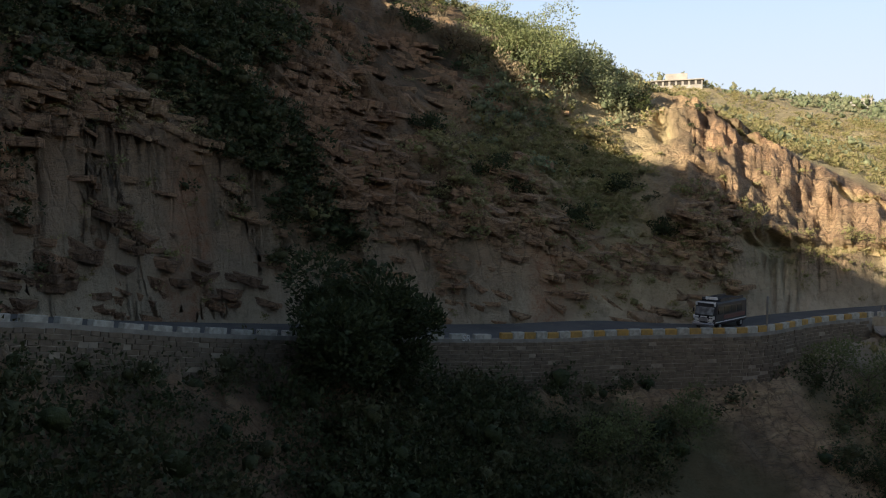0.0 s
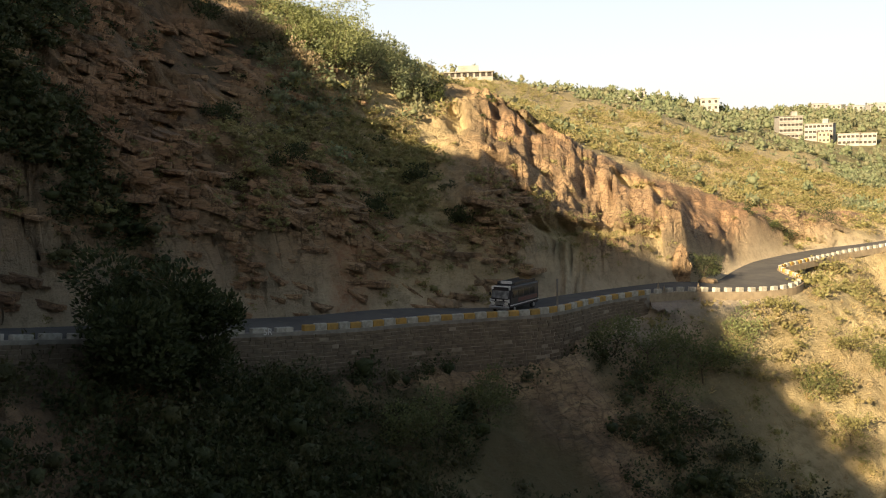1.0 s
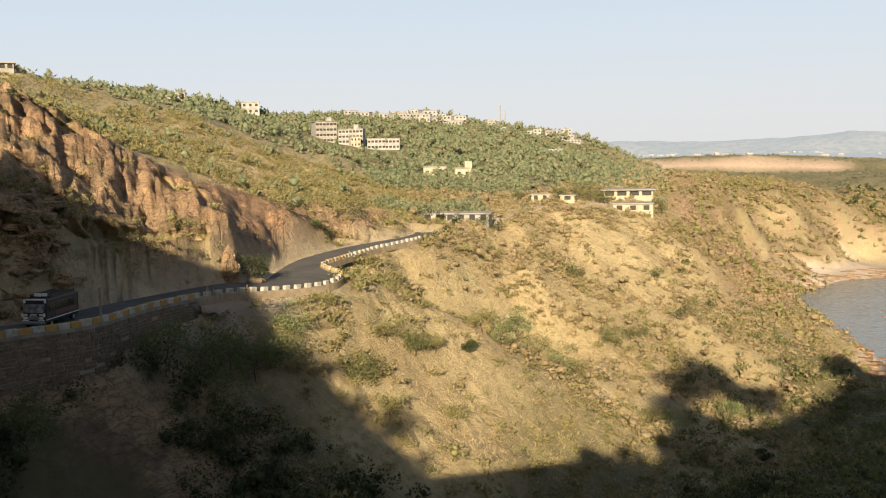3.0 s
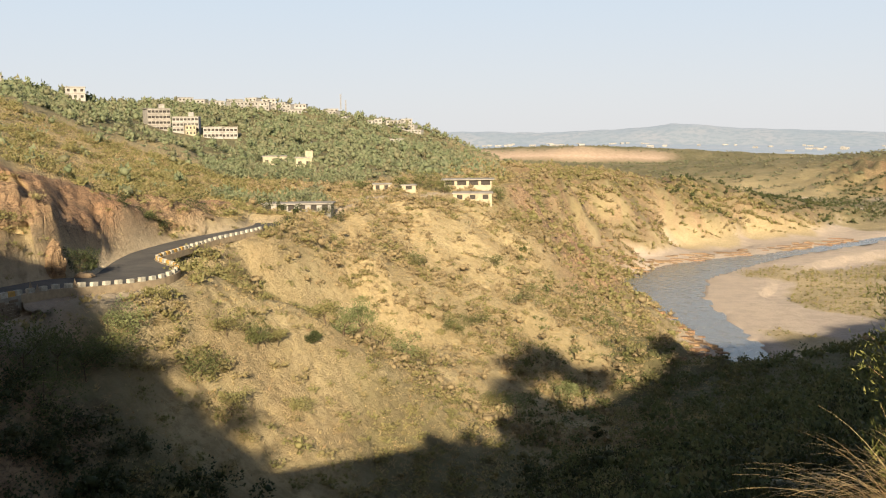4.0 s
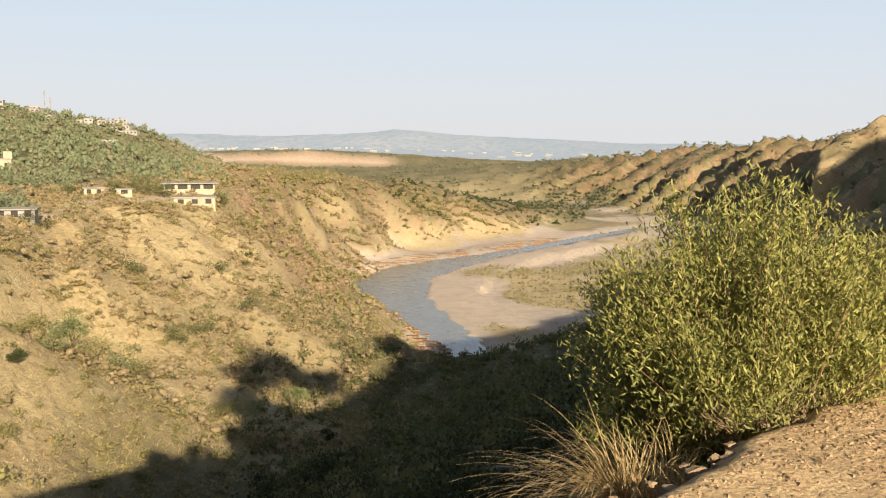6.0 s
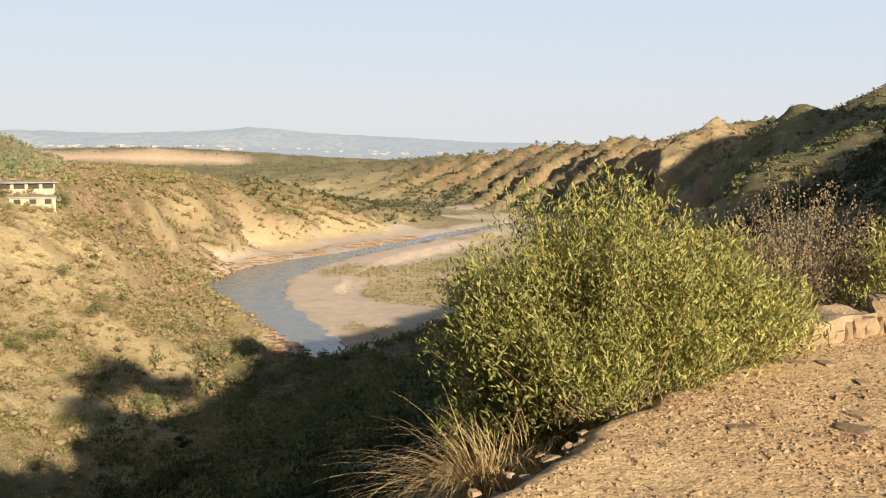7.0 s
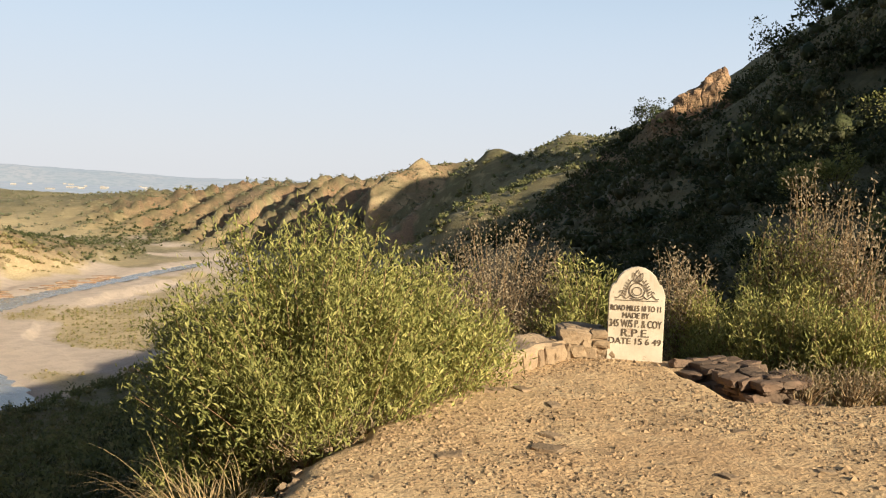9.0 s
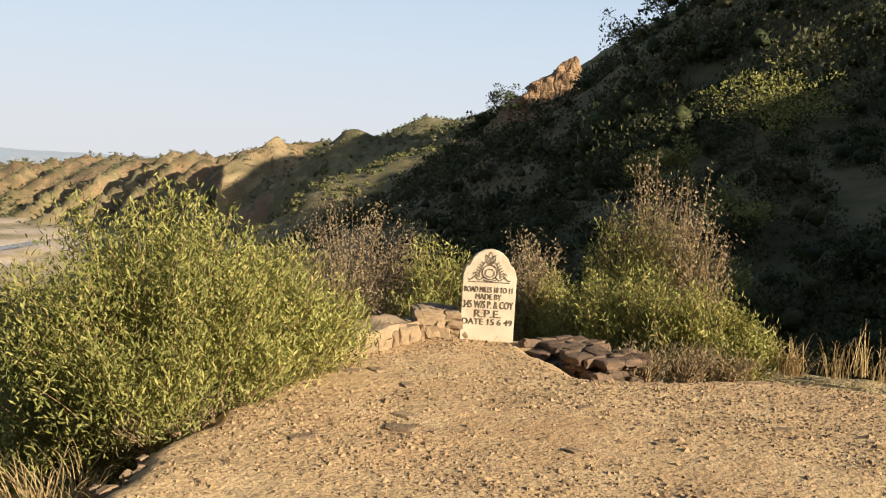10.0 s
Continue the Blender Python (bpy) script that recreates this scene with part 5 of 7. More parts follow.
def clump_proto(rng, n, leaf, flatten=0.75, lobes=5, cores=2, core_size=1.0):
    """A shrub crown of unit radius: leaf clusters round several lobes, uneven and gappy."""
    c = rng.normal(0, 0.42, (lobes, 3))
    c[:, 2] = np.abs(c[:, 2]) * flatten + 0.25
    which = rng.randint(0, lobes, n)
    d = rng.normal(0, 1, (n, 3))
    d /= np.linalg.norm(d, axis=1)[:, None]
    rad = rng.uniform(0.25, 0.62, lobes)[which] * rng.uniform(0.55, 1.0, n) ** 0.5
    p = c[which] + d * rad[:, None] * np.array([1, 1, flatten])
    p[:, 2] = np.maximum(p[:, 2], 0.02)
    v, f = leaves(rng, p, leaf, leaf * 0.75, 0.05, d * 0.9, 3)
    big = np.argsort([-np.sum(which == k) for k in range(lobes)])[:cores]
    for k in big:
        r = np.median(rad[which == k]) * 1.12 * core_size
        core = OCTA_V * r * rng.uniform(0.6, 1.25, (len(OCTA_V), 1)) * (1, 1, flatten) + c[k]
        core[:, 2] = np.maximum(core[:, 2], -0.05)
        f = np.concatenate([f, OCTA_F + len(v)])
        v = np.concatenate([v, core])
    return v, f


def scatter(name, places, sizes, protos, rng, mat, label, category, squash=(0.7, 1.1)):
    """Many plants of one sort joined into one object."""
    vs, fs, tone, nv = [], [], [], 0
    for (x, y, z), sz in zip(places, sizes):
        v, f = protos[rng.randint(len(protos))]
        a = rng.uniform(0, 6.283)
        ca, sa = math.cos(a), math.sin(a)
        h = rng.uniform(*squash)
        w = np.stack([v[:, 0] * ca - v[:, 1] * sa, v[:, 0] * sa + v[:, 1] * ca, v[:, 2] * h], 1) * sz + (x, y, z - 0.08 * sz)
        vs.append(w)
        fs.append(f + nv)
        tone.append(np.full(len(w), rng.rand()))
        nv += len(w)
    me = mesh_of(name, np.concatenate(vs), np.concatenate(fs), mat, True, {"tone": np.concatenate(tone)})
    return tagged(new(name, me), label, category, kind="stuff")


pr = np.random.RandomState(21)
PROTO_MID = [clump_proto(pr, 56, 0.26, 0.8, 5, 1, 0.5) for _ in range(7)]
PROTO_FAR = [clump_proto(pr, 18, 0.40, 0.8, 3, 1, 0.9) for _ in range(7)]
PROTO_NEAR = [clump_proto(pr, 400, 0.105, 0.75, 6, 2, 0.6) for _ in range(5)]
PROTO_HILL = [clump_proto(pr, 62, 0.23, 0.8, 5, 1, 0.65) for _ in range(5)]
PROTO_GULLY = [clump_proto(pr, 125, 0.15, 0.85, 7, 1, 0.6) for _ in range(6)]
PROTO_SHADE = [clump_proto(pr, 210, 0.10, 0.85, 8, 1, 0.55) for _ in range(5)]
PROTO_TUFT = [leaves(pr, pr.normal(0, 0.42, (6, 3)) * (1, 1, 0.05), 0.9, 0.13, 0.30, None, 3) for _ in range(6)]

gd = np.degrees(AZ)
cell_b = gd[:, None] + 0 * RR[None]
cell_r = RR[None] + 0 * gd[:, None]
ROCK, GREEN, SAND, DIRT, CLAY = (a.reshape(shape) for a in (rock, green, sand, dirt_side, clay))
WOOD = wood.reshape(shape)


def pick(rng, weight, count):
    """Random grid cells by weight, as places on the ground."""
    w = weight.ravel()
    c = np.cumsum(w)
    j = np.searchsorted(c, rng.uniform(0, c[-1], count))
    p = verts[j].copy()
    p[:, :2] += rng.normal(0, 0.15, (count, 2))
    return p


noise_big = fbm(np.stack([verts[:, 0], verts[:, 1], verts[:, 2] * 0], 1) * 0.045 + 77, 3).reshape(shape)
noise_mid = fbm(np.stack([verts[:, 0], verts[:, 1], verts[:, 2]], 1) * 0.06 + 13, 3).reshape(shape)
noise_huge = fbm(np.stack([verts[:, 0], verts[:, 1], verts[:, 2] * 0], 1) * 0.014 + 30, 3).reshape(shape)
inview = (cell_b > -90) & (cell_b < 82)
# equal chance per square metre, from the cell's area
area = cell_r ** 2 * np.gradient(AZ)[:, None] * np.gradient(np.log(RR))[None]
bare = (1 - DIRT) * (1 - SAND) * (G[:, :, 2] > -71)
patchy = smooth(-0.15, 0.25, noise_big)
clear = np.hypot(G[:, :, 0] - 6, G[:, :, 1] - 4) > 9


def band(a, b):
    return (cell_r > a) & (cell_r < b) & inview


# bedded slabs jutting from the road cut, and upright ribs on the sunlit crag
def outcrop(name, weight, count, dims, dip, seed, label):
    """Rough blocks set into the rock face; dims are ranges of width, height and jut."""
    rng = np.random.RandomState(seed)
    spots = pick(rng, weight, count)
    vs, fs, nv = [], [], 0
    for x, y, z in spots:
        v, f = rough_block(rng, rng.uniform(*dims[0]), rng.uniform(*dims[1]), 2.2, 0.22)
        v[:, 1] -= rng.uniform(*dims[2])
        a = math.radians(dip + rng.normal(0, 10 if dip > 12 else 7 if dip > 4 else 2))
        ca, sa = math.cos(a), math.sin(a)
        v = np.stack([v[:, 0] * ca + v[:, 2] * sa, v[:, 1], -v[:, 0] * sa + v[:, 2] * ca], 1)
        b = math.atan2(x, y) + rng.normal(0, 0.25)
        cb, sb = math.cos(b), math.sin(b)
        vs.append(np.stack([v[:, 0] * cb + v[:, 1] * sb + x, -v[:, 0] * sb + v[:, 1] * cb + y, v[:, 2] + z], 1))
        fs.append(f + nv)
        nv += len(v)
    v = np.concatenate(vs)
    one = np.ones(len(v))
    return tagged(new(name, mesh_of(name, v, np.concatenate(fs), M_HILL, False, {"rock": one})), label, "rock", kind="stuff")


LEFT, CLIFF = left.reshape(shape), cliffs.reshape(shape)
above = np.zeros(len(gz))
above[ro_m] = (off > 7.0) * (off_in > 0.8)
ABOVE = above.reshape(shape)
steep = smooth(0.6, 1.2, slope).reshape(shape)
outcrop("rock_ledges", area * ABOVE * (LEFT > 0.3) * (0.15 + ROCK) * (0.1 + steep) * (G[:, :, 2] < 17) * (cell_b < -48) * (0.12 + smooth(-0.04, 0.12, noise_mid)), 1150, ((0.8, 4.5), (0.15, 0.8), (-0.35, 0.2)), 18, 51, "bedded ochre rock ledges in the road cut")
near_left = np.zeros(len(gz))
near_left[lo] = smooth(0.5, 2, shore) * smooth(24, 14, shore) * (ro > 0) * (deg[lo] < 20)
outcrop("shore_rocks", area * near_left.reshape(shape), 260, ((3, 10), (0.35, 0.9), (0.0, 1.2)), 1, 53, "flat reddish rock ledges along the river shore")
w_left = area * (1 - 0.9 * smooth(0.1, 0.35, CLIFF)) * band(20, 170) * (cell_b < -14) * bare * (1 - 0.8 * ROCK) * (0.15 + patchy) * clear
p = pick(pr, w_left * (0.4 + 0.6 * (G[:, :, 2] > -2)), 500)
scatter("bushes", p, pr.uniform(0.5, 1.7, len(p)), PROTO_MID, pr, M_SCRUB, "olive scrub bushes on the shaded slope and gully", "bushes")
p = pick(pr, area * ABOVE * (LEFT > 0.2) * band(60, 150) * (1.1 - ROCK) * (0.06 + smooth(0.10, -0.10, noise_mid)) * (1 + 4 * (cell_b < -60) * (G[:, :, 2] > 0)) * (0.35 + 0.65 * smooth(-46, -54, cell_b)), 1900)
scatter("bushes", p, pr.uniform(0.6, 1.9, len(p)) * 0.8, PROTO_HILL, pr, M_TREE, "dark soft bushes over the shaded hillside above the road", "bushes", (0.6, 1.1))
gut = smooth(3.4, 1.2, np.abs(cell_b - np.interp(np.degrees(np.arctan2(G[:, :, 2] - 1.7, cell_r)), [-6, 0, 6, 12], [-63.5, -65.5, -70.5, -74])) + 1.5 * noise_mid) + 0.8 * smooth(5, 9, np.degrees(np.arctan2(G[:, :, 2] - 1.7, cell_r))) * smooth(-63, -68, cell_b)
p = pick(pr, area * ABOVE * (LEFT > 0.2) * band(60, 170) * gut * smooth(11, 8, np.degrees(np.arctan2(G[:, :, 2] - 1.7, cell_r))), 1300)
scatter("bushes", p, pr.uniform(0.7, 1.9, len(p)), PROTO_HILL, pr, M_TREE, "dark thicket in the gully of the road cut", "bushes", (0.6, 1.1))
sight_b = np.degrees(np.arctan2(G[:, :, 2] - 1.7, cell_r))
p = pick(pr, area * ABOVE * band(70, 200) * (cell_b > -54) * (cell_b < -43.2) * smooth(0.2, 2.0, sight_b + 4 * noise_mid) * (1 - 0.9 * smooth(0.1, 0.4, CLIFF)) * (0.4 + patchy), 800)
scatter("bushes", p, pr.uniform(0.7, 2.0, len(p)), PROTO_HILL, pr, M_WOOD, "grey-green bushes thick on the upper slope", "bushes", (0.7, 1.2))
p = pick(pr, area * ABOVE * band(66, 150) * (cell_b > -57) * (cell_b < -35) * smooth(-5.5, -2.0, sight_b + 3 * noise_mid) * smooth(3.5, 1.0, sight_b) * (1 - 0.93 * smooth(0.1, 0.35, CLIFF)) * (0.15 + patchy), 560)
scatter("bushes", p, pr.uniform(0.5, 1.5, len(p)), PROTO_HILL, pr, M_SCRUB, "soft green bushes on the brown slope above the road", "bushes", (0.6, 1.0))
# the near-black leaves deepen the gully's shade by colour
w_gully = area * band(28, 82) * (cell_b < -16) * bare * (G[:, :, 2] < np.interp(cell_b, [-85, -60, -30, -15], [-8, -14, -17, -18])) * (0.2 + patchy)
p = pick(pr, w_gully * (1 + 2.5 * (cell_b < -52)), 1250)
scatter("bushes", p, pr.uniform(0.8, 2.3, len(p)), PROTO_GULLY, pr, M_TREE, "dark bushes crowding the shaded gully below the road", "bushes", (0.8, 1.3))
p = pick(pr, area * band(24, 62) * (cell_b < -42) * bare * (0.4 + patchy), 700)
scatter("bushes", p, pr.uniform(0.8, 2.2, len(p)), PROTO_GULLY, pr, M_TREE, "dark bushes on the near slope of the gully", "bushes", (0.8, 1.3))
w_spur = area * band(60, 290) * (cell_b > -26) * (cell_b < 14) * bare * (0.12 + patchy)
p = pick(pr, w_spur, 3600)
scatter("bushes", p, pr.uniform(0.45, 1.4, len(p)) * np.where(pr.rand(len(p)) < 0.12, 1.5, 1), PROTO_MID, pr, M_SCRUB, "sparse olive and brown bushes on dry grassy slopes", "bushes")
p = pick(pr, area * band(120, 300) * (cell_b > -17) * (cell_b < 10) * bare * (0.25 + patchy), 2600)
scatter("bushes", p, pr.uniform(0.6, 1.8, len(p)), PROTO_FAR, pr, M_DRYSCRUB, "brown leafless bushes thick on the dry slopes", "bushes")
p = pick(pr, area * band(70, 300) * (cell_b > -30) * (cell_b < 12) * bare * (1 - ROCK), 36000)
scatter("grass_tufts", p, pr.uniform(0.25, 0.7, len(p)), PROTO_TUFT, pr, M_GRASS, "straw-coloured dry grass tufts on the slopes", "grass")
p = pick(pr, area * band(290, 760) * (cell_b > -8) * (cell_b < 30) * bare * (0.35 + patchy), 2300)
scatter("bushes", p, pr.uniform(0.6, 1.7, len(p)), PROTO_FAR, pr, M_SCRUB, "bushes dotting the bluff and valley floor", "bushes")
p = pick(pr, area * band(250, 700) * bluff.reshape(shape) * (0.15 + patchy) * (0.3 + smooth(-0.2, 0.2, noise_huge)), 3600)
scatter("bushes", p, pr.uniform(1.0, 3.2, len(p)), PROTO_FAR, pr, M_SCRUB, "brown and olive bushes on the river bluff", "bushes")
p = pick(pr, area * band(150, 1000) * (0.25 * (cell_b > -44) * (cell_b < -20) * patchy + 1.2 * WOOD) * (0.25 + smooth(-0.2, 0.15, noise_big)) * bare * ((cell_r < 440) | (cell_r > 572) | (cell_b < -24.5) | (cell_b > -17)) / (40 + cell_r), 5000)
scatter("wood", p, pr.uniform(1.6, 3.5, len(p)) * np.clip(np.hypot(p[:, 0], p[:, 1]) / 350, 0.7, 1.5), PROTO_FAR, pr, M_WOOD, "green scrub wood covering the far hill", "trees", (0.8, 1.3))
FOOT = np.zeros(len(gz))
FOOT[ro_m] = smooth(6.8, 7.6, off) * smooth(14, 10, off) * (off_in > 0.5)
outcrop("rock_ledges", area * FOOT.reshape(shape) * (cell_b > -90) * (cell_b < -38), 760, ((0.6, 3.2), (0.15, 0.6), (-0.2, 0.25)), 18, 55, "low broken ledges at the foot of the road cut")
p = pick(pr, area * FOOT.reshape(shape) * (cell_b > -88) * (cell_b < -29), 480)
scatter("bushes", p, pr.uniform(0.3, 1.0, len(p)), PROTO_MID, pr, M_SCRUB, "small bushes along the foot of the road cut", "bushes")
p = pick(pr, area * band(90, 300) * (cell_b > -45) * (cell_b < -14) * bare * (0.25 + patchy) * (1 - 0.85 * ROCK) * (1 - 0.93 * smooth(0.1, 0.35, CLIFF)), 2500)
scatter("bushes", p, pr.uniform(0.6, 1.9, len(p)), PROTO_MID, pr, M_SCRUB, "olive bushes above the rock cut", "bushes")
p = pick(pr, area * band(650, 1100) * (cell_b > 9) * (cell_b < 24) * (GREEN > 0.5) * bare, 900)
scatter("bushes", p, pr.uniform(2.0, 3.6, len(p)), PROTO_FAR, pr, M_TREE, "green thicket on the river flat", "bushes")
p = pick(pr, area * band(350, 1500) * (cell_b > 19) * (cell_b < 56) * (np.hypot(G[:, :, 0] - PEAK.x, G[:, :, 1] - PEAK.y) > 34) * bare * (0.3 + patchy) / (300 + cell_r), 5600)
scatter("bushes", p, pr.uniform(1.3, 3.2, len(p)), PROTO_FAR, pr, M_SAGE, "bushes on the gullied ridge", "bushes")
up = np.flatnonzero(sz > low_land + 1.0)
up = up[pr.randint(0, len(up), 330)]
p = np.stack([S3[up, 0], S3[up, 1], sz[up] - 0.2], 1) + pr.uniform(-1, 1, (330, 3)) * (1, 1, 0)
scatter("bushes", p, pr.uniform(0.7, 1.9, len(p)), PROTO_FAR, pr, M_SAGE, "low bushes over the pointed summit", "bushes")
p = pick(pr, area * band(900, 2350) * (cell_b > -30) * (cell_b < 30) * (1 - CLAY) / (200 + cell_r), 4200)
scatter("wood", p, pr.uniform(2.5, 6, len(p)), PROTO_FAR, pr, M_SAGE, "scattered dark trees on the far plain", "trees", (0.5, 0.8))
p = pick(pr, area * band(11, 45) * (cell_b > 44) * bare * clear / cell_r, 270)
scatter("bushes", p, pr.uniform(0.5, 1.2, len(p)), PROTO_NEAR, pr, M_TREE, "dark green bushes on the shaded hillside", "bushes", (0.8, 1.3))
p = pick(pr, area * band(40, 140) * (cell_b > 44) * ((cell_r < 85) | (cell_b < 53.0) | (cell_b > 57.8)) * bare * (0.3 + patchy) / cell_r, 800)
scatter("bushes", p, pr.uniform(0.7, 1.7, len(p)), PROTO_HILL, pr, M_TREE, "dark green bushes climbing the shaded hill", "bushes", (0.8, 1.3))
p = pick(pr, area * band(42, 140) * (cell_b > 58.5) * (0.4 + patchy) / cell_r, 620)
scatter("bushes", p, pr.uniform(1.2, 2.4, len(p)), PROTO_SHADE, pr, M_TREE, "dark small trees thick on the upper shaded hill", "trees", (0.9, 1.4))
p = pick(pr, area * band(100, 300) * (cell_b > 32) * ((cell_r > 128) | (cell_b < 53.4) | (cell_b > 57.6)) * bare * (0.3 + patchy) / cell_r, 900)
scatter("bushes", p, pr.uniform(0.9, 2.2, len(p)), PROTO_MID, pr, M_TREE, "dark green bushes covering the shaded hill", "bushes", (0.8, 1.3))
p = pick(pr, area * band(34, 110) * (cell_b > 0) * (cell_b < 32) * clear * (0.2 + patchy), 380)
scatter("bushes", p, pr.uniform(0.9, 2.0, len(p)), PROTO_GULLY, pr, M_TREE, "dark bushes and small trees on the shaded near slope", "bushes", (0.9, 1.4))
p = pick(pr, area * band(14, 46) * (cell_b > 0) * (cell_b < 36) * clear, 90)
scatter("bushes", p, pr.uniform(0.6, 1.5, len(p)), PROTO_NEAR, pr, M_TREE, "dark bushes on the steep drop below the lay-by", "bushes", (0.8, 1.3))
p = pick(pr, area * band(46, 240) * (cell_b > 0) * (cell_b < 38) * (G[:, :, 2] > -70) * clear / cell_r * (1 + 2 * (cell_b > 8) * (cell_b < 24) * (cell_r > 60)), 1400)
scatter("bushes", p, pr.uniform(0.8, 2.3, len(p)), PROTO_MID, pr, M_OLIVE, "dark bushes down the shaded spur", "bushes", (0.8, 1.3))
p = pick(pr, area * band(340, 560) * (cell_b > 13) * (cell_b < 24) * (1 - SAND) * (G[:, :, 2] < -66), 900)
scatter("bushes", p, pr.uniform(0.5, 1.4, len(p)), PROTO_FAR, pr, M_SCRUB, "low bushes on the gravel bar", "bushes")


def tree(name, base, height, spread, seed, mat, label, trunk=0.12, n=900, leaf=0.28, lean=0.1, low=0.55, fill=0.30):
    """A tapered trunk with limbs and a crown of small leaves, uneven and gappy."""
    rng = np.random.RandomState(seed)
    thing = tagged(empty(name, pose(*base)), label, "tree")
    bm = bmesh.new()

    def limb(a, b, r0, r1):
        d = (b - a)
        q = d.to_track_quat("Z", "Y").to_matrix().to_4x4()
        r = bmesh.ops.create_cone(bm, cap_ends=False, segments=6, radius1=r0, radius2=r1, depth=d.length)
        bmesh.ops.transform(bm, matrix=Matrix.Translation((a + b) / 2) @ q, verts=r["verts"])
        return b

    fork = limb(Vector((0, 0, -0.3)), Vector((rng.uniform(-lean, lean) * height, rng.uniform(-lean, lean) * height, height * 0.4)), trunk, trunk * 0.6)
    tips = []
    for k in range(7):
        a = k * 0.9 + rng.uniform(-0.3, 0.3)
        tip = Vector((math.cos(a) * spread * rng.uniform(0.3, 0.8), math.sin(a) * spread * rng.uniform(0.3, 0.8), height * rng.uniform(low, 0.92)))
        limb(fork * rng.uniform(0.7, 1.0), tip, trunk * 0.45, trunk * 0.12)
        tips.append(tip)
        for _ in range(2):
            t2 = tip + Vector(rng.normal(0, spread * 0.25, 3))
            limb(tip.lerp(fork, 0.3), t2, trunk * 0.2, trunk * 0.06)
            tips.append(t2)
    part("trunk", bm, M_BARK, thing)
    c = np.array([tuple(v) for v in tips])
    which = rng.randint(0, len(c), n)
    d = rng.normal(0, 1, (n, 3))
    d /= np.linalg.norm(d, axis=1)[:, None]
    pts = c[which] + d * (spread * fill * rng.uniform(0.4, 1.1, n) ** 0.6)[:, None] * (1, 1, 0.7)
    v, f = leaves(rng, pts, leaf, leaf * 0.5, 0.1, d)
    part_mesh("crown", mesh_of("crown", v, f, mat, False, {"tone": np.repeat(rng.uniform(0, 0.6, n), 4)}), thing)
    return thing


def sight(b, angle, near=30.0):
    """Distance at which the ground first comes up to an angle of sight on a bearing."""
    i = int(np.abs(gd - b).argmin())
    for j in range(nr):
        if RR[j] > near and G[i, j, 2] - 1.7 >= math.tan(radians(angle)) * math.hypot(G[i, j, 0], G[i, j, 1]):
            return float(RR[j])
    return near


def plant_tree(b, r, height, spread, seed, mat, label, **k):
    q = at(b, r)
    return tree("tree", (q.x, q.y, ground_at(q.x, q.y)), height, spread, seed, mat, label, **k)


p = pick(pr, area * band(206, 330) * (cell_b > -19.5) * (cell_b < -9.8) * (0.1 + patchy) * (np.abs(cell_r - 258) > 14) * ((cell_r > 300) | (cell_b < -12)), 420)
scatter("wood", p, pr.uniform(1.6, 3.4, len(p)), PROTO_MID, pr, M_WOOD, "green trees between the roadside shops and the town hill", "trees", (0.8, 1.2))
p = pick(pr, area * band(10.6, 24) * (cell_b > 61) * (np.hypot(G[:, :, 0] - 7, G[:, :, 1] - 3.5) > 3.2), 45)
scatter("bushes", p, pr.uniform(0.4, 0.9, len(p)), PROTO_NEAR, pr, M_TREE, "dark weedy bushes on the bank behind the lay-by", "bushes", (0.8, 1.3))
p = pick(pr, area * band(220, 480) * (cell_b > 36) * (cell_b < 50) * (0.3 + patchy), 1300)
scatter("bushes", p, pr.uniform(0.8, 2.2, len(p)), PROTO_FAR, pr, M_OLIVE, "green bushes over the spur of the side valley", "bushes", (0.8, 1.2))
p = pick(pr, area * band(480, 1000) * (cell_b > 39) * (cell_b < 52) * (0.3 + patchy), 1300)
scatter("bushes", p, pr.uniform(1.2, 3.0, len(p)), PROTO_FAR, pr, M_OLIVE, "green bushes over the hills of the side valley", "bushes", (0.8, 1.2))
# bushes out of view, added so the hill's cast shadow has an uneven edge
back = (cell_b < -95) & (cell_r > 22) & (cell_r < 95)
p = pick(pr, area * back / cell_r, 160)
scatter("bushes", p, pr.uniform(0.8, 2.2, len(p)), PROTO_MID, pr, M_TREE, "unseen bushes on the hill beside the road, added to roughen its shadow edge", "bushes", (0.9, 1.5))
p = pick(pr, area * band(250, 700) * bluff.reshape(shape) * (0.3 + patchy), 2200)
scatter("bushes", p, pr.uniform(1.2, 3.2, len(p)), PROTO_FAR, pr, M_DRYSCRUB, "brown bare bushes over the bluff", "bushes")
p = pick(pr, area * band(250, 700) * bluff.reshape(shape), 3500)
scatter("grass_tufts", p, pr.uniform(0.6, 1.3, len(p)), PROTO_TUFT, pr, M_GRASS, "dry grass tufts on the river bluff", "grass")

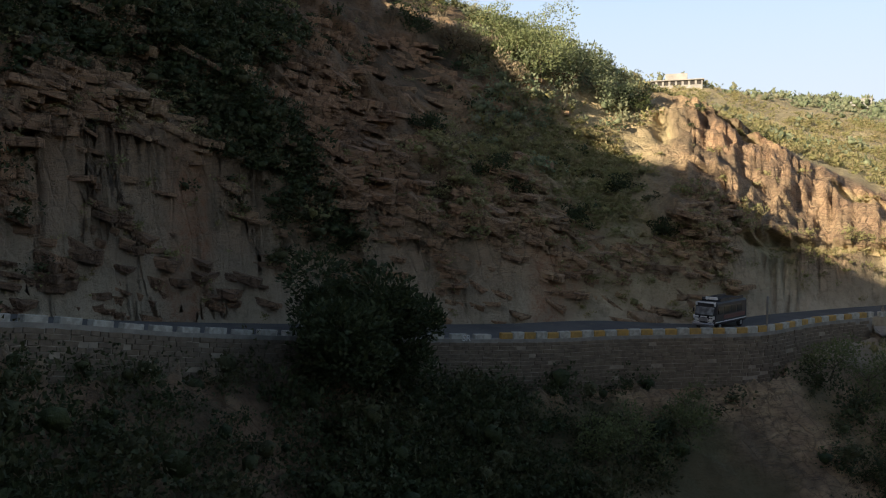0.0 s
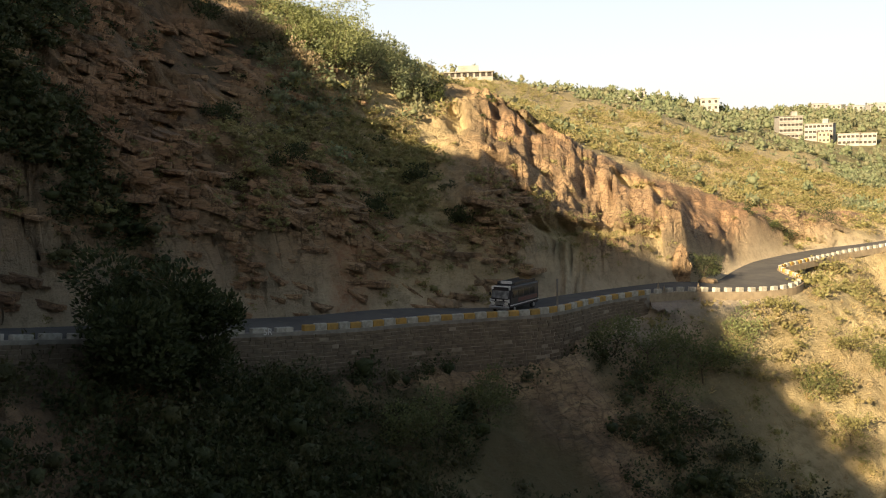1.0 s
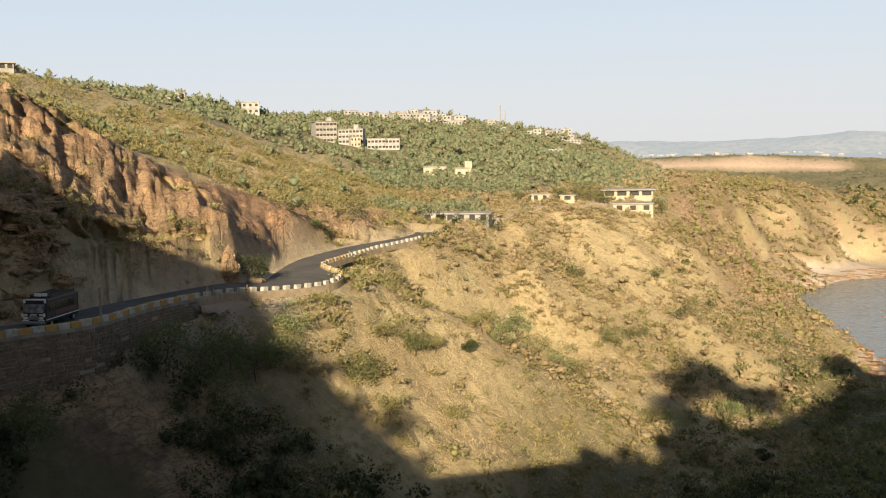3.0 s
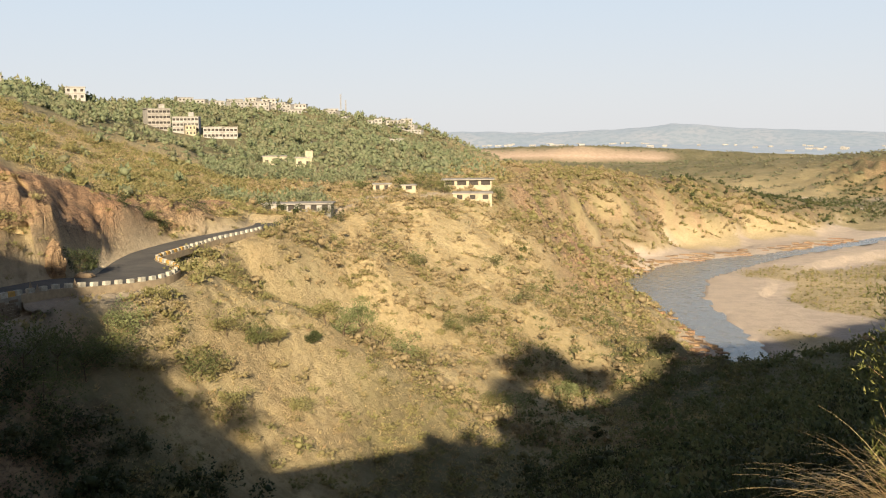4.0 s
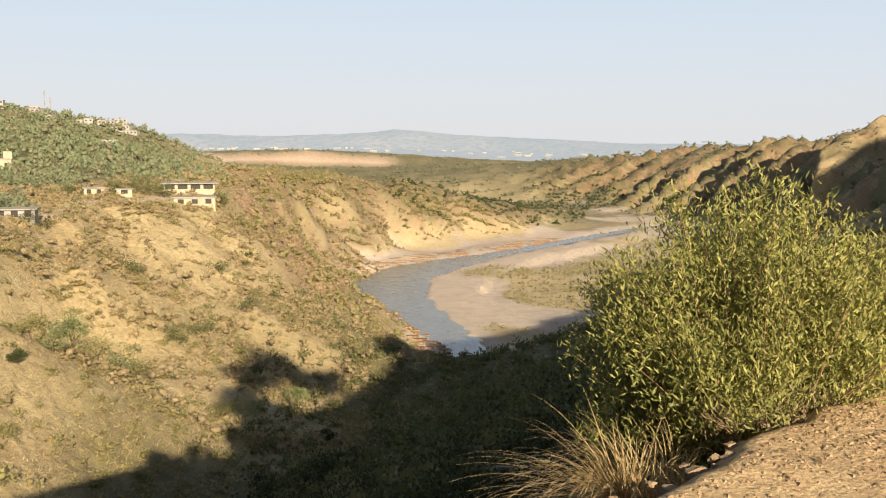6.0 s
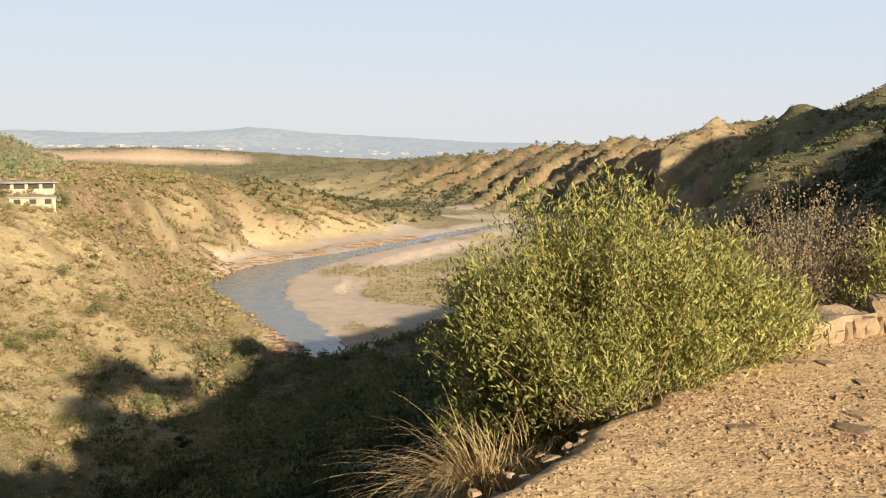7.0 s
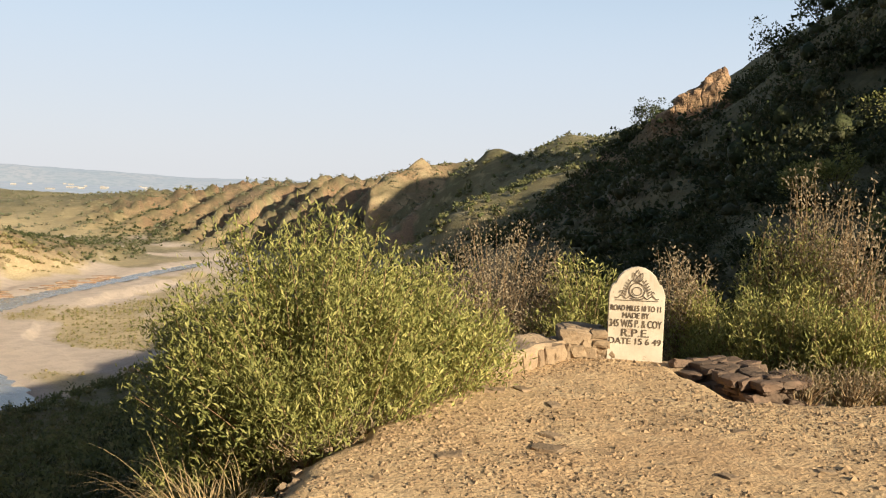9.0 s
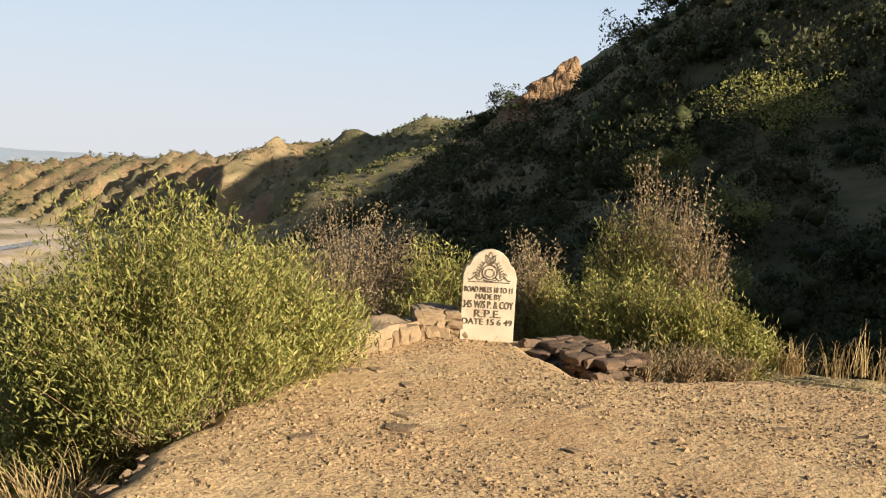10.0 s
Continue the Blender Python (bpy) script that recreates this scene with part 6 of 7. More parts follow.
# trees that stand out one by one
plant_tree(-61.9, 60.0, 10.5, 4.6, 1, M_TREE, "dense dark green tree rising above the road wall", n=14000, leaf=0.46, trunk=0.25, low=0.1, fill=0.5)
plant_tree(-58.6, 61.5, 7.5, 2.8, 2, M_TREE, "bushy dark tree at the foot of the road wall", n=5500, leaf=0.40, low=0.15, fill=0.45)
for k, (b, e, h, w, m) in enumerate([(-49.5, 5.0, 10.5, 5.4, M_ACACIA), (-51.6, 6.6, 7.0, 4.0, M_ACACIA), (-47.6, 4.4, 6.8, 4.0, M_WOOD), (-49.9, 7.2, 6.0, 3.6, M_ACACIA), (-48.5, 6.4, 5.0, 3.2, M_ACACIA), (-46.0, 4.0, 5.6, 3.4, M_WOOD), (-44.7, 3.4, 5.0, 3.0, M_WOOD), (-51.3, 6.2, 5.0, 3.0, M_ACACIA),
                                     (-53.2, 6.6, 3.6, 2.8, M_DRYLEAF), (-55.0, 7.2, 3.2, 2.6, M_DRYLEAF), (-51.8, 5.0, 3.0, 2.4, M_DRYLEAF), (-43.6, 3.0, 3.2, 2.4, M_TREE), (-57.5, 8.4, 3.4, 2.6, M_TREE)]):
    r = sight(b, e, 70)
    plant_tree(b, r, h, w, 30 + k, m, "brown dry thorn bush on the sunlit ridge" if m == M_DRYLEAF else "spreading acacia with sunlit crown on the ridge", n=4200 if h > 6 else 1500, leaf=0.36, trunk=0.16, low=0.28, fill=0.38)
for k, (b, e, h, w) in enumerate([(-52.7, -1.6, 3.4, 2.3), (-51.4, -2.6, 2.6, 2.0), (-54.2, -3.8, 1.8, 1.4), (-47.5, -4.0, 1.8, 1.6), (-45.0, -2.0, 2.0, 1.7), (-42.0, -4.6, 1.6, 1.4), (-56.8, 2.0, 2.4, 2.0), (-62.5, 4.0, 2.6, 2.2), (-66.0, 2.0, 2.8, 2.2), (-69.0, 4.5, 2.6, 2.2), (-64.5, -1.0, 2.4, 2.0), (-72.5, 8.0, 2.6, 2.2), (-63.0, -4.5, 2.2, 1.8)]):
    plant_tree(b, sight(b, e, 66), h, w, 240 + k, M_TREE, "green leafy bush growing from the road cut", n=1100, leaf=0.30, trunk=0.08)
for k, (b, r, h, w) in enumerate([(-27.0, 110.5, 3.6, 2.3), (-26.5, 113.5, 2.6, 1.7), (-23.2, sight(-23.2, -5.9, 125), 3.0, 1.9), (-22.4, sight(-22.4, -6.0, 125), 2.6, 1.8), (-20.1, sight(-20.1, -5.4, 140), 4.2, 2.6), (-24.6, sight(-24.6, -5.6, 120), 2.4, 1.6), (-14.6, 172, 2.4, 2.2), (-22.6, 103, 1.5, 1.5), (-15.5, 108, 2.0, 1.4), (-13.2, 112, 1.8, 1.3), (-18.5, 92, 2.2, 1.8), (-14.2, 99, 1.8, 1.5), (5.1, 128, 1.8, 1.2)]):
    plant_tree(b, r, h, w, 120 + k, M_SCRUB if k > 5 and k % 3 else M_TREE, "round leafy bush on the dry slope", n=900, leaf=0.26, trunk=0.06, low=0.3)
p = pick(pr, area * ABOVE * (LEFT > 0.2) * band(60, 150) * (cell_b > -54) * (1 - 0.93 * smooth(0.1, 0.35, CLIFF)) * (0.2 + patchy), 600)
scatter("bushes", p, pr.uniform(0.4, 1.3, len(p)), PROTO_HILL, pr, M_SCRUB, "soft olive bushes on the brown slope above the road", "bushes", (0.6, 1.1))
for k, (b, r, h, w) in enumerate([(-14.9, 192, 3.0, 1.3), (-14.0, 193, 2.4, 1.2), (-12.2, 197, 2.8, 2.2), (-11.4, 199, 2.2, 1.8), (-16.0, 190, 2.6, 1.8)]):
    plant_tree(b, r, h, w, 160 + k, M_TREE, "dark roadside bush before the shop", n=500, leaf=0.3, trunk=0.06, low=0.25)
plant_tree(-10.2, 124, 6.4, 2.6, 42, M_ACACIA, "slender bright green tree on the edge of the dry ravine", n=1500, leaf=0.32)
for k, (b, r, h, w) in enumerate([(-12.4, 118, 2.8, 2.0), (-11.3, 120, 3.6, 2.3), (-8.9, 128, 4.2, 2.8), (-7.6, 131, 3.6, 3.0), (-6.5, 134, 3.0, 2.6)]):
    plant_tree(b, r, h, w, 43 + k, M_ACACIA if k % 2 else M_SCRUB, "low yellow-green bush beside the ravine tree", n=1100, leaf=0.3, low=0.25)
for k, (b, r, h, w, m) in enumerate([(-24.5, 95, 2.4, 2.2, M_ACACIA), (-18.6, 104, 2.6, 1.9, M_SCRUB), (-16.8, 105, 2.8, 1.6, M_OLIVE), (-20.3, 95, 2.6, 2.3, M_OLIVE), (-0.1, 134, 3.0, 2.6, M_ACACIA), (-1.6, 133, 2.2, 2.2, M_SCRUB), (-2.8, 173, 2.6, 3.2, M_OLIVE), (0.5, 192, 2.8, 3.4, M_OLIVE), (-4.2, 168, 2.2, 2.4, M_OLIVE), (3.2, 150, 3.2, 1.8, M_ACACIA), (1.2, 300, 4.0, 3.4, M_OLIVE), (-6.6, 196, 3.0, 2.6, M_OLIVE), (-1.5, 215, 3.2, 2.8, M_OLIVE)]):
    plant_tree(b, r, h, w, 300 + k, m, "rounded green bush standing out on the dry slope", n=1100, leaf=0.28, trunk=0.06, low=0.25, fill=0.38)
for k, (b, r, h, w) in enumerate([(-30.4, 84, 4.2, 3.0), (-28.6, 86, 5.0, 3.2), (-27.0, 87, 4.6, 3.0), (-25.8, 90, 3.6, 2.6), (-29.3, 80, 3.6, 2.8), (-32.5, 82, 3.2, 2.4), (-44.0, 66, 4.2, 2.6), (-45.8, 64, 3.4, 2.4), (-40.5, 70, 3.4, 2.0)]):
    plant_tree(b, r, h, w, 320 + k, M_OLIVE, "leafy green bush in the shaded gully below the road", n=1300, leaf=0.3, trunk=0.07, low=0.2, fill=0.42)
for k, (b, r, h, w) in enumerate([(-7.4, 264, 4.0, 2.6), (-6.2, 266, 4.4, 3.0), (-5.4, 262, 5.0, 3.0), (-4.6, 258, 3.6, 2.4), (-1.3, 262, 4.6, 2.8), (-9.8, 262, 3.0, 2.4)]):
    plant_tree(b, r, h, w, 340 + k, M_OLIVE, "dark rounded tree beside the hillside house", n=700, leaf=0.42, trunk=0.12, low=0.3, fill=0.4)
for k, (b, r, h, w) in enumerate([(59.8, 88, 4.4, 2.6), (61.6, 82, 4.6, 2.6), (63.2, 78, 4.5, 2.6), (58.2, 97, 3.2, 2.0), (52.3, 126, 2.6, 2.4), (65, 74, 4.6, 2.8), (68, 70, 4.4, 2.8)]):
    plant_tree(b, r, h, w, 50 + k, M_TREE, "dark feathery acacia on the ridge line", n=900, leaf=0.34, trunk=0.1)
for k, (b, r, h, w) in enumerate([(67.6, 40, 3.2, 2.4), (69.8, 36, 2.4, 1.8), (61.3, 36, 2.2, 1.0), (63.3, 34, 2.0, 1.0), (62.0, 22, 2.0, 1.3), (65.5, 24, 1.8, 1.4), (67, 28, 1.6, 1.4)]):
    plant_tree(b, r, h, w, 60 + k, M_SHRUB, "sunlit yellow-green shrub on the dark hillside", n=1500, leaf=0.15, trunk=0.05)
# unseen trees: five cast the valley's shadow lump, three added to shade the bank
for k, (x, y, h, w) in enumerate([(22.5, -20, 9.0, 4.0), (27.0, -21, 12.0, 4.6), (31.5, -20, 13.5, 5.0), (36.5, -21, 10.5, 4.6), (41.0, -20, 8.0, 4.4), (18.0, -9.0, 3.6, 2.2), (21.5, -9.5, 4.4, 2.6), (25.5, -9.0, 5.0, 3.0)]):
    tree("tree", (x, y, ground_at(x, y)), h, w, 70 + k, M_TREE, "spreading acacia out of view beside the lay-by, there to cast shadow", n=5200, leaf=0.6, trunk=0.2, fill=0.45)

# unseen trees, added at random to break up the straight shadow edge
hr = np.random.RandomState(90)
for k in range(9):
    x, y = -20 + 3.6 * k + hr.uniform(-1, 1), hr.uniform(-32, -13)
    tree("tree", (x, y, ground_at(x, y)), hr.uniform(2.2, 4.2), hr.uniform(1.6, 2.6), 190 + k, M_TREE, "small thorn tree out of view behind the lay-by, added to roughen the shadow edge", n=900, leaf=0.4, trunk=0.09, low=0.3, fill=0.42)


def stem_shrub(name, base, height, radius, seed, mat, label, stems=60, per=150, leaf=0.07, width=0.014, tilt=0.55, oval=1.0, turn=0.0, tone=(0.0, 0.5)):
    """A many-stemmed bush: thin woody shoots from one root, with narrow leaves along their upper part."""
    rng = np.random.RandomState(seed)
    thing = tagged(empty(name, pose(*base)), label, "shrub")
    cu = bpy.data.curves.new("stems", "CURVE")
    cu.dimensions, cu.bevel_depth, cu.bevel_resolution, cu.resolution_u = "3D", 1.0, 0, 2
    cs, fl, tn = [], [], []
    for k in range(stems):
        a = rng.uniform(0, 6.283)
        out = rng.uniform(0.05, 1.0) ** 0.6
        top = np.array([math.cos(a) * radius * out, math.sin(a) * radius * out * oval, height * (1 - 0.45 * out ** 2) * rng.uniform(0.55, 1.06)])
        ca, sa = math.cos(turn), math.sin(turn)
        top[:2] = top[0] * ca - top[1] * sa, top[0] * sa + top[1] * ca
        root = np.array([top[0] * 0.28, top[1] * 0.28, -0.15]) + rng.normal(0, 0.04, 3) * (1, 1, 0)
        bend = rng.normal(0, 0.07, 3) * height
        t = np.linspace(0, 1, 7)[:, None]
        pts = root + (top - root) * t + np.array([top[0], top[1], 0]) * 0.22 * (t * (1 - t)) * -1 + bend * (t * (1 - t)) * 2
        sp = cu.splines.new("POLY")
        sp.points.add(6)
        for q, pt, tt in zip(sp.points, pts, t[:, 0]):
            q.co, q.radius = (*pt, 1), 0.011 * (1 - 0.8 * tt)
        m = per
        u = 0.12 + 0.9 * rng.uniform(0, 1, m) ** 0.75
        i = np.clip(u * 6, 0, 5.999)
        j = i.astype(int)
        c = pts[j] + (pts[np.minimum(j + 1, 6)] - pts[j]) * (i - j)[:, None] * 1.0
        c = c + rng.normal(0, 1, (m, 3)) * (0.05 + 0.09 * radius * (1.15 - u))[:, None]
        cs.append(c)
        dr = (top - root) / np.linalg.norm(top - root)
        fl.append(np.tile(dr * 0.7, (m, 1)) + rng.normal(0, 0.5, (m, 3)))
        tn.append(np.clip(rng.uniform(*tone, m) + 0.55 * smooth(0.45, 0.2, u), 0, 1))
    ob = new("stems_tmp", cu)
    me = bpy.data.meshes.new_from_object(ob.evaluated_get(bpy.context.evaluated_depsgraph_get()))
    bpy.data.objects.remove(ob)
    me.materials.append(M_STEM)
    tagged(part_mesh("branchwork", me, thing, "thin tan woody shoots"), kind="stuff")
    v, f = leaves(rng, np.concatenate(cs), leaf, width, 0.12, np.concatenate(fl))
    part_mesh("foliage", mesh_of("foliage", v, f, mat, False, {"tone": np.repeat(np.concatenate(tn), 4)}), thing)
    return thing


def grass_tuft(base, height, radius, seed, label, n=160, lean=(0, 0)):
    """Thin blades that rise, bend over and droop."""
    rng = np.random.RandomState(seed)
    thing = tagged(empty("grass_tussock", pose(*base)), label, "grass")
    vs, fs, nv = [], [], 0
    t = np.linspace(0, 1, 9)[:, None]
    for k in range(n):
        a = rng.uniform(0, 6.283)
        out = rng.uniform(0.15, 1.0) * radius
        d = np.array([math.cos(a) * out + lean[0] * rng.uniform(0.2, 1.3), math.sin(a) * out + lean[1], 0])
        rise, fall = height * rng.uniform(0.8, 1.5), height * rng.uniform(0.5, 1.35)
        side = np.array([-d[1], d[0], 0]) * rng.normal(0, 0.15)
        root = np.array([rng.normal(0, 0.06), rng.normal(0, 0.06), -0.05])
        pts = root + d * t + side * t * t + np.array([0, 0, 1]) * (rise * t - fall * t ** 2.2)
        s = np.cross(d + (0.01, 0, 0), (0, 0, 1.0))
        s = s / np.linalg.norm(s) * (rng.uniform(0.003, 0.0065) * (1 - t * 0.8))
        vs.append(np.concatenate([pts - s, pts + s]))
        fs.append(np.array([(i, i + 1, i + 10, i + 9) for i in range(8)]) + nv)
        nv += 18
    cut = int(n * 0.8)
    for name, a, b, tones in (("blade_tuft", 0, cut, (0.0, 0.8)), ("stalk_tuft", cut, n, (0.6, 1.0))):
        me = mesh_of(name, np.concatenate(vs[a:b]), np.concatenate(fs[a:b]) - 18 * a, M_GRASS, False, {"tone": np.repeat(rng.uniform(*tones, b - a), 18)})
        tagged(part_mesh(name, me, thing, "" if name == "blade_tuft" else "reddish dry stalks"), kind="stuff")
    return thing


# the big shrub on the platform's edge and its neighbours
q = at(31.5, 6.6)
stem_shrub("shrub", (q.x, q.y, -0.45), 1.85, 1.25, 80, M_SHRUB, "large sunlit willow-leaved shrub on the crumbling edge", stems=230, per=330, leaf=0.060, width=0.0135, oval=0.85, turn=radians(0))
q = at(38.5, 7.3)
stem_shrub("shrub", (q.x, q.y, -0.25), 1.2, 0.9, 81, M_SHRUB, "lower part of the green shrubs along the edge", stems=120, per=170, leaf=0.07, width=0.015)
q = at(25.5, 6.6)
stem_shrub("shrub", (q.x, q.y, -1.15), 1.3, 0.5, 82, M_SHRUB, "green shrub hanging over the drop", stems=70, per=130, leaf=0.07, width=0.015)
q = at(43.2, 11.5)
stem_shrub("dry_bush", (q.x, q.y, -1.0), 2.2, 1.45, 83, M_DRYLEAF, "brown half-bare thorn bush behind the wall", stems=170, per=170, leaf=0.04, width=0.02)
q = at(49.0, 11.0)
stem_shrub("shrub", (q.x, q.y, -0.5), 1.35, 0.7, 84, M_SHRUB, "green shrub behind the wall stub", stems=60, per=130, leaf=0.08, width=0.017)
q = at(55.0, 10.6)
stem_shrub("dry_bush", (q.x, q.y, -0.4), 1.75, 0.4, 85, M_DRYLEAF, "tall brown seeding shrub behind the slab", stems=40, per=80, leaf=0.05, width=0.02)
for k, (b, r, h, w, z) in enumerate([(56.2, 10.4, 1.0, 0.42, -0.4), (58.0, 9.9, 0.95, 0.42, -0.4), (60.0, 9.6, 1.15, 0.5, -0.4), (62.2, 9.4, 1.25, 0.5, -0.4), (64.3, 9.2, 1.05, 0.45, -0.35), (66.4, 9.2, 0.95, 0.4, -0.3), (68.2, 9.3, 0.6, 0.32, -0.2), (61.0, 11.4, 1.9, 0.6, -0.4), (63.3, 11.2, 1.6, 0.55, -0.4)]):
    q = at(b, r)
    stem_shrub("shrub", (q.x, q.y, z), h, w, 90 + k, M_SHRUB, "green leafy shrub along the lay-by's far edge", stems=60, per=110, leaf=0.07, width=0.016, tone=(0.0, 0.7))
for k, (b, r, h, w) in enumerate([(62.3, 11.7, 2.5, 0.55), (64.8, 11.0, 2.1, 0.5)]):
    q = at(b, r)
    stem_shrub("dry_bush", (q.x, q.y, -0.3), h, w, 110 + k, M_DRYLEAF, "brown seeding shrub with sparse leaves behind the lay-by", stems=50, per=70, leaf=0.055, width=0.022)
q = at(25.2, 4.95)
grass_tuft((q.x, q.y, -0.42), 0.78, 0.66, 100, "arching straw-coloured grass tussock on the edge", n=460, lean=(-0.40, -0.05))
q = at(27.5, 5.6)
grass_tuft((q.x, q.y, -0.5), 0.55, 0.5, 101, "dry grass tussock under the shrub", n=140)
q = at(70.9, 9.2)
grass_tuft((q.x, q.y, -0.05), 0.5, 0.28, 102, "small yellow grass tussock at the lay-by's edge", n=120)
for k, (b, r, h, w) in enumerate([(62.0, 8.4, 0.22, 0.3), (65.0, 8.6, 0.24, 0.32), (67.5, 8.8, 0.2, 0.3)]):
    q = at(b, r)
    stem_shrub("dry_twigs", (q.x, q.y, -0.06), h, w, 150 + k, M_DRYLEAF, "dry reddish litter and twigs under the shrubs", stems=34, per=24, leaf=0.06, width=0.010, tone=(0.3, 1.0))
for k, (b, r, h) in enumerate([(73.4, 9.3, 0.6), (74.6, 9.6, 0.7), (76.0, 9.4, 0.65)]):
    q = at(b, r)
    grass_tuft((q.x, q.y, -0.05), h, 0.22, 170 + k, "bare grey stalks of dead weeds at the edge", n=26)
# dry twigs along the shrub's foot
for k, (b, r, h, w) in enumerate([(32.5, 5.98, 0.22, 0.45), (35.5, 6.4, 0.24, 0.45), (38.5, 6.95, 0.26, 0.4)]):
    q = at(b, r)
    stem_shrub("dry_twigs", (q.x, q.y, -0.12), h, w, 130 + k, M_DRYLEAF, "low tangle of dry reddish twigs under the shrub", stems=45, per=26, leaf=0.06, width=0.009, tone=(0.3, 1.0))


# ---- buildings ----
def house(name, b, r, w, d, storeys, mat, label, turn=0.0, sh=3.1, openings=None, slab=0.35, gap=0.22, lift=0.0, ground_drop=1.5, category="house", parapet=0.0):
    """A flat-roofed block facing the viewer, with a storey slab, recessed openings and a roof slab."""
    q = at(b, r)
    z = ground_at(q.x, q.y) + lift
    thing = tagged(empty(name, pose(q.x, q.y, z, 0, 0, -b + turn)), label, category)
    h = storeys * sh
    bm = bmesh.new()
    nx = openings or max(2, int(w / 3.0))
    step = w / nx
    xs = [-w / 2]
    for k in range(nx):
        c = -w / 2 + step * (k + 0.5)
        xs += [c - step * gap, c + step * gap]
    xs.append(w / 2)
    zs = [-ground_drop]
    for s_ in range(storeys):
        zs += [s_ * sh + 0.9, s_ * sh + 2.2]
    zs.append(h)
    V = {}

    def vert(i, j, y):
        key = (i, j, y)
        if key not in V:
            V[key] = bm.verts.new((xs[i], y, zs[j]))
        return V[key]

    for i in range(len(xs) - 1):
        for j in range(len(zs) - 1):
            hole = i % 2 == 1 and j % 2 == 1
            y = 0.25 if hole else 0.0
            if not hole:
                bm.faces.new([vert(i, j, 0.0), vert(i + 1, j, 0.0), vert(i + 1, j + 1, 0.0), vert(i, j + 1, 0.0)])
            else:
                for (a0, b0), (a1, b1) in (((i, j), (i + 1, j)), ((i + 1, j), (i + 1, j + 1)), ((i + 1, j + 1), (i, j + 1)), ((i, j + 1), (i, j))):
                    bm.faces.new([vert(a0, b0, 0.0), vert(a1, b1, 0.0), vert(a1, b1, 0.25), vert(a0, b0, 0.25)])
    bmesh.ops.recalc_face_normals(bm, faces=bm.faces[:])
    box(bm, -w / 2, 0.26, -ground_drop, w / 2, d, h)
    part("wall", bm, mat, thing)
    for i in range(1, len(xs) - 1, 2):
        for j in range(1, len(zs) - 1, 2):
            part("window", box_bm(xs[i], 0.2, zs[j], xs[i + 1], 0.27, zs[j + 1]), M_DARK, thing)
    part("roof", box_bm(-w / 2 - slab, -slab, h, w / 2 + slab, d + slab, h + 0.28, bevel=0.04), M_CONCRETE, thing, "flat concrete roof slab")
    if parapet:
        part("roof_room", box_bm(w * 0.1, d * 0.3, h + 0.28, w * 0.1 + 3, d * 0.3 + 3, h + 2.8, bevel=0.05), mat, thing, "small stair head on the roof")
    for s_ in range(1, storeys):
        part("floor_slab", box_bm(-w / 2 - slab * 0.6, -slab * 0.6, s_ * sh - 0.1, w / 2 + slab * 0.6, 0.24, s_ * sh + 0.12, bevel=0.03), M_CONCRETE, thing)
    return thing


house("house", -2.85, 255, 11.0, 8, 1, M_PLASTER, "cream plastered hillside house with a flat roof", openings=3, sh=2.5, lift=-0.7)
house("house", -3.15, 265, 14.0, 7, 1, M_PLASTER, "upper cream wing of the hillside house with a deep veranda roof", openings=4, sh=2.4, lift=0.2, gap=0.38, slab=0.9, ground_drop=5)
house("shed", -8.6, 258, 5.0, 4, 1, M_PLASTER, "small roofless plastered hut beside a track", openings=2, sh=2.4)
house("shed", -6.9, 260, 4.0, 4, 1, M_PLASTER, "small pale hut beside a track", openings=1, sh=2.0)
house("roadside_shop", -14.0, 200, 15.0, 5, 1, M_PLASTER2, "long low whitewashed roadside shop row with a flat roof", openings=6, sh=2.3, slab=0.5, turn=-10, gap=0.26, lift=-0.8, ground_drop=4)
house("house", -15.25, 372, 9.5, 8, 1, M_PLASTER, "yellow-washed house among trees", openings=3, sh=3.6, ground_drop=3)
house("house", -13.45, 368, 6.5, 7, 1, M_PLASTER, "yellow-washed house with a roof room among trees", openings=2, sh=3.6, ground_drop=3, parapet=1)
ruin = house("ruined_villa", -41.3, 286, 15.5, 9, 1, M_CONCRETE, "unfinished pillared concrete house on the hill crest", openings=8, sh=2.3, slab=0.6, gap=0.34)
part("roof_room", box_bm(-3.2, 2, 2.58, 3.4, 6, 4.6, bevel=0.05), M_CONCRETE, ruin, "roofless upper storey of concrete posts")
# the hill town
tr = np.random.RandomState(5)
house("apartment_block", -22.0, 556, 13, 12, 4, M_CONCRETE, "unfinished grey concrete apartment block with open storeys", openings=6, sh=3.2, slab=0.7, ground_drop=12, lift=0, gap=0.42, turn=14, category="apartment building", parapet=1)
house("apartment_block", -20.5, 556, 15, 12, 3, M_PLASTER2, "cream three-storey apartment block on the town hill", openings=7, sh=3.0, slab=0.5, ground_drop=12, lift=1.5, gap=0.38, turn=-8, parapet=1, category="apartment building")
house("apartment_block", -20.2, 545, 6, 8, 2, M_PLASTER, "low cream wing before the apartment block", openings=3, sh=3.0, ground_drop=10, turn=6, category="apartment building")
house("apartment_block", -18.9, 548, 11, 10, 2, M_PLASTER2, "cream apartment block stepping down the hill", openings=5, gap=0.36, sh=3.2, ground_drop=10, lift=0.5, category="apartment building")
house("apartment_block", -17.9, 550, 9, 10, 2, M_PLASTER2, "pale two-storey house at the edge of the town", openings=4, gap=0.36, sh=3.2, ground_drop=10, lift=0.5, category="apartment building")
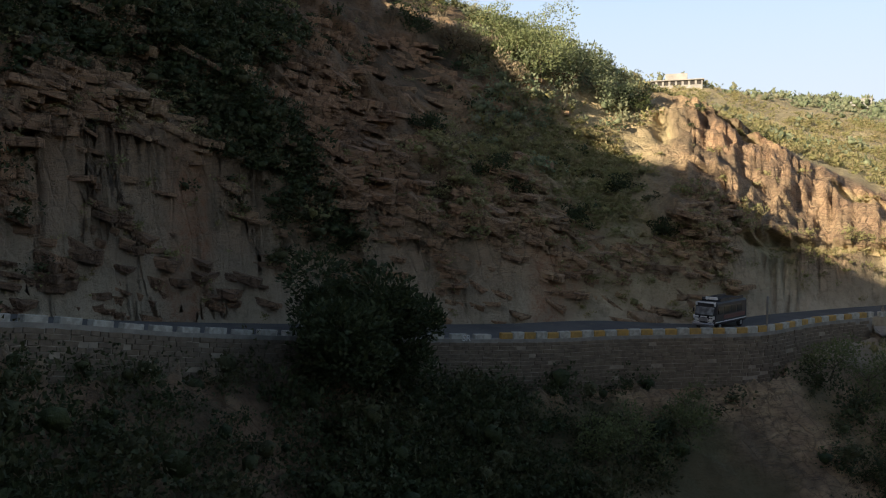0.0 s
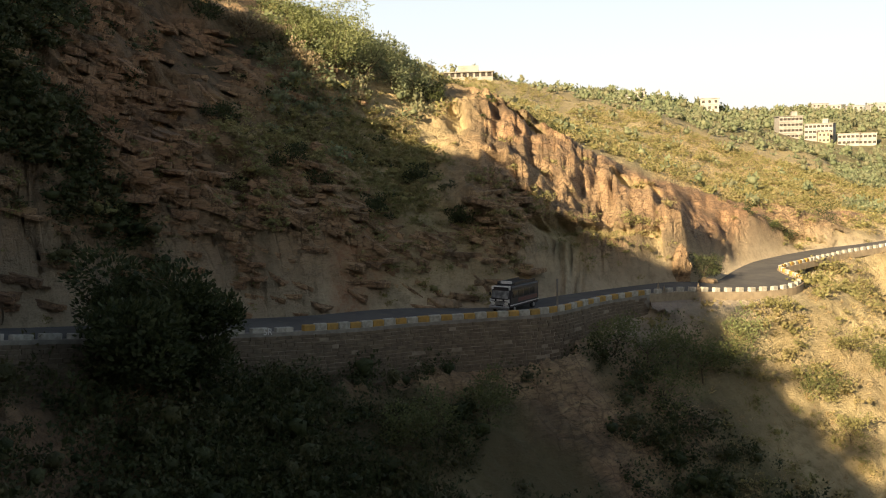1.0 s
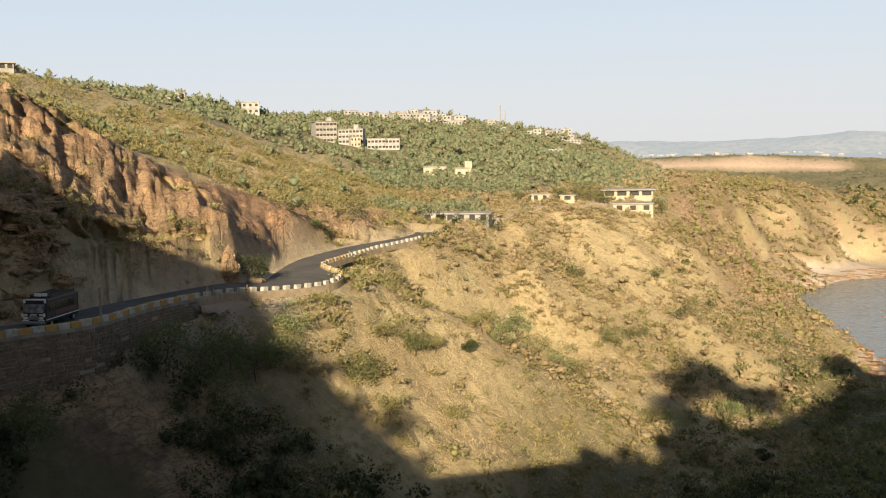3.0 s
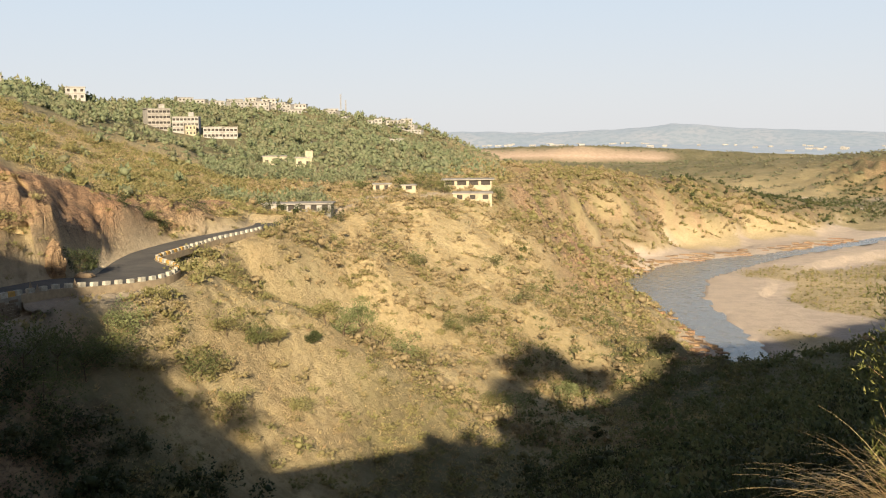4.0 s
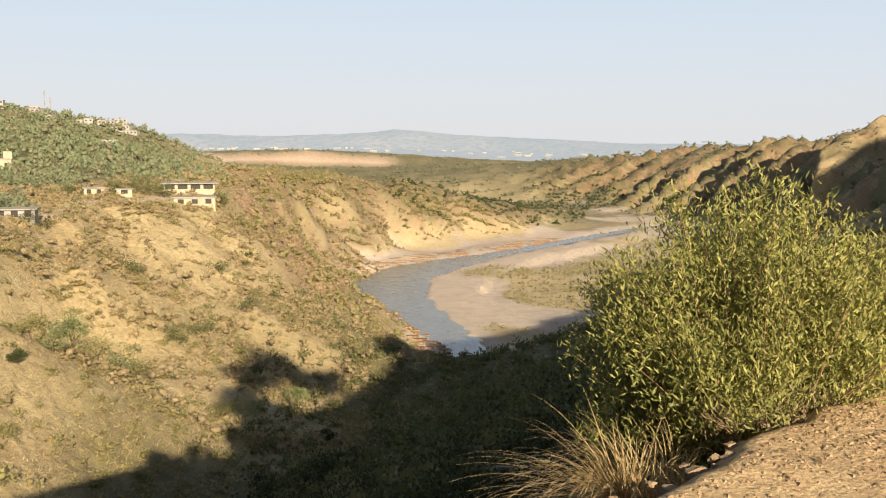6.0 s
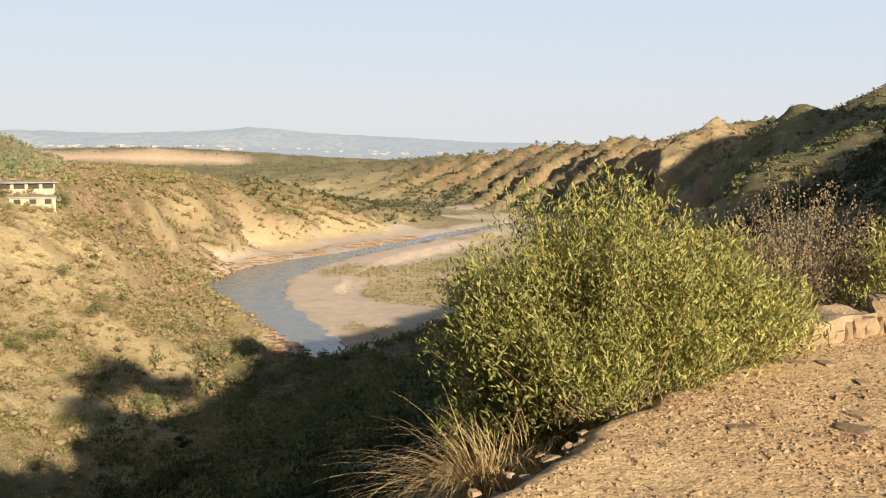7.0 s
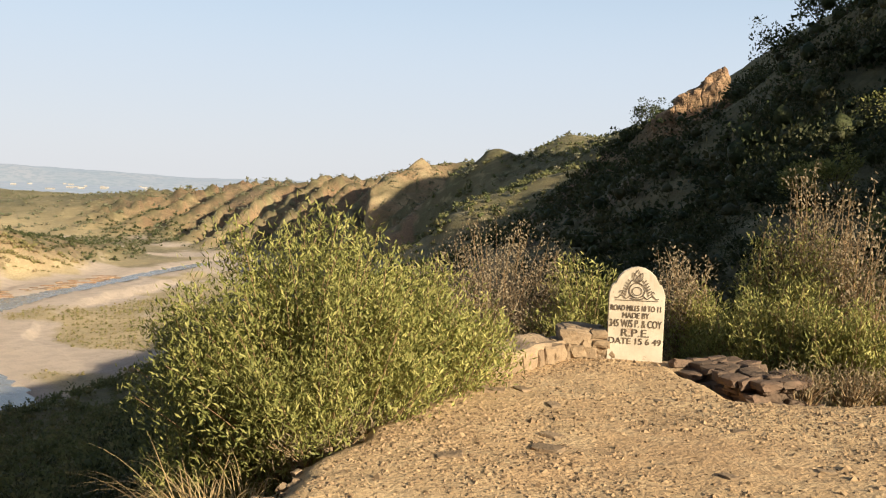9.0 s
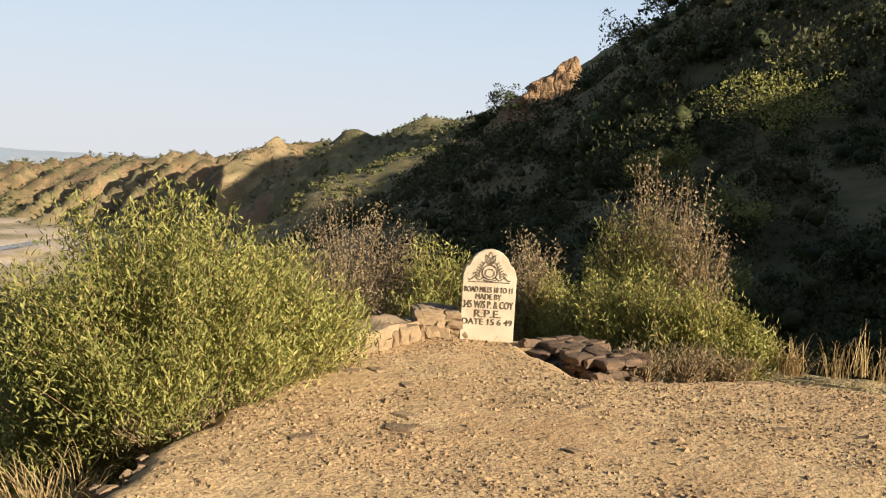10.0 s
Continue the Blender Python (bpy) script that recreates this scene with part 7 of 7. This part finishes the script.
for k in range(64):
    b = (tr.uniform(-17.6, -13.2), tr.uniform(-12.6, -6.0), tr.uniform(-16.8, -13.8), tr.uniform(-22.4, -17.5))[k % 4]
    r = tr.uniform(770, 810) if b < -13 else tr.uniform(820, 880)
    house("town_house", b, r, tr.uniform(6, 13), tr.uniform(6, 9), tr.randint(1, 3), M_PLASTER2, "small pale flat-roofed house of the hill town", turn=tr.uniform(-30, 30), ground_drop=5)
house("house", -7.6, 640, 10, 8, 2, M_PLASTER2, "white house standing out on the wooded hill", openings=3, sh=3.0, ground_drop=4)
house("hill_house", -31.3, 392, 12, 8, 1, M_PLASTER2, "long white house on the grassy crest", openings=5, sh=2.8, ground_drop=3)
house("hill_house", -26.6, 476, 9, 8, 2, M_PLASTER2, "white two-storey house on the crest", openings=3, sh=3.0, ground_drop=3)
house("hill_house", 47.5, 428, 8.5, 8, 2, M_PLASTER2, "pale two-storey house on the far shoulder", openings=3, sh=2.4, slab=0.6, ground_drop=3)
for k in range(60):
    b, r = tr.uniform(-3, 30), tr.uniform(2400, 4000)
    house("far_house", b, r, tr.uniform(9, 22), 9, 1, M_PLASTER2, "white house far off on the plain", turn=tr.uniform(-20, 20), sh=tr.uniform(3.5, 6), openings=3, ground_drop=6)


def mast(b, r, h):
    q = at(b, r)
    thing = tagged(empty("radio_mast", pose(q.x, q.y, ground_at(q.x, q.y))), "thin lattice radio mast above the town", "mast")
    for sx, sy in ((-1, -1), (1, -1), (0, 1)):
        bm = bmesh.new()
        rr = bmesh.ops.create_cone(bm, cap_ends=True, segments=5, radius1=0.28, radius2=0.16, depth=h)
        bmesh.ops.rotate(bm, matrix=Matrix.Rotation(0.025 * sx, 3, "Y") @ Matrix.Rotation(-0.025 * sy, 3, "X"), cent=(0, 0, h / 2), verts=bm.verts[:])
        bmesh.ops.translate(bm, vec=(sx * 0.55, sy * 0.55, h / 2), verts=bm.verts[:])
        part("leg", bm, M_CONCRETE, thing)
    for k in range(8):
        z = h * (k + 0.5) / 8
        part("brace", box_bm(-0.9 + 0.07 * k, -0.7, z, 0.9 - 0.07 * k, 0.7, z + 0.18), M_CONCRETE, thing)


mast(-11.05, 880, 20)
mast(-10.75, 900, 15)


# ---- the parked van-bodied bus on the road ----
def wheel(parent, x, y, r):
    bm = bmesh.new()
    bmesh.ops.create_cone(bm, cap_ends=True, segments=20, radius1=r, radius2=r, depth=0.28)
    bmesh.ops.rotate(bm, matrix=Matrix.Rotation(radians(90), 3, "X"), cent=(0, 0, 0), verts=bm.verts[:])
    bmesh.ops.bevel(bm, geom=[e for e in bm.edges if e.calc_face_angle(0) > 1], offset=0.04, segments=2, affect="EDGES")
    w = part("wheel", bm, M_TYRE, parent)
    w.matrix_basis = pose(x, y, r)
    bm = bmesh.new()
    bmesh.ops.create_cone(bm, cap_ends=True, segments=14, radius1=r * 0.55, radius2=r * 0.45, depth=0.30)
    bmesh.ops.rotate(bm, matrix=Matrix.Rotation(radians(90), 3, "X"), cent=(0, 0, 0), verts=bm.verts[:])
    part("rim", bm, M_CHROME, w, "pale steel rim")


M_TYRE = plain("tyre_rubber", (0.02, 0.02, 0.02), (0.035, 0.033, 0.03), 8, 0.85)
M_CHROME = plain("scuffed_chrome", (0.55, 0.54, 0.52), (0.40, 0.39, 0.37), 10, 0.3, 0.05, 0.002, 0.9)
M_BUSDARK = plain("dark_painted_metal", (0.018, 0.016, 0.017), (0.032, 0.026, 0.025), 2, 0.5, 0.1)
M_BUSRED = plain("maroon_paint", (0.12, 0.045, 0.035), (0.09, 0.04, 0.035), 2, 0.5, 0.1)
M_GLASS = plain("dark_window_glass", (0.04, 0.045, 0.045), (0.03, 0.032, 0.032), 1, 0.12, 0.0)
# pale reflection on the windscreen is put into its base colour
M_WIND = plain("windscreen_reflection_colour", (0.26, 0.265, 0.26), (0.09, 0.092, 0.092), 1.5, 0.15, 0.0)
M_LAMP = plain("headlamp_glass", (0.70, 0.68, 0.62), (0.6, 0.58, 0.52), 4, 0.2, 0.0)

bus = tagged(empty("minibus", on_road(s_at_bearing(-37.1, 130), 3.6, 0.05) @ pose(0, 0, 0, 0, 0, 204)), "dark decorated minibus with white trim and a roof rack", "minibus")
BL, BW = 5.8, 2.05
bm = box_bm(-BL / 2, -BW / 2, 0.45, BL / 2, BW / 2, 2.45, bevel=0.14)
for v in bm.verts:
    if v.co.z > 1.35 and v.co.x > BL / 2 - 0.3:
        v.co.x -= 0.38 * (v.co.z - 1.35)
part("body", bm, M_BUSDARK, bus)
for y in (-1, 1):
    for k in range(4):
        x0 = BL / 2 - 1.5 - k * 1.12
        part("window", box_bm(x0, y * BW / 2 - 0.02, 1.4, x0 + 0.95, y * BW / 2 + 0.02, 2.05, bevel=0.01), M_GLASS, bus)
    part("trim", box_bm(-BL / 2 + 0.1, y * BW / 2 - 0.015, 0.72, BL / 2 - 0.15, y * BW / 2 + 0.025, 0.79, bevel=0.01), M_PAINT, bus, "white painted side band")
    part("side_panel", box_bm(-BL / 2 + 0.4, y * BW / 2 - 0.012, 0.95, BL / 2 - 1.6, y * BW / 2 + 0.018, 1.3, bevel=0.01), M_BUSRED, bus)
    part("mirror", box_bm(BL / 2 - 0.45, y * (BW / 2 + 0.16) - 0.06, 1.5, BL / 2 - 0.35, y * (BW / 2 + 0.16) + 0.06, 1.85, bevel=0.02), M_BUSDARK, bus)
    part("headlight", box_bm(BL / 2 - 0.04, y * 0.68 - 0.17, 0.82, BL / 2 + 0.04, y * 0.68 + 0.17, 1.06, bevel=0.03), M_LAMP, bus)
    for x in (-BL / 2 + 1.1, BL / 2 - 0.95):
        wheel(bus, x, y * (BW / 2 - 0.12), 0.36)
ws = part("windscreen", box_bm(-0.02, -0.86, 0.0, 0.02, 0.86, 0.72, bevel=0.02), M_WIND, bus)
ws.matrix_basis = pose(BL / 2 - 0.01, 0, 1.36, 0, -21, 0)
part("sign_board", box_bm(BL / 2 - 0.62, -0.86, 2.20, BL / 2 - 0.40, 0.86, 2.44, bevel=0.03), M_PAINT, bus, "pale board over the windscreen")
part("grille", box_bm(BL / 2 - 0.02, -0.42, 0.8, BL / 2 + 0.03, 0.42, 1.1, bevel=0.01), M_CHROME, bus)
part("bumper", box_bm(BL / 2 - 0.05, -1.0, 0.42, BL / 2 + 0.14, 1.0, 0.66, bevel=0.04), M_CHROME, bus)
rack = part("roof_rack", box_bm(-BL / 2 + 0.5, -0.85, 2.5, BL / 2 - 1.2, 0.85, 2.56), M_BUSDARK, bus)
for y in (-0.85, 0.85):
    part("rail", box_bm(-BL / 2 + 0.5, y - 0.03, 2.36, BL / 2 - 1.2, y + 0.03, 2.72, bevel=0.01), M_BUSDARK, rack)
part("roof_board", box_bm(BL / 2 - 1.35, -0.55, 2.5, BL / 2 - 1.2, 0.55, 2.8, bevel=0.03), M_PAINT, bus, "pale sign board on the roof")
for y0, z0, w0, h0 in ((-1.0, 1.02, 0.16, 0.3), (0.84, 1.02, 0.16, 0.3), (-0.62, 0.86, 0.16, 0.12), (0.46, 0.86, 0.16, 0.12), (-0.8, 1.14, 0.3, 0.13), (0.5, 1.14, 0.3, 0.13), (-0.3, 1.16, 0.6, 0.1), (-0.9, 0.7, 0.5, 0.08), (0.4, 0.7, 0.5, 0.08), (-0.95, 2.12, 0.16, 0.3), (0.79, 2.12, 0.16, 0.3)):
    part("painted_panel", box_bm(BL / 2 - 0.05 - 0.38 * max(0.0, z0 - 1.35), y0, z0, BL / 2 + 0.035 - 0.38 * max(0.0, z0 - 1.35), y0 + w0, z0 + h0, bevel=0.01), M_PAINT, bus)
for k in range(5):
    part("painted_panel", box_bm(-BL / 2 + 0.35 + k * 0.72, -BW / 2 - 0.03, 1.0, -BL / 2 + 0.75 + k * 0.72, -BW / 2 + 0.01, 1.22, bevel=0.01), M_PAINT if k % 2 else M_YELLOW, bus)
# boulders by the road
for b, off, size in ((-41.5, 7.6, 1.0), (-40.8, 7.4, 0.8), (-42.2, 7.8, 0.7), (-40.2, 7.3, 0.55), (-24.0, 7.2, 1.0), (-23.6, 7.6, 0.8)):
    bm = bmesh.new()
    bmesh.ops.create_icosphere(bm, subdivisions=3, radius=size)
    for v in bm.verts:
        v.co *= 1 + 0.35 * noise.noise(v.co * 1.3 / size + Vector((b, 0, 0))) + 0.1 * noise.noise(v.co * 4 / size)
        v.co.z *= 0.65
    me = bpy.data.meshes.new("boulder")
    bm.to_mesh(me)
    bm.free()
    me.materials.append(M_RUBBLE)
    o = new("boulder", me)
    o.matrix_world = on_road(s_at_bearing(b), off, size * 0.3)
    tagged(o, "pale fallen boulder at the foot of the road cut", "boulder", group="boulders by the road")

# rock pillar beside the bend
q = at(-28.3, 108.2)
bm = bmesh.new()
bmesh.ops.create_icosphere(bm, subdivisions=5, radius=1.0)
for v in bm.verts:
    c = v.co.copy()
    v.co = Vector((c.x * (1.15 - 0.35 * c.z), c.y * (1.1 - 0.35 * c.z), c.z * 3.4 + 2.0))
    rib = abs(noise.noise(Vector((c.x * 2.6, c.y * 2.6, c.z * 0.7 + 4))))
    v.co += Vector((c.x, c.y, 0.2 * c.z)) * (0.55 * noise.noise(v.co * 0.55) - 0.9 * max(0, 0.16 - rib) + 0.22 * noise.noise(v.co * 2.2))
me = bpy.data.meshes.new("rock_pillar")
bm.to_mesh(me)
bm.free()
a_ = me.attributes.new("rock", "FLOAT", "POINT")
a_.data.foreach_set("value", np.ones(len(me.vertices), dtype=np.float32))
me.materials.append(M_HILL)
o = new("rock_pillar", me)
o.matrix_world = pose(q.x, q.y, ground_at(q.x, q.y) - 0.6, 0, 0, 28)
tagged(o, "fluted ochre rock pillar at the roadside bend", "rock")

# ---- far hills ----
def far_hills(name, b0, b1, r, base, tops, seed, mat, label):
    """A low range of hills far behind the plain, with depth."""
    rng = np.random.RandomState(seed)
    bb = np.radians(np.linspace(b0, b1, 220))
    depth = np.linspace(-1, 1, 25)
    ridge = np.interp(np.degrees(bb), [t[0] for t in tops], [t[1] for t in tops])
    B, D = np.meshgrid(bb, depth, indexing="ij")
    R = r + D * 420
    prof = np.cos(D * math.pi / 2) ** 1.4
    p = np.stack([R * np.sin(B), R * np.cos(B), 0 * R], -1).reshape(-1, 3)
    z = base + prof.ravel() * (np.repeat(ridge, 25) - base) * (1 + 0.10 * fbm(p * 0.004, 4)) + 5 * fbm(p * 0.012 + seed, 3)
    p[:, 2] = z
    k = np.arange(len(p)).reshape(220, 25)
    f = np.stack([k[:-1, :-1], k[1:, :-1], k[1:, 1:], k[:-1, 1:]], -1).reshape(-1, 4)
    return tagged(new(name, mesh_of(name, p, f, mat, True)), label, "hills", kind="structure")


far_hills("backdrop", -12, 60, 4350, -75, [(-12, -20), (-4, 10), (2, 2), (6, 8), (9.5, 36), (13, 12), (18, -8), (24, -28), (40, -30), (60, -10)], 3, M_FAR_HAZE, "low hazy hills at the end of the plain")


# ---- rock fin on the shaded hill's crest ----
q = at(55.0, 117)
bm = bmesh.new()
bmesh.ops.create_icosphere(bm, subdivisions=5, radius=1.0)
for v in bm.verts:
    c = v.co.copy()
    w = 1 - 0.62 * max(c.z, 0)
    v.co = Vector((c.x * 4.6 * w + 3.6 * max(c.z, 0), c.y * 2.4 * w, c.z * (7.0 if c.z > 0 else 4)))
    p = v.co * 0.35
    v.co += c * (1.1 * noise.noise(p) + 0.55 * noise.noise(p * 2.3) + 0.3 * noise.noise(p * 5))
me = bpy.data.meshes.new("rock_crag")
bm.to_mesh(me)
bm.free()
for at_name in ("rock",):
    a_ = me.attributes.new(at_name, "FLOAT", "POINT")
    a_.data.foreach_set("value", np.ones(len(me.vertices), dtype=np.float32))
me.materials.append(M_HILL)
o = new("rock_crag", me)
o.matrix_world = pose(q.x, q.y, ground_at(q.x, q.y) + 0.2, 0, 0, -55.3)
tagged(o, "sharp sunlit brown rock fin on the hill crest", "rock")
